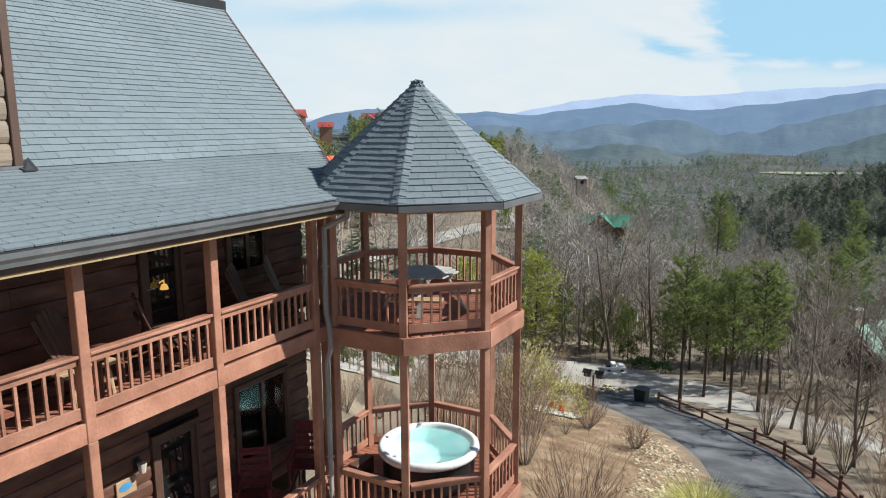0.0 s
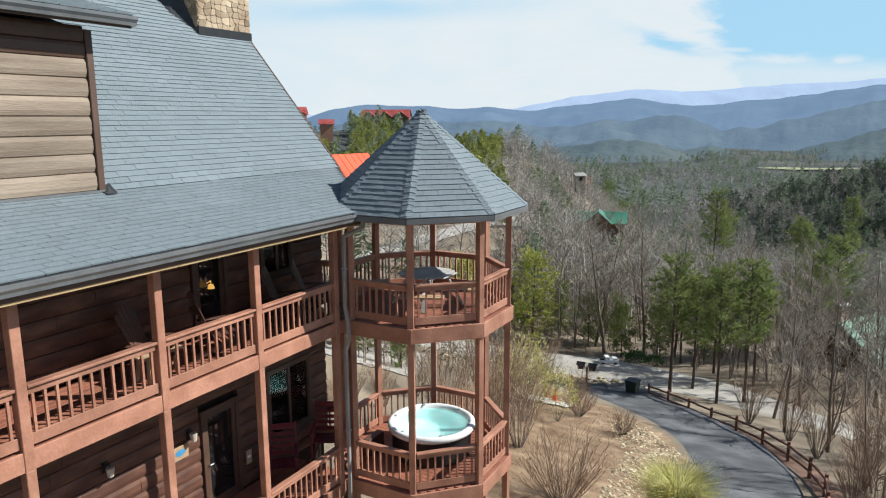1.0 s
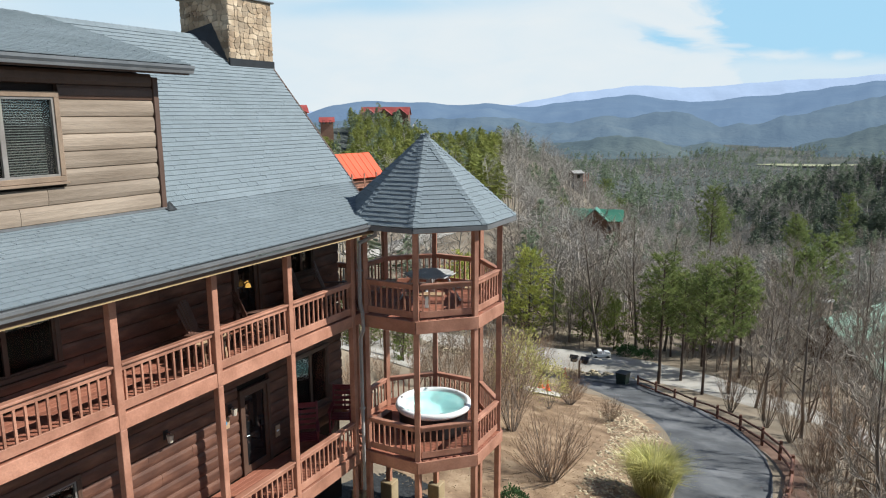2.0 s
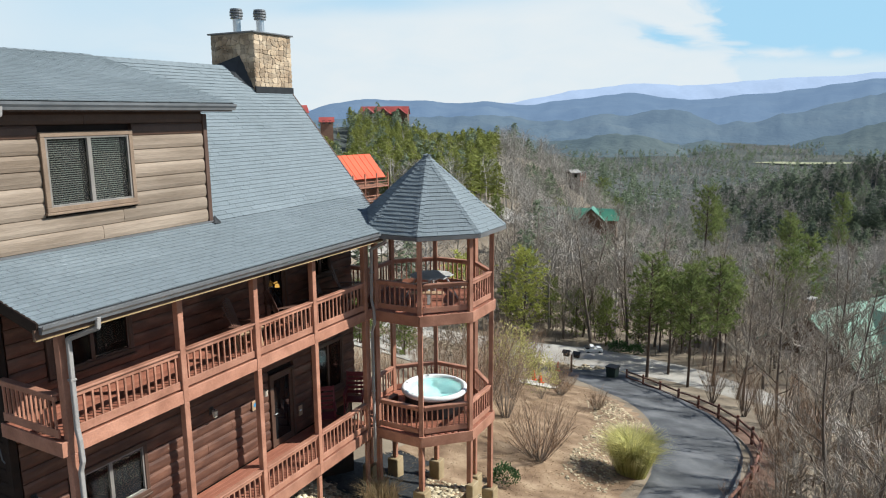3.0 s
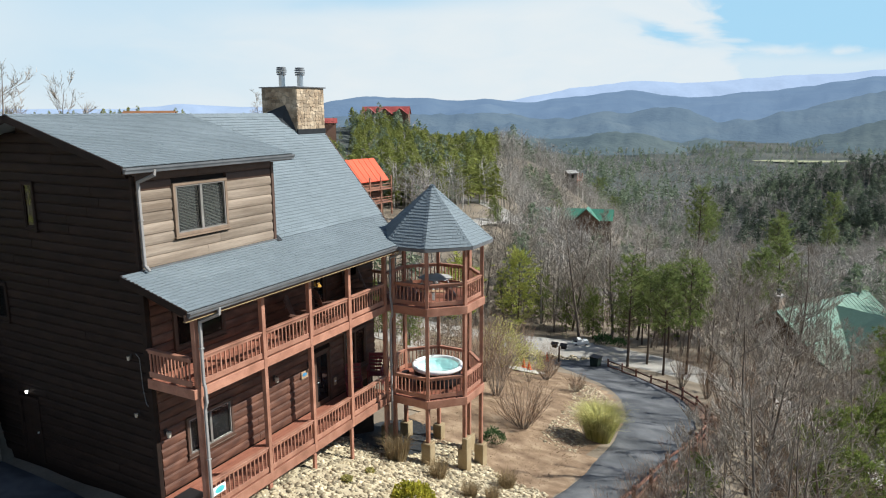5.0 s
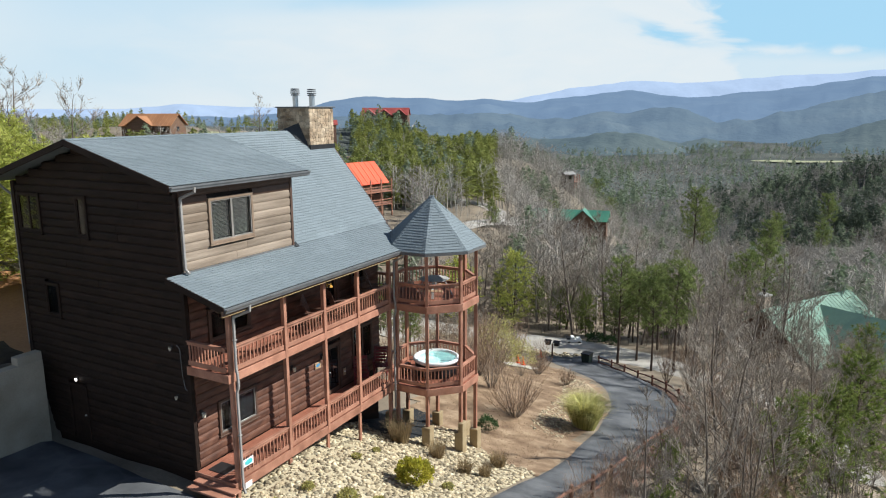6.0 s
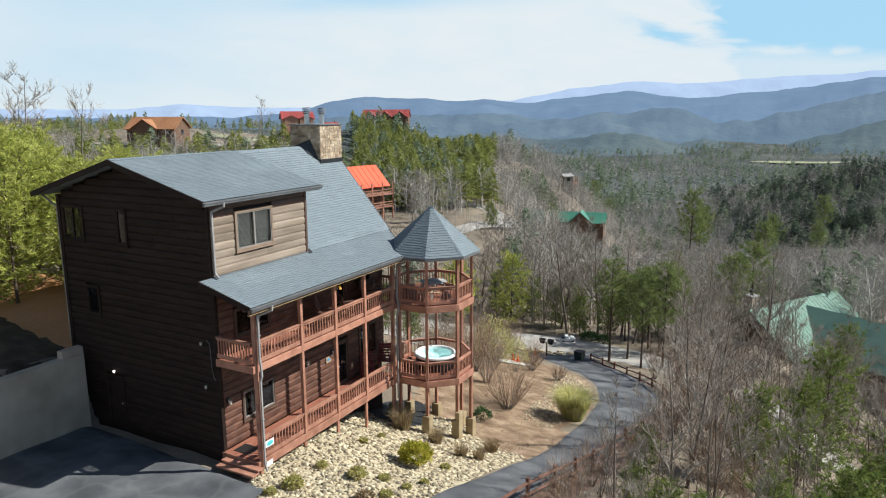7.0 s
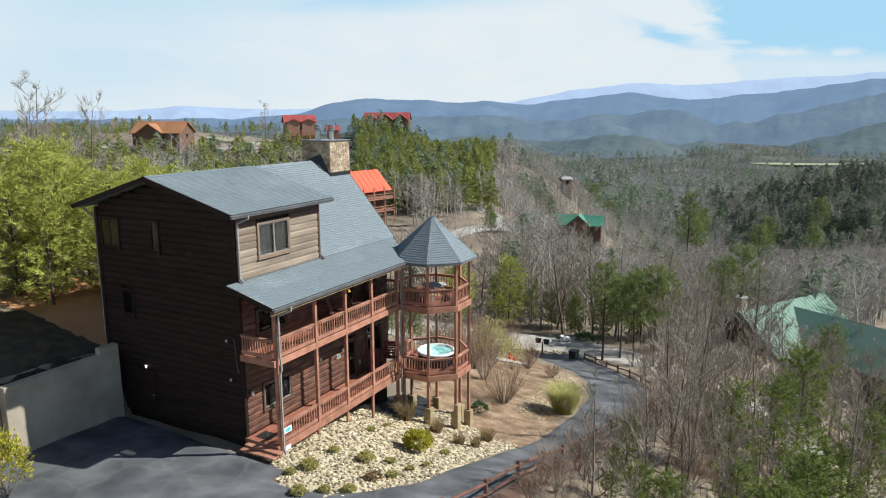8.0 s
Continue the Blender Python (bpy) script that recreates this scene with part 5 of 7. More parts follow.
gaz = thing("gazebo", (GX, GY, -5), "two-storey red-stained wooden octagonal gazebo with grey shingled roof", "gazebo")
OUT, INN = octagon(1.87), octagon(1.77)
for z in (UP - 0.01, LOW - 0.01):
    ring = OUT
    bm = bmesh.new()
    prism(bm, octagon(1.80), z - 0.2, z - 0.04)
    floor_part = part("deck_frame", bm, M["redwood"], gaz)
    for k in range(8):
        (x0, y0), (x1, y1) = ring[k], ring[(k + 1) % 8]
        bm = bmesh.new()
        beam(bm, (x0, y0, z - 0.155), (x1, y1, z - 0.155), 0.05, 0.31, 0.006)
        part("rim_board", bm, M["redwood"], gaz)
    y = GY - 1.84
    while y < GY + 1.84:
        half = 1.83 if abs(y + 0.07 - GY) < 0.74 else 1.83 - (abs(y + 0.07 - GY) - 0.74)
        bm = bmesh.new()
        box(bm, (GX - half, y, z - 0.038), (GX + half, y + 0.135, z), 0.004)
        part("deck_board", bm, M["deck"], floor_part)
        y += 0.142
for k, (x, y) in enumerate(INN):
    a = math.pi / 8 + k * math.pi / 4
    for z0, z1 in ((UP - 0.3, 4.2), (LOW - 0.3, UP - 0.302)):
        bm = bmesh.new()
        bmesh.ops.create_cube(bm, size=1, matrix=Matrix.Translation((x, y, (z0 + z1) / 2)) @ Matrix.Rotation(a, 4, "Z") @ Matrix.Diagonal((0.135, 0.135, z1 - z0, 1)))
        bmesh.ops.bevel(bm, geom=list(bm.edges), offset=0.008, segments=1, affect="EDGES")
        part("post", bm, M["redwood"], gaz)
    g = ground(x, y)
    bm = bmesh.new()
    box(bm, (x - 0.07, y - 0.07, g + 0.7), (x + 0.07, y + 0.07, LOW - 0.302), 0.006)
    part("support_post", bm, M["redwood"], gaz)
    bm = bmesh.new()
    top = g + (0.95 if k in (0, 6, 7) else 0.7)
    box(bm, (x - 0.2, y - 0.2, g - 0.5), (x + 0.2, y + 0.2, top), 0.02)
    if k == 7:
        box(bm, (x - 0.02, y - 0.21, top - 0.01), (x + 0.2, y + 0.21, top + 0.45), 0.02)
    part("concrete_pier", bm, M["concrete"], gaz, "tan concrete pier footing")
for z in (UP - 0.01, LOW - 0.01):
    for k in range(8):
        if k == 4:
            continue
        (x0, y0), (x1, y1) = INN[k], INN[(k + 1) % 8]
        d = Vector((x1 - x0, y1 - y0)).normalized() * 0.08
        railing(gaz, (x0 + d.x, y0 + d.y), (x1 - d.x, y1 - d.y), z, 0.88, 0.15, 0.13)
# gazebo roof
EAVE, APEX = 4.25, 6.29
ev = octagon(2.14)
bm = bmesh.new()
lo = [bm.verts.new((x, y, EAVE - 0.02)) for x, y in ev]
tp = bm.verts.new((GX, GY, APEX - 0.03))
for k in range(8):
    bm.faces.new((lo[k], lo[(k + 1) % 8], tp))
bm.faces.new(lo[::-1])
gz_roof = part("roof", bm, M["underlay"], gaz)
for k in range(8):
    (x0, y0), (x1, y1) = ev[k], ev[(k + 1) % 8]
    bm = bmesh.new()
    beam(bm, (x0, y0, EAVE - 0.07), (x1, y1, EAVE - 0.07), 0.05, 0.11, 0.005)
    part("fascia", bm, M["gutter"], gaz)
    bm = bmesh.new()
    p0, p1 = octagon(1.8)[k], octagon(1.8)[(k + 1) % 8]
    beam(bm, (*p0, 4.13), (*p1, 4.13), 0.09, 0.14, 0.005)
    part("header_beam", bm, M["redwood"], gaz)

# ---- things on the porches ----
M["redpaint"] = mat("dark_red_painted_wood", [(0.13, 0.018, 0.024), (0.19, 0.028, 0.034)], 3, 24, 0.5, 0.1)
M["brownpaint"] = mat("dark_brown_wood", [(0.085, 0.040, 0.028), (0.125, 0.06, 0.042)], 3, 24, 0.55, 0.15)
# weathered grey, paled in colour for the sky's reflection on the tabletop
M["greywood"] = mat("sky_paled_weathered_wood", [(0.36, 0.35, 0.335), (0.47, 0.46, 0.44)], 2, 26, 0.8, 0.3)
M["tanwood"] = mat("worn_tan_wood", [(0.34, 0.22, 0.13), (0.46, 0.31, 0.19)], 2, 22, 0.7, 0.3)


def rocking_chair(m, material, label, group):
    ob = tagged(new("rocking_chair"), label, "chair", group)
    bm = bmesh.new()
    for i in range(5):
        box(bm, (-0.26, -0.22 + i * 0.1, 0.40), (0.26, -0.135 + i * 0.1, 0.425), 0.004)
    part("seat", bm, material, ob)
    for i in range(5):
        bm = bmesh.new()
        k = i / 5
        beam(bm, (-0.25, 0.28 + 0.24 * k, 0.56 + 0.6 * k), (0.25, 0.28 + 0.24 * k, 0.56 + 0.6 * k), 0.02, 0.085, 0.006)
        part("back_slat", bm, material, ob)
    bm = bmesh.new()
    beam(bm, (-0.27, 0.50, 1.08), (0.27, 0.50, 1.08), 0.03, 0.09, 0.008)
    part("top_rail", bm, material, ob)
    bm = bmesh.new()
    beam(bm, (-0.27, 0.30, 0.52), (0.27, 0.30, 0.52), 0.03, 0.06, 0.006)
    part("back_rail", bm, material, ob)
    for s in (-0.28, 0.28):
        bm = bmesh.new()
        tube(bm, [(s, -0.48, 0.08), (s, -0.25, 0.03), (s, 0.05, 0.022), (s, 0.35, 0.05), (s, 0.62, 0.14)], 0.022, 6)
        part("rocker", bm, material, ob)
        bm = bmesh.new()
        beam(bm, (s, -0.24, 0.03), (s, -0.24, 0.64), 0.045, 0.045, 0.005)
        part("front_leg", bm, material, ob)
        bm = bmesh.new()
        beam(bm, (s, 0.24, 0.03), (s, 0.53, 1.14), 0.045, 0.045, 0.005, up=(1, 0, 0))
        part("back_leg", bm, material, ob)
        bm = bmesh.new()
        box(bm, (s - 0.045, -0.30, 0.64), (s + 0.045, 0.36, 0.668), 0.008)
        part("armrest", bm, material, ob)
    ob.matrix_basis = m
    return ob


def adirondack_chair(m, material, label, group):
    """A low garden chair with a fan of tall back slats and wide arms."""
    ob = tagged(new("adirondack_chair"), label, "chair", group)
    for i in range(5):
        bm = bmesh.new()
        beam(bm, (-0.27, -0.30 + i * 0.115, 0.37 - i * 0.032), (0.27, -0.30 + i * 0.115, 0.37 - i * 0.032), 0.10, 0.02, 0.004)
        part("seat_slat", bm, material, ob)
    for i in range(6):
        k = i - 2.5
        bm = bmesh.new()
        beam(bm, (k * 0.084, 0.20, 0.24), (k * 0.120, 0.52, 1.16 - 0.016 * k * k), 0.022, 0.088, 0.004, up=(1, 0, 0))
        part("back_slat", bm, material, ob)
    for z, y in ((0.42, 0.32), (0.80, 0.50)):
        bm = bmesh.new()
        beam(bm, (-0.29, y, z), (0.29, y, z), 0.03, 0.07, 0.004)
        part("back_rail", bm, material, ob)
    for s in (-0.32, 0.32):
        bm = bmesh.new()
        box(bm, (s - 0.07, -0.38, 0.53), (s + 0.07, 0.38, 0.555), 0.01)
        part("armrest", bm, material, ob)
        bm = bmesh.new()
        box(bm, (s - 0.02, -0.32, 0.0), (s + 0.02, -0.21, 0.528), 0.006)
        part("front_leg", bm, material, ob)
        bm = bmesh.new()
        beam(bm, (s * 0.9, -0.30, 0.33), (s * 0.9, 0.62, 0.03), 0.03, 0.11, 0.005)
        part("back_leg", bm, material, ob)
    ob.matrix_basis = m
    return ob


dark = adirondack_chair(pose(-8.45, 5.6, UP, 0, 0, 120), M["brownpaint"], "dark brown slatted wooden garden chair on the upper porch", "upper porch chairs")
for x, y, a in ((-8.3, 6.9, 150), (-8.5, 8.95, 122), (-8.5, 9.85, 126)):
    copy_thing(dark, pose(x, y, UP, 0, 0, a))
red = rocking_chair(pose(-8.72, 8.75, LOW, 0, 0, 40), M["redpaint"], "dark red slatted wooden rocking chair on the lower porch", "lower porch chairs")
copy_thing(red, pose(-8.68, 10.15, LOW, 0, 0, 28))


def bench(m, length, label, cat):
    ob = tagged(new("porch_table"), label, cat)
    bm = bmesh.new()
    for i in range(3):
        box(bm, (-length / 2, -0.2 + i * 0.14, 0.42), (length / 2, -0.075 + i * 0.14, 0.455), 0.006)
    part("tabletop", bm, M["tanwood"], ob)
    for s in (-1, 1):
        for t in (-0.14, 0.14):
            bm = bmesh.new()
            tube(bm, [(s * (length / 2 - 0.12), t, 0.0), (s * (length / 2 - 0.15), t * 0.8, 0.42)], 0.035, 8)
            part("leg", bm, M["tanwood"], ob)
    ob.matrix_basis = m


# added table: its tan stands in for a sunlit patch of decking
bench(pose(-8.25, 5.4, UP, 0, 0, 90), 0.8, "low worn tan wooden table added on the upper porch for a sunlit deck patch", "table")


def wall_lamp(m, lit):
    ob = tagged(new("wall_lamp"), "small lantern lamp on the log wall", "lamp", "wall lamps")
    bm = bmesh.new()
    box(bm, (0.0, -0.06, -0.1), (0.02, 0.06, 0.1), 0.005)
    tube(bm, [(0.02, 0, 0.05), (0.12, 0, 0.09), (0.14, 0, 0.04)], 0.012, 6)
    part("bracket", bm, M["black"], ob)
    bm = bmesh.new()
    bmesh.ops.create_cone(bm, cap_ends=True, segments=8, radius1=0.05, radius2=0.075, depth=0.16, matrix=Matrix.Translation((0.14, 0, -0.05)))
    part("lantern", bm, lit, ob)
    ob.matrix_basis = m
    return ob


M["lampglass"] = mat("frosted_lamp_glass", [(0.5, 0.45, 0.36), (0.6, 0.54, 0.44)], 5, 30, 0.3, 0)
M["lampwhite"] = mat("lit_white_lamp", [(0.8, 0.8, 0.8), (0.85, 0.85, 0.85)], 5, 30, 0.4, 0)
lb = M["lampwhite"].node_tree.nodes["Principled BSDF"]
lb.inputs["Emission Color"].default_value, lb.inputs["Emission Strength"].default_value = (1, 0.97, 0.92, 1), 2.5
M["lampyellow"] = mat("lit_yellow_shade", [(0.6, 0.35, 0.08), (0.7, 0.42, 0.1)], 5, 30, 0.4, 0)
lb = M["lampyellow"].node_tree.nodes["Principled BSDF"]
lb.inputs["Emission Color"].default_value, lb.inputs["Emission Strength"].default_value = (1, 0.55, 0.12, 1), 0.5
wall_lamp(pose(XF + 0.06, 5.0, 0.32, 0, 0, 0), M["lampglass"])
wall_lamp(pose(XF + 0.06, 0.55, 0.28, 0, 0, 0), M["lampglass"])
wall_lamp(pose(XF + 0.06, 6.78, 0.2, 0, 0, 0), M["lampglass"])
wall_lamp(pose(-15.05, Y0 - 0.06, 0.52, 0, 0, -90) @ Matrix.Scale(0.6, 4), M["lampwhite"])
wall_lamp(pose(-9.9, Y0 - 0.06, 0.85, 0, 0, -90) @ Matrix.Scale(0.7, 4), M["lampglass"])
wall_lamp(pose(-10.0, Y0 - 0.06, 2.5, 0, 0, -90) @ Matrix.Scale(0.7, 4), M["lampglass"])
bm = bmesh.new()
tube(bm, [(-9.75, Y0 - 0.1, 2.62), (-9.62, Y0 - 0.1, 2.5), (-9.58, Y0 - 0.1, 1.6), (-9.5, Y0 - 0.1, 1.2), (-9.42, Y0 - 0.1, 1.15)], 0.012, 6)
solid("conduit", bm, M["gutter"], "thin grey cable conduit on the gable wall", "conduit")
bm = bmesh.new()
bmesh.ops.create_cone(bm, cap_ends=True, segments=14, radius1=0.07, radius2=0.045, depth=0.08, matrix=Matrix.Translation((XF + 0.15, 7.5, 2.95)))
tube(bm, [(XF + 0.04, 7.5, 3.0), (XF + 0.15, 7.5, 3.06), (XF + 0.15, 7.5, 3.0)], 0.01, 6)
solid("door_lamp", bm, M["lampyellow"], "small yellow glowing lamp at the porch door", "lamp")


def plaque(y, z, w, h, colour, name, label):
    bm = bmesh.new()
    box(bm, (XF + 0.06, y, z), (XF + 0.085, y + w, z + h), 0.006)
    board = solid(name, bm, M["tanwood"], label, "sign")
    bm = bmesh.new()
    bmesh.ops.create_circle(bm, cap_ends=True, segments=20, radius=w * 0.3, matrix=Matrix.Translation((XF + 0.09, y + w * 0.45, z + h * 0.55)) @ Matrix.Rotation(math.pi / 2, 4, "Y") @ Matrix.Diagonal((0.6, 1.1, 1, 1)))
    hang(new("emblem", to_mesh("emblem", bm, colour)), board)


M["blue"] = mat("bright_blue_paint", [(0.05, 0.22, 0.42), (0.08, 0.30, 0.5)], 3, 20, 0.5, 0)
M["teal"] = mat("teal_paint", [(0.06, 0.42, 0.45), (0.1, 0.52, 0.54)], 3, 20, 0.5, 0)
plaque(6.38, -0.24, 0.36, 0.27, M["blue"], "wall_sign", "small tan wooden sign with a blue oval")
plaque(8.22, -1.12, 0.16, 0.3, M["white"], "wall_notice", "small notice board with a white oval")
# sign and box on the near corner post
bm = bmesh.new()
box(bm, (XO + 0.02, 0.5, -1.2), (XO + 0.045, 0.95, -0.95), 0.01)
sg = solid("rail_sign", bm, M["white"], "small white and teal oval sign on the porch railing", "sign")
bm = bmesh.new()
bmesh.ops.create_circle(bm, cap_ends=True, segments=20, radius=0.1, matrix=Matrix.Translation((XO + 0.05, 0.73, -1.07)) @ Matrix.Rotation(math.pi / 2, 4, "Y") @ Matrix.Diagonal((0.9, 1.7, 1, 1)))
hang(new("emblem", to_mesh("emblem", bm, M["teal"])), sg)
bm = bmesh.new()
box(bm, (XO + 0.01, 0.55, -1.95), (XO + 0.03, 0.85, -1.75), 0.005)
solid("electric_plate", bm, M["white"], "small white plate on the porch skirt", "plate")

# hot tub
tub = thing("hot_tub", (GX, GY, LOW), "round hot tub with white acrylic rim and turquoise water", "hot tub")
TX, TY = GX + 0.12, GY + 0.12
bm = bmesh.new()
bmesh.ops.create_cone(bm, cap_ends=False, segments=48, radius1=0.93, radius2=0.95, depth=0.61, matrix=Matrix.Translation((TX, TY, LOW + 0.31)))
part("skirt", bm, M["black"], tub, "black tub skirt", True)
bm = bmesh.new()
prof = [(0.93, 0.59), (1.02, 0.61), (1.04, 0.66), (1.03, 0.72), (0.98, 0.75), (0.93, 0.75), (0.89, 0.72), (0.86, 0.62), (0.80, 0.4), (0.70, 0.2), (0.0, 0.17)]
rings = []
for r, z in prof:
    rings.append([bm.verts.new((TX + r * math.cos(a * math.tau / 48), TY + r * math.sin(a * math.tau / 48), LOW + z)) for a in range(48)] if r else [bm.verts.new((TX, TY, LOW + z))])
for a, b in zip(rings, rings[1:]):
    for i in range(48):
        if len(b) == 1:
            bm.faces.new((a[i], a[(i + 1) % 48], b[0]))
        else:
            bm.faces.new((a[i], a[(i + 1) % 48], b[(i + 1) % 48], b[i]))
bmesh.ops.recalc_face_normals(bm, faces=bm.faces)
part("shell", bm, M["white"], tub, "white acrylic shell with rolled rim", True)
M["water"] = mat("turquoise_water", [(0.24, 0.66, 0.66), (0.34, 0.76, 0.75), (0.46, 0.84, 0.83)], 2.2, 7, 0.04, 0.35, spec=0.6)
M["water"].node_tree.nodes["Principled BSDF"].inputs["Transmission Weight"].default_value = 0.72
M["water"].node_tree.nodes["Principled BSDF"].inputs["IOR"].default_value = 1.33
bm = bmesh.new()
bmesh.ops.create_circle(bm, cap_ends=True, segments=48, radius=0.868, matrix=Matrix.Translation((TX, TY, LOW + 0.655)))
water_ob = part("water", bm, M["water"], tub, "turquoise rippling water")
water_ob.visible_shadow = False
for a in range(0, 360, 60):
    bm = bmesh.new()
    bmesh.ops.create_icosphere(bm, subdivisions=1, radius=0.05, matrix=Matrix.Translation((TX + 0.9 * math.cos(radians(a + 12)), TY + 0.9 * math.sin(radians(a + 12)), LOW + 0.745)) @ Matrix.Diagonal((1, 1, 0.4, 1)))
    part("knob", bm, M["downpipe"], tub)
# tub step
bm = bmesh.new()
box(bm, (GX - 1.35, GY - 0.9, LOW), (GX - 0.95, GY - 0.3, LOW + 0.2), 0.01)
box(bm, (GX - 1.15, GY - 0.9, LOW + 0.2), (GX - 0.95, GY - 0.3, LOW + 0.4), 0.01)
solid("tub_step", bm, M["brownpaint"], "dark brown two-tread step beside the hot tub", "step")

# octagonal picnic table upstairs
ptab = thing("picnic_table", (GX, GY, UP), "octagonal grey picnic table with attached benches in the gazebo", "table")
PX, PY = GX + 0.1, GY + 0.02
for i in range(8):
    x0 = -0.60 + i * 0.15
    h0 = min(0.60, 0.86 - abs(x0 + 0.075))
    bm = bmesh.new()
    box(bm, (PX + x0, PY - h0, UP + 0.69), (PX + x0 + 0.144, PY + h0, UP + 0.725), 0.006)
    part("tabletop_board", bm, M["greywood"], ptab)
for k in range(4):
    a = k * math.pi / 2 + 0.4
    c, s = math.cos(a), math.sin(a)
    bm = bmesh.new()
    m = Matrix.Translation((PX + c * 1.08, PY + s * 1.08, UP + 0.43)) @ Matrix.Rotation(a, 4, "Z")
    for o in (-0.075, 0.075):
        bmesh.ops.create_cube(bm, size=1, matrix=m @ Matrix.Translation((o, 0, 0)) @ Matrix.Diagonal((0.135, 0.95, 0.035, 1)))
    part("bench_seat", bm, M["tanwood"], ptab)
    bm = bmesh.new()
    beam(bm, (PX + c * 0.25, PY + s * 0.25, UP + 0.38), (PX + c * 1.15, PY + s * 1.15, UP + 0.38), 0.04, 0.09)
    part("bench_arm", bm, M["greywood"], ptab)
    bm = bmesh.new()
    beam(bm, (PX + c * 0.8, PY + s * 0.8, UP), (PX + c * 0.42, PY + s * 0.42, UP + 0.69), 0.09, 0.04, up=(c, s, 0))
    part("leg", bm, M["greywood"], ptab)

# retaining wall with its cap
bm = bmesh.new()
box(bm, (-16.85, -5.2, -3), (-16.45, -0.1, 1.12), 0.02)
box(bm, (-16.83, -1.0, 1.11), (-16.47, -0.1, 1.42), 0.02)
solid("retaining_wall", bm, M["stucco"], "tan stucco retaining wall beside the parking pad", "wall", kind="structure")
bm = bmesh.new()
box(bm, (-17.25, -16, -3), (-16.85, -5.2, 0.95), 0.02)
solid("retaining_wall_end", bm, M["stucco"], "sunlit tan end of the retaining wall", "wall", kind="structure")

# ---- the planted bank beside the driveway ----
random.seed(11)


def in_poly(x, y, poly):
    c = False
    for (x0, y0), (x1, y1) in zip(poly, poly[1:] + poly[:1]):
        if (y0 > y) != (y1 > y) and x < (x1 - x0) * (y - y0) / (y1 - y0) + x0:
            c = not c
    return c


def rocks(name, poly, count, lo, hi, label, material="rock", skip=()):
    """A bed of loose stones."""
    bm = bmesh.new()
    bmesh.ops.create_cone(bm, cap_ends=False, segments=5, radius1=1, radius2=0.72, depth=0.9)
    for up in (-1, 1):
        ring = [v for v in bm.verts if v.co.z * up > 0.3 and abs(v.co.z) < 0.6]
        bmesh.ops.contextual_create(bm, geom=ring)
    bmesh.ops.triangulate(bm, faces=bm.faces[:])
    bm.verts.index_update()
    bm.verts.ensure_lookup_table()
    sv = np.array([v.co[:] for v in bm.verts], np.float32)
    sf = np.array([[v.index for v in f.verts] for f in bm.faces], np.int32)
    bm.free()
    xs, ys = [p[0] for p in poly], [p[1] for p in poly]
    vs, fs, n = [], [], 0
    while n < count:
        x, y = rnd(min(xs), max(xs)), rnd(min(ys), max(ys))
        if not in_poly(x, y, poly) or (skip and in_poly(x, y, skip)):
            continue
        r = lo + (hi - lo) * random.random() ** 2.2
        w = sv * np.array([r * rnd(0.8, 1.4), r * rnd(0.7, 1.2), r * rnd(0.45, 0.8)], np.float32)
        w = w * np.random.uniform(0.78, 1.22, (len(sv), 1)).astype(np.float32)
        a = rnd(0, 6.28)
        c, s = math.cos(a), math.sin(a)
        w = np.stack([w[:, 0] * c - w[:, 1] * s + x, w[:, 0] * s + w[:, 1] * c + y, w[:, 2] + ground(x, y) + r * 0.35], 1)
        vs.append(w)
        fs.append(sf + len(sv) * n)
        n += 1
    return tagged(new(name, tri_mesh(name, np.concatenate(vs), np.concatenate(fs), M[material])), label, "rocks", kind="stuff")


BED = [(-9.2, 0.3), (-8.0, 0.1), (-7.0, -0.7), (-5.9, -1.6), (-4.9, -2.2), (-4.0, -1.9), (-3.0, -0.9), (-2.2, 0.6), (-1.85, 2.4), (-1.68, 4), (-1.62, 8), (-1.6, 11.0), (-3.1, 11.6), (-4.6, 12.2), (-5.3, 13.2), (-6.6, 13.4), (-8.0, 12.4), (-9.2, 11.4)]
DRAIN = [(-9.2, 9.2), (-7.9, 9.0), (-7.0, 10.0), (-6.9, 11.2), (-7.6, 12.6), (-8.4, 14.2), (-9.8, 14.2), (-10.0, 11.6)]
M["slate"] = mat("dark_slate_chippings", [(0.012, 0.013, 0.014), (0.024, 0.026, 0.028), (0.042, 0.045, 0.048)], 9, 40, 0.85, 0.5, vary=0.3, island=True, spec=0.2)
rocks("rock_bed", BED, 13000, 0.026, 0.115, "cream river rocks covering the bank below the porch", skip=DRAIN)
rocks("drain_chippings", DRAIN, 2600, 0.03, 0.08, "dark slate chippings under the porch end", "slate")
rocks("rock_edging", [(-4.6, 17.5), (-2.6, 17.0), (-2.4, 24), (-3.6, 29), (-6.4, 33), (-7.4, 31), (-5.4, 26), (-5.0, 21)], 3000, 0.03, 0.10, "scattered cream rocks on the bank above the driveway")
rocks("road_rocks", [(-24, 42), (-12, 47.4), (-9.6, 46.5), (-9.0, 48.5), (-13, 49.5), (-24, 45)], 300, 0.1, 0.3, "loose pale rocks along the gravel road")
M["sand"] = mat("pale_sandy_soil", [(0.36, 0.295, 0.19), (0.46, 0.39, 0.265), (0.55, 0.48, 0.34)], 1.2, 18, 0.95, 0.5, dist=0.03)
M["mulch"] = mat("orange_brown_pine_straw", [(0.135, 0.082, 0.047), (0.235, 0.155, 0.095), (0.36, 0.26, 0.168)], 1.1, 14, 0.95, 0.6, dist=0.03)


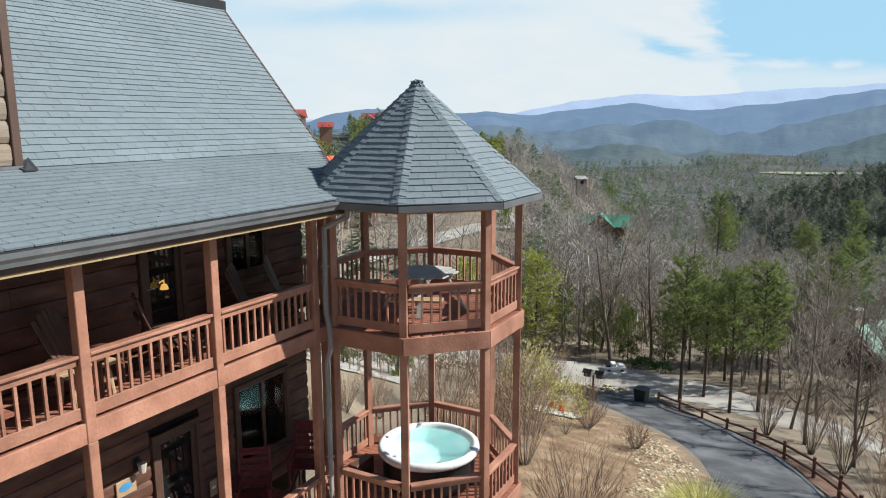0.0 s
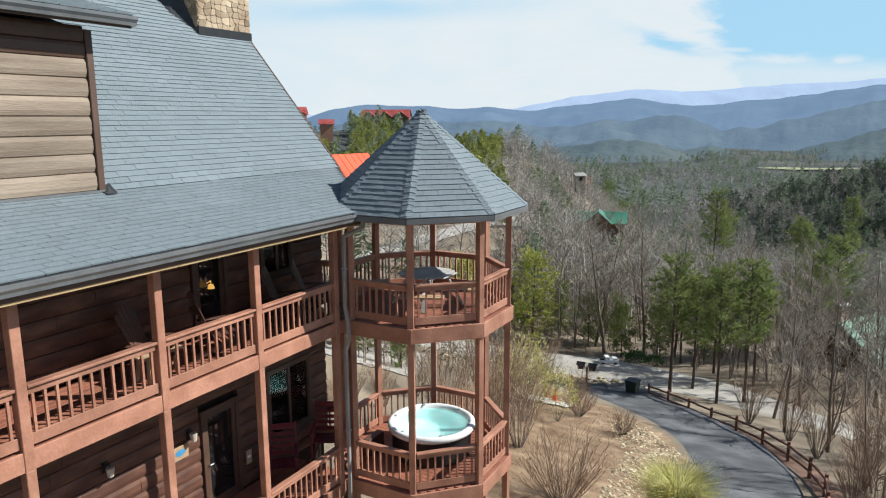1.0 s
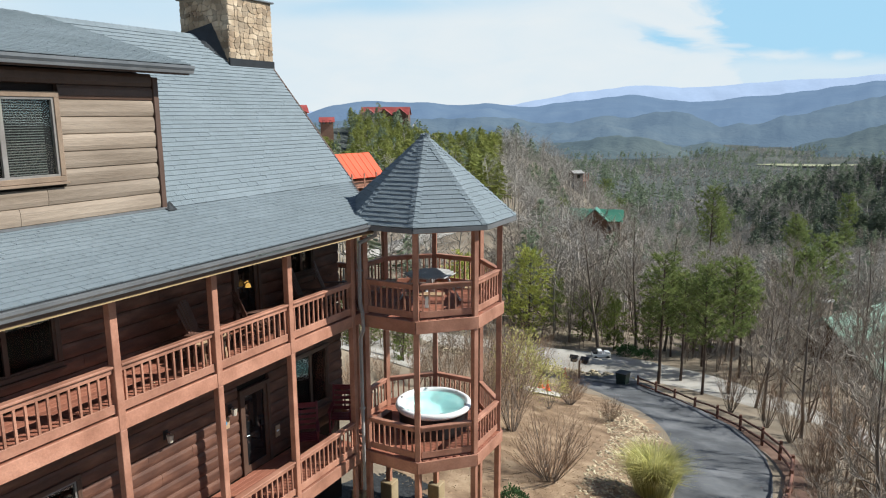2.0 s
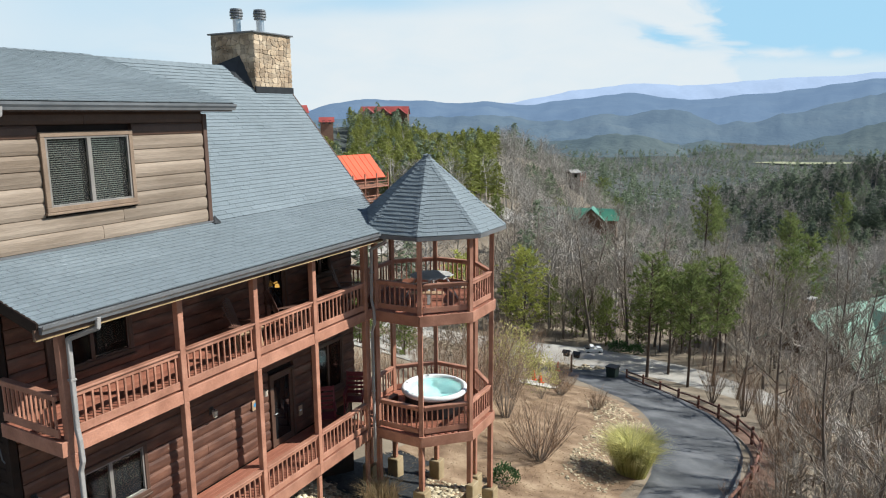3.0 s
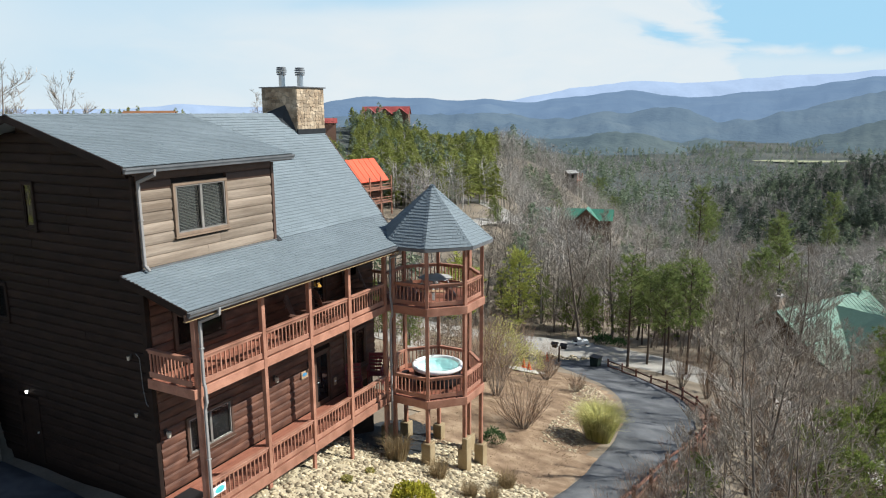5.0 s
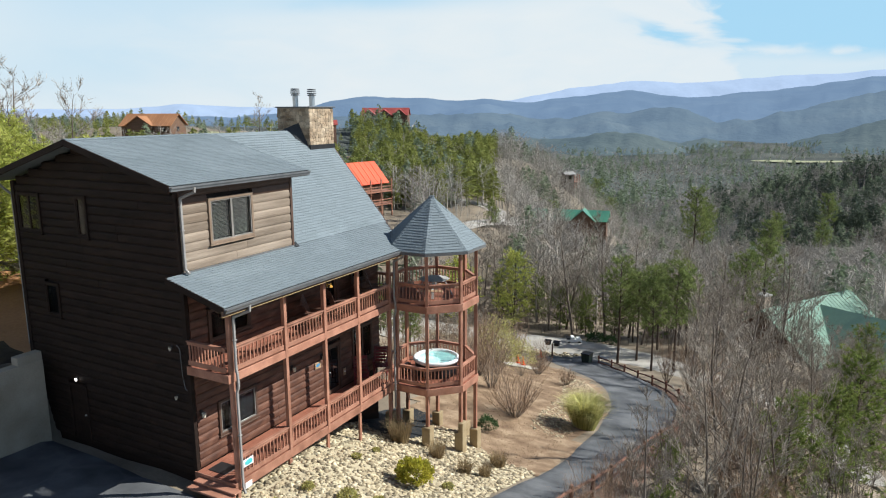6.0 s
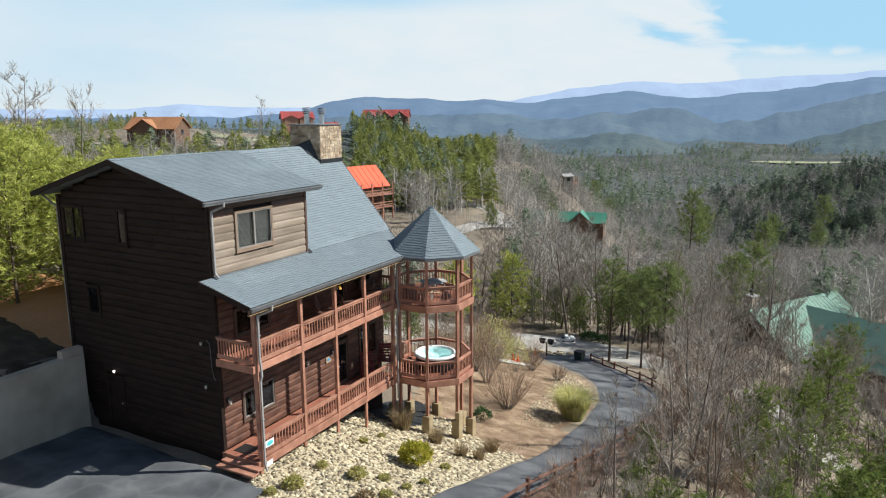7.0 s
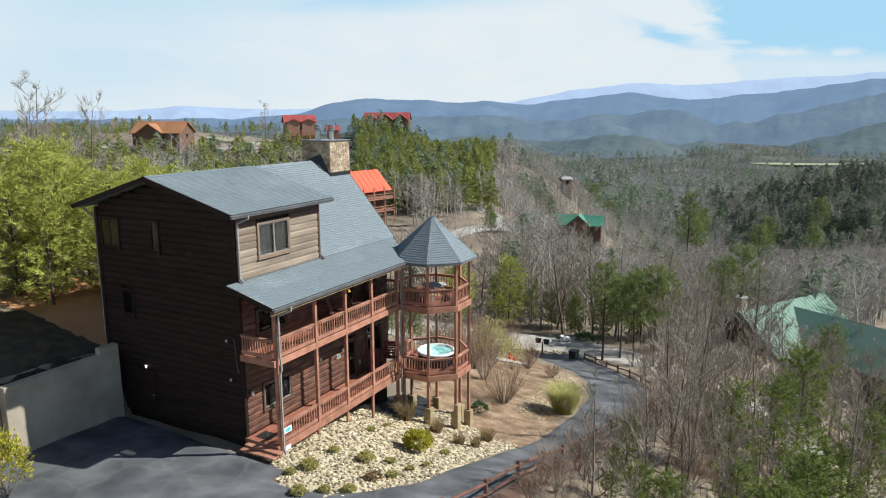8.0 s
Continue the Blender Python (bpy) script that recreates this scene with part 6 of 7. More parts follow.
def patch(name, poly, material, lift, label, cat, step=0.6):
    """A covering that lies on the land inside an outline."""
    xs, ys = [p[0] for p in poly], [p[1] for p in poly]
    nx, ny = int((max(xs) - min(xs)) / step) + 2, int((max(ys) - min(ys)) / step) + 2
    vs, fs, idx = [], [], {}
    for j in range(ny):
        for i in range(nx):
            x, y = min(xs) + i * step, min(ys) + j * step
            if in_poly(x + step / 2, y + step / 2, poly):
                q = []
                for a, b in ((i, j), (i + 1, j), (i + 1, j + 1), (i, j + 1)):
                    if (a, b) not in idx:
                        idx[a, b] = len(vs)
                        px, py = min(xs) + a * step, min(ys) + b * step
                        px, py = px + 0.25 * noise.noise(Vector((px * 3, py * 3, 1))), py + 0.25 * noise.noise(Vector((px * 3, py * 3, 7)))
                        vs.append((px, py, ground(px, py) + lift))
                    q.append(idx[a, b])
                fs.append(tuple(q))
    tagged(new(name, mesh_np(name, vs, fs, material, True)), label, cat, kind="structure")


patch("sandy_bank", BED, M["sand"], 0.025, "pale sandy soil under the river rocks", "bank", 0.4)
patch("mulch_bank", [(-8, 12.5), (-4.6, 12.0), (-1.6, 10.6), (-1.6, 16), (-2.2, 24), (-4.2, 31), (-9, 37), (-14, 40), (-17, 34), (-14, 24), (-10, 15)], M["mulch"], 0.03, "orange-brown pine straw bank", "bank")
# leafy terrace soil, its colour taken darker for the pines' shade
M["shadesoil"] = mat("shade_darkened_leafy_soil", [(0.035, 0.024, 0.015), (0.055, 0.038, 0.024), (0.085, 0.058, 0.036)], 1.6, 7, 0.95, 0.5, dist=0.04)
M["clay"] = mat("orange_clay", [(0.36, 0.17, 0.075), (0.46, 0.24, 0.12)], 0.4, 8, 0.95, 0.5, dist=0.05)
patch("clay_bank", [(-26, 0), (-17.6, 0.3), (-17.6, 9), (-20, 12), (-26, 9)], M["clay"], 0.03, "bare orange clay bank behind the house", "bank")
patch("soil_terrace", [(-24, -16), (-16.7, -16), (-16.7, 0.1), (-24, 0.1)], M["shadesoil"], 0.05, "leafy soil behind the retaining wall, coloured darker for pine shade", "bank", 0.3)


patch("drain_bed", DRAIN, M["slate"], 0.05, "dark slate grit under the porch end", "grit", 0.3)
patch("gravel_yard", [(-18.4, 21.8), (-17.3, 25.0), (-17.4, 29), (-19.5, 33), (-24, 41), (-29, 40), (-27, 34), (-22, 26)], M["gravel"], 0.05, "pale gravel yard behind the gazebo", "yard")
patch("sand_slab", [(-13.4, 32.6), (-10.0, 32.4), (-9.6, 33.6), (-12.8, 34.4)], mat("pale_sand_heap", [(0.46, 0.42, 0.36), (0.58, 0.54, 0.47)], 2, 20, 0.95, 0.5), 0.12, "pale sand spread beside the traffic cones", "sand", 0.3)
lit = Sheaf()
while len(lit.f) < 22000:
    x, y = rnd(-16, -2), rnd(11, 40)
    if in_poly(x, y, [(-8, 12.5), (-4.6, 12.0), (-2.2, 10.8), (-2.2, 16), (-2.6, 24), (-4.6, 30), (-9, 36), (-14, 39), (-16, 34), (-14, 24), (-10, 15)]):
        o = Vector((x, y, ground(x, y) + rnd(0.03, 0.06)))
        lit.blade(o, o + Vector((rnd(-1, 1), rnd(-1, 1), rnd(0, 0.5))).normalized() * rnd(0.05, 0.12), 0.010)
tagged(new("fallen_leaves", tri_mesh("fallen_leaves", [tuple(v) for v in lit.v], lit.f, mat("dry_fallen_leaves", [(0.17, 0.105, 0.06), (0.29, 0.20, 0.12), (0.43, 0.32, 0.20)], 3, 20, 0.9, 0, vary=0.35, island=True))), "dry brown leaves strewn over the pine straw bank", "leaves", kind="stuff")


def tuft(blades, h, w, spread, droop, material, name, label, cat, group):
    """A clump of grass blades."""
    s = Sheaf()
    for _ in range(blades):
        a, r = rnd(0, math.tau), spread * random.random() ** 0.5
        p = Vector((math.cos(a) * r * 0.6, math.sin(a) * r * 0.6, -0.12))
        lean = Vector((math.cos(a), math.sin(a), 0)) * r * rnd(0.6, 1.3)
        hh = h * rnd(0.6, 1.05)
        m = p + lean * 0.5 + Vector((0, 0, hh * 0.75))
        q = p + lean * (1.0 + droop) + Vector((rnd(-0.1, 0.1), rnd(-0.1, 0.1), hh * (1 - 0.3 * droop)))
        b = len(s.v)
        x = Vector((rnd(-1, 1), rnd(-1, 1), 0)).normalized() * w
        s.v += [p - x, p + x, m + x * 0.8, m - x * 0.8, q]
        s.f += [(b, b + 1, b + 2), (b, b + 2, b + 3), (b + 3, b + 2, b + 4)]
    return tagged(new(name, tri_mesh(name, [tuple(v) for v in s.v], s.f, material)), label, cat, group)


def shrub(n, r, h, leaf, material, name, label, cat, group):
    """A rounded leafy shrub: stems and many small leaves."""
    ob = tagged(new(name), label, cat, group)
    wood, lv = Sheaf(), Sheaf()
    for i in range(16):
        a = rnd(0, math.tau)
        wood.limb(bent(Vector((0, 0, -0.05)), Vector((math.cos(a) * rnd(0.2, 1), math.sin(a) * rnd(0.2, 1), 1)), h * 0.8, 3, 0.05, 0.15), 0.012, 0.004, 3)
    for _ in range(n):
        a, t = rnd(0, math.tau), math.acos(rnd(-0.25, 1))
        k = rnd(0.62, 1.0) * (1 + 0.32 * noise.noise(Vector((a * 1.6, t * 3, r * 9))))
        p = Vector((math.sin(t) * math.cos(a) * r * k, math.sin(t) * math.sin(a) * r * k, h * 0.42 + math.cos(t) * h * 0.56 * k))
        d = Vector((math.sin(t) * math.cos(a), math.sin(t) * math.sin(a), math.cos(t) + 0.4)) + Vector((rnd(-0.8, 0.8), rnd(-0.8, 0.8), rnd(-0.5, 0.8)))
        lv.blade(p, p + d.normalized() * leaf * rnd(0.7, 1.4), leaf * 0.3)
    hang(new("stem", tri_mesh("stem", [tuple(v) for v in wood.v], wood.f, M["bark"])), ob)
    hang(new("foliage", tri_mesh("foliage", [tuple(v) for v in lv.v], lv.f, material)), ob)
    return ob


def settle(src, spots):
    """Set src at the first spot (x, y, size) and copies at the others."""
    for i, (x, y, s) in enumerate(spots):
        m = Matrix.LocRotScale((x, y, ground(x, y)), Euler((0, 0, rnd(0, 6.28))), None)
        ob = src if i == 0 else copy_thing(src, m)
        ob.matrix_basis = m @ Matrix.Diagonal((s, s, s * rnd(0.9, 1.1), 1))


M["gold"] = leaf_mat("yellow_green_shrub_leaves", [(0.24, 0.24, 0.035), (0.45, 0.42, 0.06), (0.64, 0.57, 0.11)], 2.5)
M["sage"] = leaf_mat("dull_green_shrub_leaves", [(0.36, 0.34, 0.12), (0.48, 0.445, 0.18), (0.58, 0.52, 0.25)], 2.5, through=0.6)
M["deepgreen"] = leaf_mat("deep_green_shrub_leaves", [(0.045, 0.09, 0.035), (0.08, 0.14, 0.055)], 2.5)
M["straw"] = leaf_mat("tan_dry_grass", [(0.22, 0.16, 0.085), (0.32, 0.24, 0.14), (0.42, 0.33, 0.2)], 2.5)
M["palegrass"] = leaf_mat("pale_yellow_green_grass", [(0.48, 0.47, 0.17), (0.62, 0.59, 0.26), (0.72, 0.68, 0.38)], 1.5)
settle(shrub(3600, 0.62, 0.98, 0.10, M["gold"], "golden_shrub", "rounded yellow-green shrub on the rock bed", "shrub", ""), [(-3.85, 4.95, 0.95)])
settle(shrub(520, 0.40, 0.44, 0.14, M["sage"], "low_shrub", "low dull-green shrub on the rock bed", "shrub", "low shrubs in the rock bed"),
       [(-6.0, 0.15, 0.85), (-6.25, -0.7, 0.5), (-6.15, 1.95, 0.5), (-4.7, 2.15, 0.8), (-3.9, 2.7, 0.5), (-3.1, 1.6, 0.55), (-2.9, 2.65, 0.42), (-2.6, 3.4, 0.4), (-2.95, 5.7, 0.5), (-4.85, -1.85, 0.7), (-4.2, -1.2, 0.55), (-3.5, -0.7, 0.6), (-6.4, 5.0, 0.45), (-6.45, 6.4, 0.4)])
settle(shrub(620, 0.45, 0.5, 0.12, M["straw"], "dried_shrub", "low dried tan shrub on the rock bed", "shrub", ""), [(-3.42, 0.8, 0.7)])
settle(tuft(520, 1.3, 0.007, 0.5, 0.35, M["straw"], "dry_grass_clump", "tan dry ornamental grass clump on the rock bed", "grass", "dry grass clumps"),
       [(-6.85, 8.75, 1.0), (-5.1, 8.8, 0.72), (-3.5, 8.15, 0.6), (-2.75, 8.4, 0.52), (-3.2, 10.7, 0.7)])
settle(tuft(3800, 2.05, 0.011, 0.85, 0.40, M["palegrass"], "ornamental_grass", "large pale yellow-green ornamental grass beside the driveway", "grass", ""), [(-2.3, 20.3, 1.0)])
settle(shrub(800, 0.5, 0.75, 0.09, M["deepgreen"], "evergreen_shrub", "small deep-green evergreen shrub beside the pier", "shrub", "evergreen shrubs"), [(-5.6, 14.9, 1.0), (-11.6, 55.6, 1.9), (-10.2, 56.2, 1.5)])
# leafless bushes
random.seed(14)


def vase_bush(stems, h, reach, twigs):
    """A leafless shrub: many stems fanning out of one foot, with fine twigs."""
    wood, tw = Sheaf(), Sheaf()
    for i in range(stems):
        a = i * 2.4 + rnd(-0.4, 0.4)
        lean = reach * (0.12 + 0.88 * ((i + 0.5) / stems) ** 0.7)
        foot = Vector((math.cos(a) * 0.1, math.sin(a) * 0.1, -0.08))
        st = bent(foot, Vector((math.cos(a) * lean, math.sin(a) * lean, 1)), h * rnd(0.7, 1.1) / math.sqrt(1 + 0.5 * lean * lean), 5, 0.07, 0.08)
        wood.limb(st, 0.016, 0.004, 3)
        for _ in range(twigs):
            at = rnd(1.2, 4.95)
            o = st[int(at)].lerp(st[int(at) + 1], at % 1)
            d = (st[int(at) + 1] - st[int(at)]).normalized() + Vector((rnd(-0.7, 0.7), rnd(-0.7, 0.7), rnd(-0.1, 0.6)))
            tip = o + d.normalized() * h * rnd(0.12, 0.30)
            tw.sliver(o, tip, 0.0065)
            for _ in range(3):
                o2 = o.lerp(tip, rnd(0.3, 0.95))
                tw.sliver(o2, o2 + (d + Vector((rnd(-0.9, 0.9), rnd(-0.9, 0.9), rnd(-0.3, 0.8)))).normalized() * h * rnd(0.05, 0.13), 0.0045)
    return wood, tw


M["redtwig"] = mat("russet_twigs", [(0.25, 0.165, 0.108), (0.34, 0.232, 0.158), (0.43, 0.305, 0.215)], 0.8, 8, 0.95, 0, vary=0.2)


def bush_thing(pair, label, group):
    ob = tagged(new("bare_bush"), label, "bush", group)
    for nm, sh, mt in (("stem", pair[0], M["bark"]), ("twig_spray", pair[1], M["redtwig"])):
        hang(new(nm, tri_mesh(nm, [tuple(v) for v in sh.v], sh.f, mt)), ob)
    return ob


settle(bush_thing(vase_bush(46, 2.5, 1.2, 15), "leafless russet-brown bush fanning out over the pine straw bank", "fan-shaped bushes"),
       [(-5.65, 18.5, 1.2), (-9.0, 31.2, 0.7), (-6.3, 29.4, 0.5), (-12.8, 29.0, 0.9)])
settle(bush_thing(vase_bush(34, 4.2, 0.55, 16), "tall leafless tan-brown twiggy bush on the pine straw bank", "tall bushes"),
       [(-8.7, 22.2, 1.0), (-9.6, 19.6, 0.9), (-10.6, 24.4, 1.0), (-12.2, 31.5, 0.9), (-14.6, 34.4, 0.8), (-13.6, 38.6, 0.7), (-11.6, 21.5, 0.9), (-10.2, 34.6, 0.6), (-16.2, 20.6, 0.45), (-16.7, 22.2, 0.5), (-15.8, 19.2, 0.4), (-16.6, 24.2, 0.5), (-16.0, 26.6, 0.5), (-15.4, 22.8, 0.4),
        (3.3, 21.5, 0.7), (3.0, 26.3, 0.7), (1.9, 34.2, 0.8), (-1.6, 40.8, 0.8), (2.7, 17.5, 0.6), (4.3, 0.0, 0.7), (2.6, 4.6, 0.55), (6.3, 12.9, 0.9), (8.4, 12.4, 0.9), (5.8, 17.0, 0.9), (7.4, 23.6, 1.0), (5.0, 27.0, 0.9), (3.6, 30.0, 0.8), (0.6, 37.6, 0.8), (4.2, 34.6, 0.9), (5.4, 22.6, 0.9), (1.95, 5.0, 0.42), (2.1, 9.0, 0.5), (1.85, 12.4, 0.45), (2.3, 2.6, 0.45), (2.5, 14.6, 0.5)])
# yellow budding shrub behind the gazebo
settle(shrub(1100, 1.3, 3.6, 0.12, M["sage"], "budding_bush", "tall yellow-green budding bush beyond the gazebo", "bush", "budding bushes"), [(-10.1, 26.3, 1.15), (-9.2, 28.4, 0.8), (-11.4, 30.2, 0.9)])
# young shrub at the edge of the parking pad
settle(shrub(1500, 0.9, 2.4, 0.13, M["gold"], "parking_shrub", "yellow-green shrub at the edge of the parking pad", "shrub", ""), [(-13.9, -6.9, 0.95)])

# ---- split rail fence along the driveway ----
M["fencewood"] = mat("red_brown_fence_wood", [(0.115, 0.050, 0.035), (0.165, 0.074, 0.051), (0.22, 0.104, 0.074)], 2, 18, 0.8, 0.4, vary=0.2)
FENCE = [(0.55, -1.0), (1.0, 2.2), (1.18, 7), (1.25, 12), (1.55, 17), (2.1, 22), (2.2, 27), (1.2, 31), (-1.0, 35.2), (-3.8, 39.2), (-6.6, 42.9), (-8.6, 45.2)]
fl = smooth_line([(*p, 0) for p in FENCE], 0.5, 6)
fence = thing("split_rail_fence", (1, 12, ground(1, 12)), "red-brown split rail fence along the driveway edge", "fence")
posts, acc, last = [fl[0]], 0.0, fl[0]
for p in fl[1:]:
    acc += math.hypot(p[0] - last[0], p[1] - last[1])
    last = p
    if acc > 2.35:
        posts.append(p)
        acc = 0.0
for i, (x, y, _) in enumerate(posts):
    g = ground(x, y)
    bm = bmesh.new()
    tube(bm, [(x, y, g - 0.3), (x + rnd(-0.02, 0.02), y, g + 1.0)], 0.085, 7, 0.075)
    part("fence_post", bm, M["fencewood"], fence)
    if i:
        a = posts[i - 1]
        for hgt in (0.35, 0.8):
            bm = bmesh.new()
            tube(bm, [(a[0], a[1], ground(a[0], a[1]) + hgt + rnd(-0.03, 0.03)), ((a[0] + x) / 2 + rnd(-0.03, 0.03), (a[1] + y) / 2, (ground(a[0], a[1]) + g) / 2 + hgt + rnd(-0.02, 0.02)), (x, y, g + hgt + rnd(-0.03, 0.03))], 0.062, 6)
            part("fence_rail", bm, M["fencewood"], fence)

M["verge"] = mat("red_brown_bark_mulch", [(0.095, 0.052, 0.036), (0.15, 0.086, 0.060), (0.21, 0.128, 0.092)], 1.5, 16, 0.95, 0.6, dist=0.03)
strip("verge", [(x + 0.35, y, 0.95) for x, y in FENCE], M["verge"], 0.045, "red-brown bark mulch strip under the fence", "verge", cross=4, step=0.8)

# ---- things by the road bend ----
M["orange"] = mat("orange_red_plastic", [(0.75, 0.08, 0.02), (0.85, 0.11, 0.03)], 3, 20, 0.5, 0)
M["greenplastic"] = mat("dark_green_plastic", [(0.018, 0.035, 0.028), (0.03, 0.05, 0.04)], 3, 20, 0.5, 0)


def cone_thing(x, y):
    g = ground(x, y) + 0.06
    ob = thing("traffic_cone", (x, y, g), "orange-red traffic cone standing by the driveway bend", "cone", "traffic cones")
    bm = bmesh.new()
    box(bm, (x - 0.2, y - 0.2, g), (x + 0.2, y + 0.2, g + 0.05), 0.01)
    part("base", bm, M["orange"], ob)
    bm = bmesh.new()
    bmesh.ops.create_cone(bm, cap_ends=True, segments=16, radius1=0.15, radius2=0.03, depth=0.7, matrix=Matrix.Translation((x, y, g + 0.4)))
    part("body", bm, M["orange"], ob)


for x, y in ((-12.1, 34.9), (-11.2, 33.7), (-13.5, 44.0)):
    cone_thing(x, y)
bin_ob = thing("waste_bin", (-9.4, 44.9, ground(-9.4, 44.9)), "dark green wheeled waste bin at the road bend", "bin")
g = ground(-9.4, 44.9)
bm = bmesh.new()
bmesh.ops.create_cone(bm, cap_ends=True, segments=4, radius1=0.46, radius2=0.56, depth=0.95, matrix=Matrix.Translation((-9.4, 44.9, g + 0.52)) @ Matrix.Rotation(0.6, 4, "Z"))
part("body", bm, M["greenplastic"], bin_ob)
bm = bmesh.new()
bmesh.ops.create_cube(bm, size=1, matrix=Matrix.Translation((-9.4, 44.9, g + 1.03)) @ Matrix.Rotation(0.6 + math.pi / 4, 4, "Z") @ Matrix.Diagonal((0.86, 0.86, 0.08, 1)))
part("lid", bm, M["black"], bin_ob)
mail = thing("post_lantern", (-12.6, 44.6, ground(-12.6, 44.6)), "dark post with two small roofed boxes", "post")
g = ground(-12.6, 44.6)
bm = bmesh.new()
box(bm, (-12.66, 44.54, g), (-12.54, 44.66, g + 1.5), 0.01)
part("post", bm, M["brownpaint"], mail)
for dx in (-0.42, 0.42):
    bm = bmesh.new()
    box(bm, (-12.6 + dx - 0.22, 44.4, g + 1.35), (-12.6 + dx + 0.22, 44.8, g + 1.65), 0.02)
    slab(bm, [(-12.6 + dx - 0.3, 44.3, g + 1.66), (-12.6 + dx + 0.3, 44.3, g + 1.66), (-12.6 + dx + 0.3, 44.6, g + 1.85), (-12.6 + dx - 0.3, 44.6, g + 1.85)], 0.03)
    slab(bm, [(-12.6 + dx - 0.3, 44.6, g + 1.85), (-12.6 + dx + 0.3, 44.6, g + 1.85), (-12.6 + dx + 0.3, 44.9, g + 1.66), (-12.6 + dx - 0.3, 44.9, g + 1.66)], 0.03)
    part("box", bm, M["black"], mail)
cart = thing("golf_cart", (-13.6, 54.2, ground(-13.6, 54.2)), "small white golf cart parked on the gravel road", "cart")
cm = Matrix.Translation((-13.6, 54.2, ground(-13.6, 54.2) + 0.08)) @ Matrix.Rotation(0.5, 4, "Z") @ Matrix.Scale(0.66, 4)


def cbox(name, lo, hi, material):
    bm = bmesh.new()
    box(bm, lo, hi, 0.04)
    bmesh.ops.transform(bm, matrix=cm, verts=bm.verts)
    part(name, bm, material, cart)


cbox("body", (-1.2, -0.6, 0.3), (1.2, 0.6, 0.75), M["white"])
cbox("hood", (0.45, -0.55, 0.752), (1.1, 0.55, 0.95), M["white"])
cbox("seat", (-0.5, -0.55, 0.752), (0.1, 0.55, 1.15), M["white"])
cbox("cargo_box", (-1.15, -0.56, 0.752), (-0.6, 0.56, 1.0), M["black"])
for sx in (-0.8, 0.8):
    for sy in (-0.6, 0.6):
        bm = bmesh.new()
        bmesh.ops.create_cone(bm, cap_ends=True, segments=16, radius1=0.24, radius2=0.24, depth=0.2, matrix=cm @ Matrix.Translation((sx, sy, 0.24)) @ Matrix.Rotation(math.pi / 2, 4, "X"))
        part("wheel", bm, M["black"], cart)

# ---- houses farther off ----
M["orangeroof"] = mat("orange_red_metal_roof", [(0.70, 0.085, 0.030), (0.78, 0.11, 0.042)], 0.3, 6, 0.45, 0)
M["redroof"] = mat("faded_red_metal_roof", [(0.30, 0.06, 0.052), (0.40, 0.09, 0.078)], 0.3, 6, 0.5, 0)
M["greenroof"] = mat("green_metal_roof", [(0.05, 0.18, 0.12), (0.075, 0.24, 0.16)], 0.3, 6, 0.45, 0)
M["paleroof"] = mat("pale_green_metal_roof", [(0.17, 0.275, 0.215), (0.215, 0.325, 0.26)], 0.25, 6, 0.75, 0, spec=0.15)
M["rustroof"] = mat("rust_brown_shingle_roof", [(0.27, 0.12, 0.055), (0.36, 0.17, 0.08)], 0.3, 6, 0.8, 0)
M["cabinwall"] = mat("brown_cabin_logs", [(0.10, 0.055, 0.035), (0.16, 0.09, 0.055)], 0.8, 6, 0.8, 0.3, stretch=(1, 1, 6))
M["pinkwall"] = mat("salmon_cabin_siding", [(0.26, 0.14, 0.10), (0.33, 0.19, 0.135)], 0.8, 6, 0.8, 0.3, stretch=(1, 1, 6))
M["brickred"] = mat("red_brick", [(0.30, 0.20, 0.15), (0.42, 0.31, 0.24), (0.50, 0.40, 0.32)], 4, 20, 0.9, 0.4)


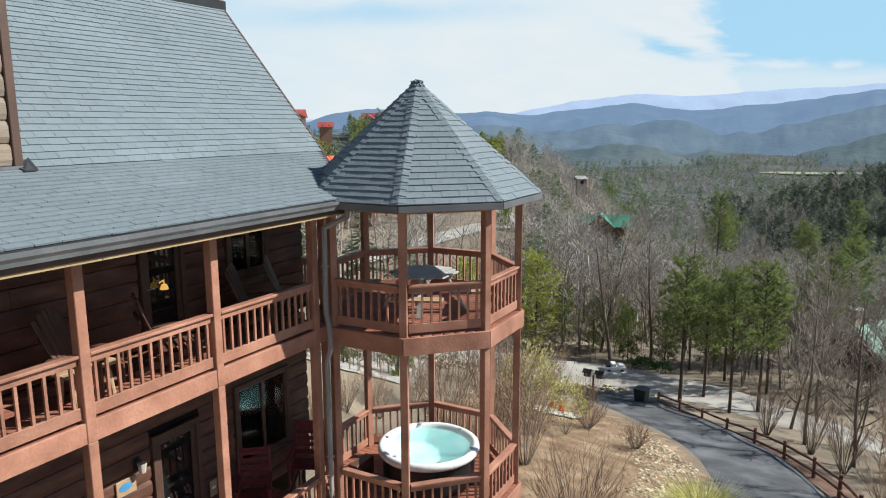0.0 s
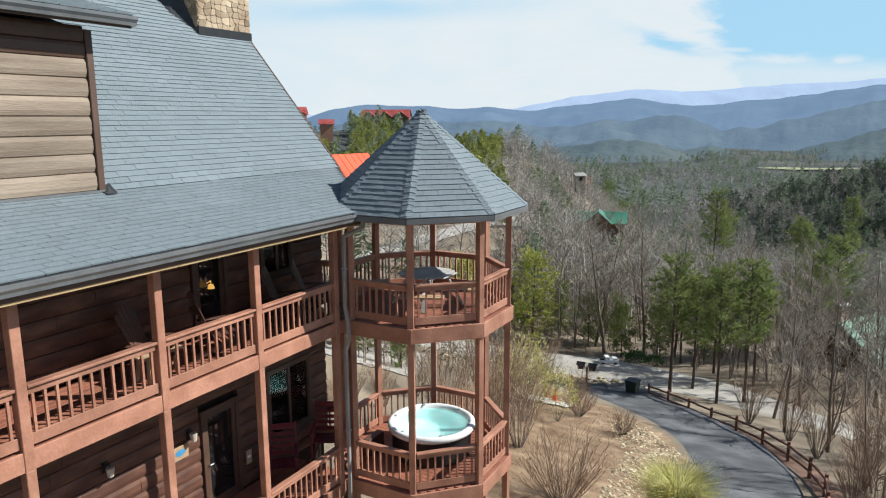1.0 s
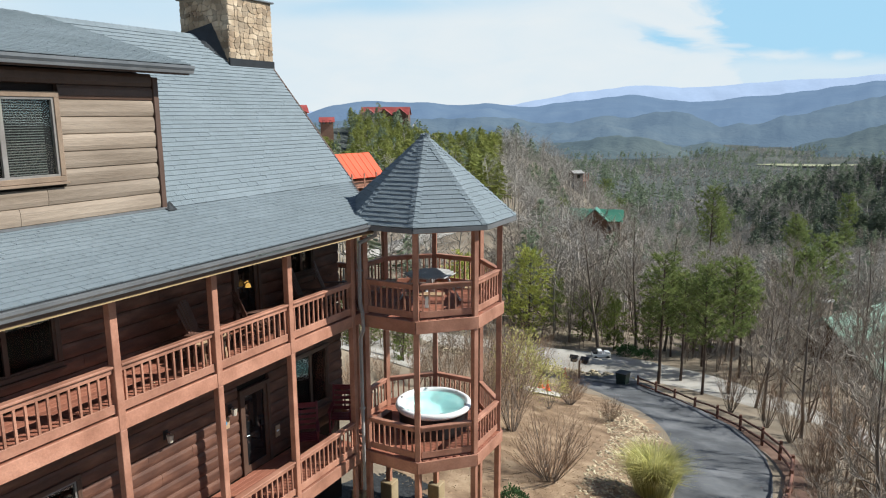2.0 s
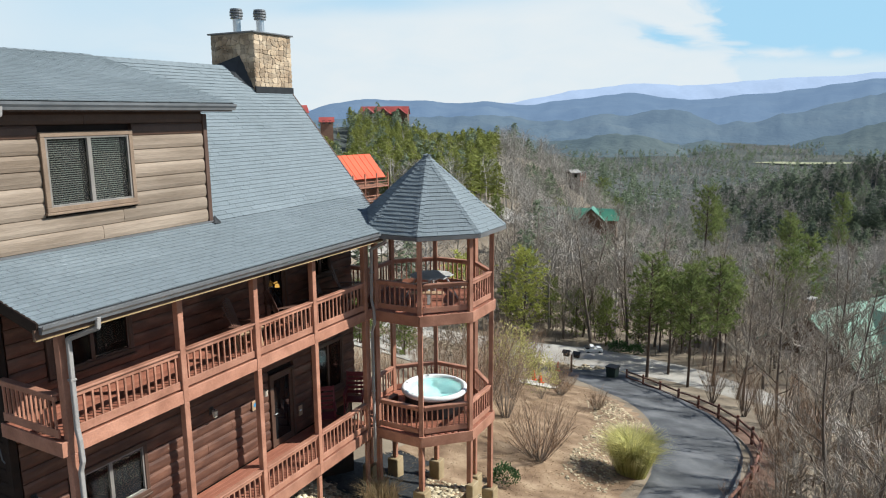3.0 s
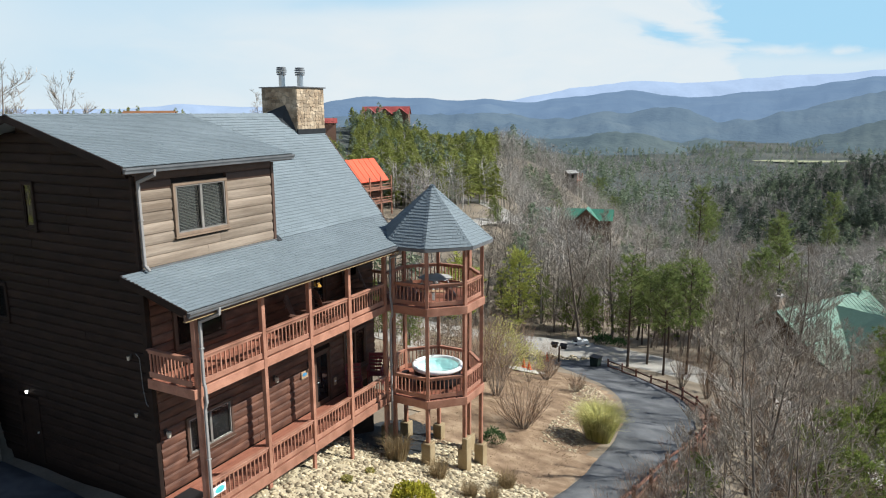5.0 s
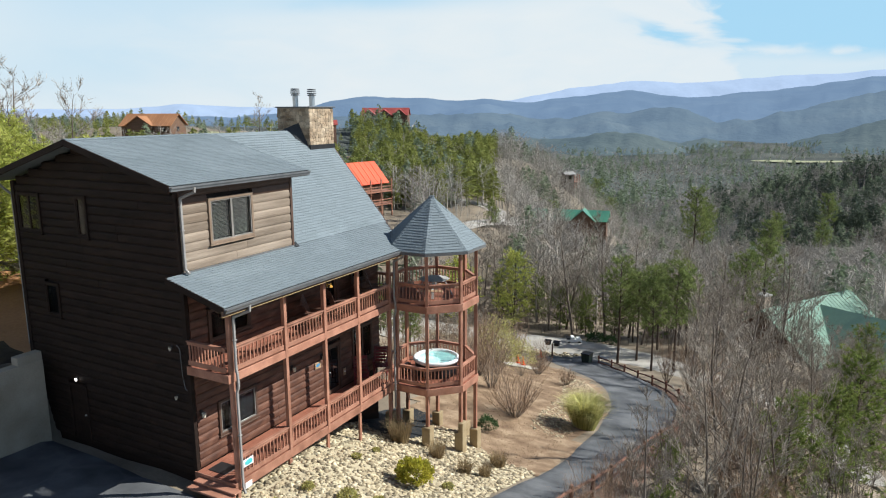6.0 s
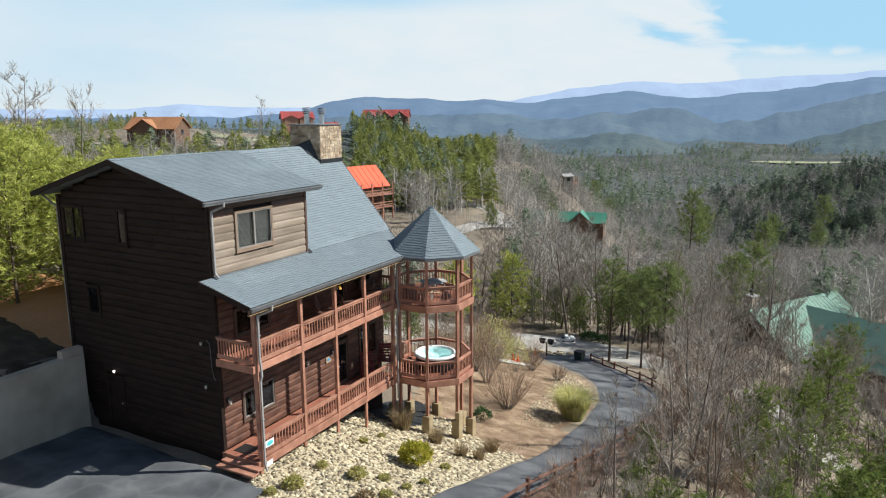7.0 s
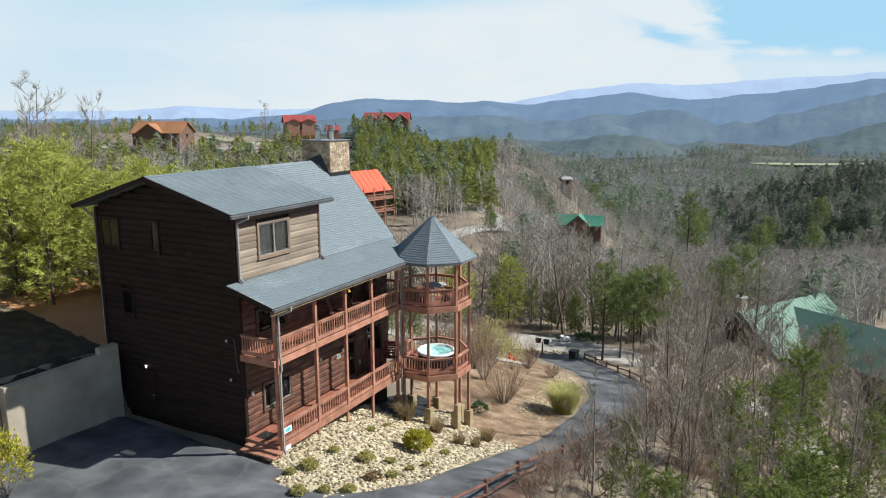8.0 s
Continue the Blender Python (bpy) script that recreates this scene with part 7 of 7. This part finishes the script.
def cabin(name, u, v, turn, length, width, wall_h, roof_h, roof_m, wall_m, label, base=None, gables=0, porch=0, chimney_at=None, over=0.6, windows=4, stilts=0.0, front=0, gable_size=0.8, gable_at=0.5):
    """A far cabin: walls, gabled roof, windows and optional dormer gables, decks and chimney."""
    x, y = spot(u, v)
    z = ground(x, y) if base is None else base
    ob = thing(name, (x, y, z), label, "house")
    fm = Matrix.Translation((x, y, z)) @ Matrix.Rotation(radians(turn), 4, "Z")

    def put(nm, bm, m, par=ob):
        bmesh.ops.transform(bm, matrix=fm, verts=bm.verts)
        return part(nm, bm, m, par)

    L, W = length / 2, width / 2
    bm = bmesh.new()
    pts = [(-W, stilts - 6), (W, stilts - 6), (W, wall_h), (0, wall_h + roof_h), (-W, wall_h)]
    lo = [bm.verts.new((-L, a, b)) for a, b in pts]
    hi = [bm.verts.new((L, a, b)) for a, b in pts]
    bm.faces.new(lo)
    bm.faces.new(hi[::-1])
    for i in range(5):
        bm.faces.new((lo[(i + 1) % 5], lo[i], hi[i], hi[(i + 1) % 5]))
    wall = put("wall", bm, wall_m)
    k = roof_h / W
    for s in (-1, 1):
        bm = bmesh.new()
        q = [(-L - over, s * (W + over), wall_h - k * over + 0.12), (L + over, s * (W + over), wall_h - k * over + 0.12), (L + over, 0, wall_h + roof_h + 0.12), (-L - over, 0, wall_h + roof_h + 0.12)]
        slab(bm, q if s < 0 else q[::-1], 0.14)
        roof_ob = put("roof", bm, roof_m)
        n = int(length / 1.2)
        for i in range(n):
            xx = -L + length * (i + 0.5) / n
            bm = bmesh.new()
            beam(bm, (xx, s * (W + over), wall_h - k * over + 0.15), (xx, 0, wall_h + roof_h + 0.15), 0.06, 0.06)
            put("seam", bm, roof_m, roof_ob)
    for s in (-1, 1):
        for i in range(windows):
            xx = -L + length * (i + 0.5) / windows
            bm = bmesh.new()
            box(bm, (xx - 0.55, s * W - 0.06, wall_h * 0.42), (xx + 0.55, s * W + 0.06, wall_h * 0.42 + 1.2), 0.02)
            wn_ = put("window", bm, M["trim"])
            bm = bmesh.new()
            box(bm, (xx - 0.46, s * W - 0.08, wall_h * 0.42 + 0.09), (xx + 0.46, s * W + 0.08, wall_h * 0.42 + 1.11))
            put("pane", bm, M["glass"], wn_)
    for e in (-1, 1):
        bm = bmesh.new()
        box(bm, (e * L - 0.06, -0.7, wall_h * 0.45), (e * L + 0.06, 0.7, wall_h * 0.45 + 1.3), 0.02)
        wn_ = put("window", bm, M["trim"])
        bm = bmesh.new()
        box(bm, (e * L - 0.08, -0.6, wall_h * 0.45 + 0.1), (e * L + 0.08, 0.6, wall_h * 0.45 + 1.2))
        put("pane", bm, M["glass"], wn_)
    for gi in range(gables):
        gx = -L + length * (gi + gable_at) / gables
        gw = min(W * 0.75, length / gables * 0.42)
        gh = roof_h * gable_size
        bm = bmesh.new()
        pts = [(gx - gw, 0.2), (gx + gw, 0.2), (gx + gw, wall_h), (gx, wall_h + gh), (gx - gw, wall_h)]
        lo = [bm.verts.new((a, -W - 0.9, b)) for a, b in pts]
        hi = [bm.verts.new((a, 0, b)) for a, b in pts]
        bm.faces.new(lo)
        bm.faces.new(hi[::-1])
        for i in range(5):
            bm.faces.new((lo[(i + 1) % 5], lo[i], hi[i], hi[(i + 1) % 5]))
        put("gable", bm, wall_m)
        for s in (-1, 1):
            bm = bmesh.new()
            q = [(gx + s * (gw + 0.4), -W - 1.4, wall_h - 0.4 * gh / gw + 0.13), (gx, -W - 1.4, wall_h + gh + 0.13), (gx, 0, wall_h + gh + 0.13), (gx + s * (gw + 0.4), 0, wall_h - 0.4 * gh / gw + 0.13)]
            slab(bm, q if s < 0 else q[::-1], 0.14)
            put("gable_roof", bm, roof_m)
    for pl in range(porch):
        zz = 0.2 + pl * 2.7
        bm = bmesh.new()
        box(bm, (L, -W, zz), (L + 2.2, W, zz + 0.2), 0.01)
        put("deck", bm, M["redwood"])
        bm = bmesh.new()
        for h2 in (0.45, 0.95):
            box(bm, (L + 2.1, -W, zz + h2), (L + 2.2, W, zz + h2 + 0.1))
            box(bm, (L, -W, zz + h2), (L + 2.1, -W + 0.1, zz + h2 + 0.1))
        put("railing", bm, M["redwood"])
        for sy in (-W + 0.1, 0, W - 0.1):
            bm = bmesh.new()
            box(bm, (L + 2.0, sy - 0.09, zz - 2.4), (L + 2.18, sy + 0.09, zz + 2.6))
            put("post", bm, M["redwood"])
    for pl in range(front):
        zz = 0.2 + pl * 2.3
        bm = bmesh.new()
        box(bm, (-L, -W - 1.9, zz), (L + 0.4, -W, zz + 0.22), 0.01)
        put("deck", bm, M["redwood"])
        for h2 in (0.5, 0.95):
            bm = bmesh.new()
            box(bm, (-L, -W - 1.9, zz + h2), (L + 0.4, -W - 1.8, zz + h2 + 0.12))
            put("rail", bm, M["redwood"])
        for i in range(5):
            px_ = -L + (length + 0.3) * i / 4
            bm = bmesh.new()
            box(bm, (px_ - 0.1, -W - 1.9, zz - 2.1), (px_ + 0.1, -W - 1.72, zz + 2.3))
            put("post", bm, M["redwood"])
    if chimney_at:
        cx, cy, ch = chimney_at
        bm = bmesh.new()
        box(bm, (cx - 0.55, cy - 0.5, 0), (cx + 0.55, cy + 0.5, wall_h + roof_h + ch), 0.03)
        ch_ob = put("chimney", bm, M["brickred"])
        bm = bmesh.new()
        box(bm, (cx - 0.62, cy - 0.57, wall_h + roof_h + ch), (cx + 0.62, cy + 0.57, wall_h + roof_h + ch + 0.12), 0.02)
        tube(bm, [(cx, cy, wall_h + roof_h + ch), (cx, cy, wall_h + roof_h + ch + 0.6)], 0.16, 10)
        put("chimney_cap", bm, M["black"], ch_ob)
    return ob


M["greyboards"] = mat("weathered_grey_boards", [(0.10, 0.085, 0.072), (0.16, 0.14, 0.122)], 0.8, 6, 0.85, 0.3, stretch=(1, 1, 6))
M["greyroof"] = mat("pale_grey_sheet_roof", [(0.30, 0.29, 0.275), (0.38, 0.37, 0.35)], 0.6, 6, 0.7, 0)
cabin("orange_roof_cabin", -15.9, 107.6, 78, 10, 6.0, 4.6, 2.9, M["orangeroof"], M["cabinwall"], "brown log cabin with a bright orange-red metal roof and stacked decks", base=-6.8, front=2, windows=3, over=0.8)
cabin("green_roof_cabin", 32.8, 160, 12, 19, 7.5, 4.2, 1.9, M["greenroof"], M["cabinwall"], "brown log cabin with a green metal roof among bare trees", base=-21.3, gables=1, windows=4, gable_size=1.3, gable_at=0.70)
cabin("lookout_cabin", 44.2, 226, 50, 3.4, 3.2, 3.0, 0.7, M["greyroof"], M["greyboards"], "small weathered grey cabin high among the trees", base=-15.0, porch=1, windows=1, over=0.4)
cabin("red_roof_lodge", -29.8, 376, 24, 25, 10, 5.0, 3.6, M["redroof"], M["cabinwall"], "long brown lodge with faded red gabled roof on the pine hill", base=2.6, gables=3, windows=6, gable_size=0.75)
cabin("red_roof_cabin", -53.5, 246, 48, 11, 8, 5.2, 2.4, M["redroof"], M["pinkwall"], "salmon-sided cabin with a red roof on the hilltop", base=2.9, gables=2, windows=3, gable_size=0.4, front=1)
cabin("small_red_cabin", -43.2, 262, 40, 4.6, 4, 1.6, 1.4, M["redroof"], M["pinkwall"], "small salmon-sided cabin with a red roof on the hilltop", base=3.2, windows=2)
cabin("rust_roof_house", -77.5, 176, 22, 13.5, 9, 3.2, 2.8, M["rustroof"], M["cabinwall"], "low brown house with a rust-coloured roof on the hill", base=3.2, gables=1, windows=4, gable_at=0.4)
cabin("green_roof_shed", -37.3, 75, 24, 4.4, 4.5, 2.2, 1.2, M["paleroof"], M["cabinwall"], "shed with a pale green metal roof behind the house", base=0.3, windows=2)
# house below the driveway: a long gabled roof with a wing
hip_house = thing("green_roof_house", (8, 76, -22), "house with a pale green metal roof and wing below the driveway", "house")
RIDGE = Matrix.Translation((3.4, 68.9, -12.2)) @ Matrix.Rotation(math.atan2(14.7, 9.0), 4, "Z")


def house_part(name, bm, m, par, label=""):
    bmesh.ops.transform(bm, matrix=RIDGE, verts=bm.verts)
    return part(name, bm, m, par, label)


def seamed(quad, n):
    """A metal roof slope (ridge start, ridge end, eave end, eave start) with standing seams."""
    bm = bmesh.new()
    slab(bm, quad[::-1], 0.14)
    plane = house_part("roof", bm, M["paleroof"], hip_house)
    a, b, c, d = [Vector(p) for p in quad]
    for i in range(n + 1):
        bm = bmesh.new()
        up = Vector((0, 0, 0.03))
        beam(bm, a.lerp(b, i / n) + up * 0.4, d.lerp(c, i / n) + up * 0.4, 0.035, 0.03)
        house_part("seam", bm, M["paleroof"], plane)


RUN, HALF, FALL = 17.2, 6.8, 5.1
seamed([(0, 0, 0), (RUN, 0, 0), (RUN, -HALF, -FALL), (0, -HALF, -FALL)], 26)
seamed([(RUN, 0, 0), (0, 0, 0), (0, HALF, -FALL), (RUN, HALF, -FALL)], 26)
bm = bmesh.new()
prof = [(-HALF + 0.7, -10.5), (HALF - 0.7, -10.5), (HALF - 0.7, -FALL + 0.3), (0, -0.2), (-HALF + 0.7, -FALL + 0.3)]
lo = [bm.verts.new((0.6, y, z)) for y, z in prof]
hi = [bm.verts.new((RUN - 0.6, y, z)) for y, z in prof]
bm.faces.new(lo)
bm.faces.new(hi[::-1])
for i in range(5):
    bm.faces.new((lo[(i + 1) % 5], lo[i], hi[i], hi[(i + 1) % 5]))
house_part("wall", bm, M["cabinwall"], hip_house)
WY, WZ, WH, WF = 9.7, -0.75, 5.2, 3.9
seamed([(WY, -19, WZ), (WY, -0.7, WZ), (WY - WH, -0.7, WZ - WF), (WY - WH, -19, WZ - WF)], 24)
seamed([(WY, -0.7, WZ), (WY, -19, WZ), (WY + WH, -19, WZ - WF), (WY + WH, -0.7, WZ - WF)], 24)
bm = bmesh.new()
prof = [(WY - WH + 0.7, -10.5), (WY + WH - 0.7, -10.5), (WY + WH - 0.7, WZ - WF + 0.3), (WY, WZ - 0.2), (WY - WH + 0.7, WZ - WF + 0.3)]
lo = [bm.verts.new((x, -18.4, z)) for x, z in prof]
hi = [bm.verts.new((x, -5.5, z)) for x, z in prof]
bm.faces.new(lo)
bm.faces.new(hi[::-1])
for i in range(5):
    bm.faces.new((lo[(i + 1) % 5], lo[i], hi[i], hi[(i + 1) % 5]))
house_part("wing_wall", bm, M["cabinwall"], hip_house)
for y0, y1 in ((-4.6, -3.4), (-1.6, -0.4), (1.2, 2.4)):
    bm = bmesh.new()
    box(bm, (0.52, y0, -7.6), (0.62, y1, -6.2), 0.02)
    frame_ob = house_part("window", bm, M["trim"], hip_house)
    bm = bmesh.new()
    box(bm, (0.50, y0 + 0.1, -7.5), (0.60, y1 - 0.1, -6.3))
    house_part("pane", bm, M["glass"], frame_ob)
bm = bmesh.new()
box(bm, (0.75, 0.25, -6), (1.95, 1.35, 1.25), 0.03)
stack = house_part("chimney", bm, M["brickred"], hip_house, "red brick chimney with a pale cap")
bm = bmesh.new()
box(bm, (0.65, 0.15, 1.254), (2.05, 1.45, 1.42), 0.02)
house_part("chimney_cap", bm, M["greyroof"], stack)
bm = bmesh.new()
tube(bm, [(1.35, 0.8, 1.4), (1.35, 0.8, 1.85)], 0.17, 10)
bmesh.ops.create_cone(bm, cap_ends=True, segments=12, radius1=0.32, radius2=0.30, depth=0.14, matrix=Matrix.Translation((1.35, 0.8, 1.95)))
house_part("flue", bm, M["black"], stack)

# ---- roof shingles ----
random.seed(3)
shingles(porch_roof, PORCH, 300)
shingles(steep_roof, STEEP, 300, 2)
shingles(dormer_roof, DORMER, 120)
gvs, gfs, gmade = [], [], 0
apex = Vector((GX, GY, APEX))
for k in range(8):
    a, b = Vector((*ev[k], EAVE)), Vector((*ev[(k + 1) % 8], EAVE))
    uu = (b - a).normalized()
    mid = (a + b) / 2
    vv = (apex - mid).normalized()
    nn = uu.cross(vv)
    slope, half = (apex - mid).length, (b - a).length / 2
    rows = int(slope / EX)
    for r in range(rows):
        t = r * EX
        hw = half * (1 - t / slope)
        u = -hw - (0.15 if r % 2 else 0.0) - rnd(0, 0.06)
        while u < hw - 0.02:
            p0, p1 = max(u, -hw), min(u + TW, hw)
            if p1 - p0 > 0.03:
                o = mid + uu * p0 + vv * (t - 0.012) + nn * (0.004 + rnd(0, 0.007))
                if k in (5, 6, 7) and gmade < 160 and p1 - p0 > TW - 0.001:
                    ob = hang(new("shingle", TAB), gz_roof)
                    ob.matrix_basis = Matrix.Translation(o) @ Matrix((uu, vv, nn)).transposed().to_4x4()
                    gmade += 1
                else:
                    i0 = len(gvs)
                    tv, tf = tab_shape(p1 - p0 - 0.005, EX * 1.1)
                    gvs += [tuple(o + uu * x + vv * y + nn * z) for x, y, z in tv]
                    gfs += [tuple(i + i0 for i in f) for f in tf]
            u += TW
    # hip caps
    hip = apex - a
    n = int(hip.length / 0.15)
    prev = (Vector((*ev[(k - 1) % 8], EAVE)) - a).normalized()
    for i in range(n):
        o = a + hip * (i / n) + Vector((0, 0, 0.045 + rnd(0, 0.01)))
        q = a + hip * ((i + 1.15) / n) + Vector((0, 0, 0.022))
        for side, sg in ((uu, 1), (prev, -1)):
            s = side - hip.normalized() * side.dot(hip.normalized())
            s = s.normalized() * 0.12
            quad = [o, o + s, q + s, q] if sg > 0 else [o + s, o, q, q + s]
            i0 = len(gvs)
            gvs += [tuple(p) for p in quad] + [tuple(p - Vector((0, 0, 0.016))) for p in quad]
            gfs += [tuple(i0 + j for j in f) for f in ((0, 1, 2, 3), (5, 4, 7, 6), (4, 5, 1, 0), (5, 6, 2, 1), (6, 7, 3, 2), (7, 4, 0, 3))]
tagged(hang(new("shingle_field", mesh_np("shingle_field", gvs, gfs, M["shingle_far"])), gz_roof), kind="stuff")
bm = bmesh.new()
bmesh.ops.create_cone(bm, cap_ends=True, segments=8, radius1=0.14, radius2=0.03, depth=0.12, matrix=Matrix.Translation((GX, GY, APEX - 0.02)))
part("finial_cap", bm, M["shingle_far"], gz_roof)
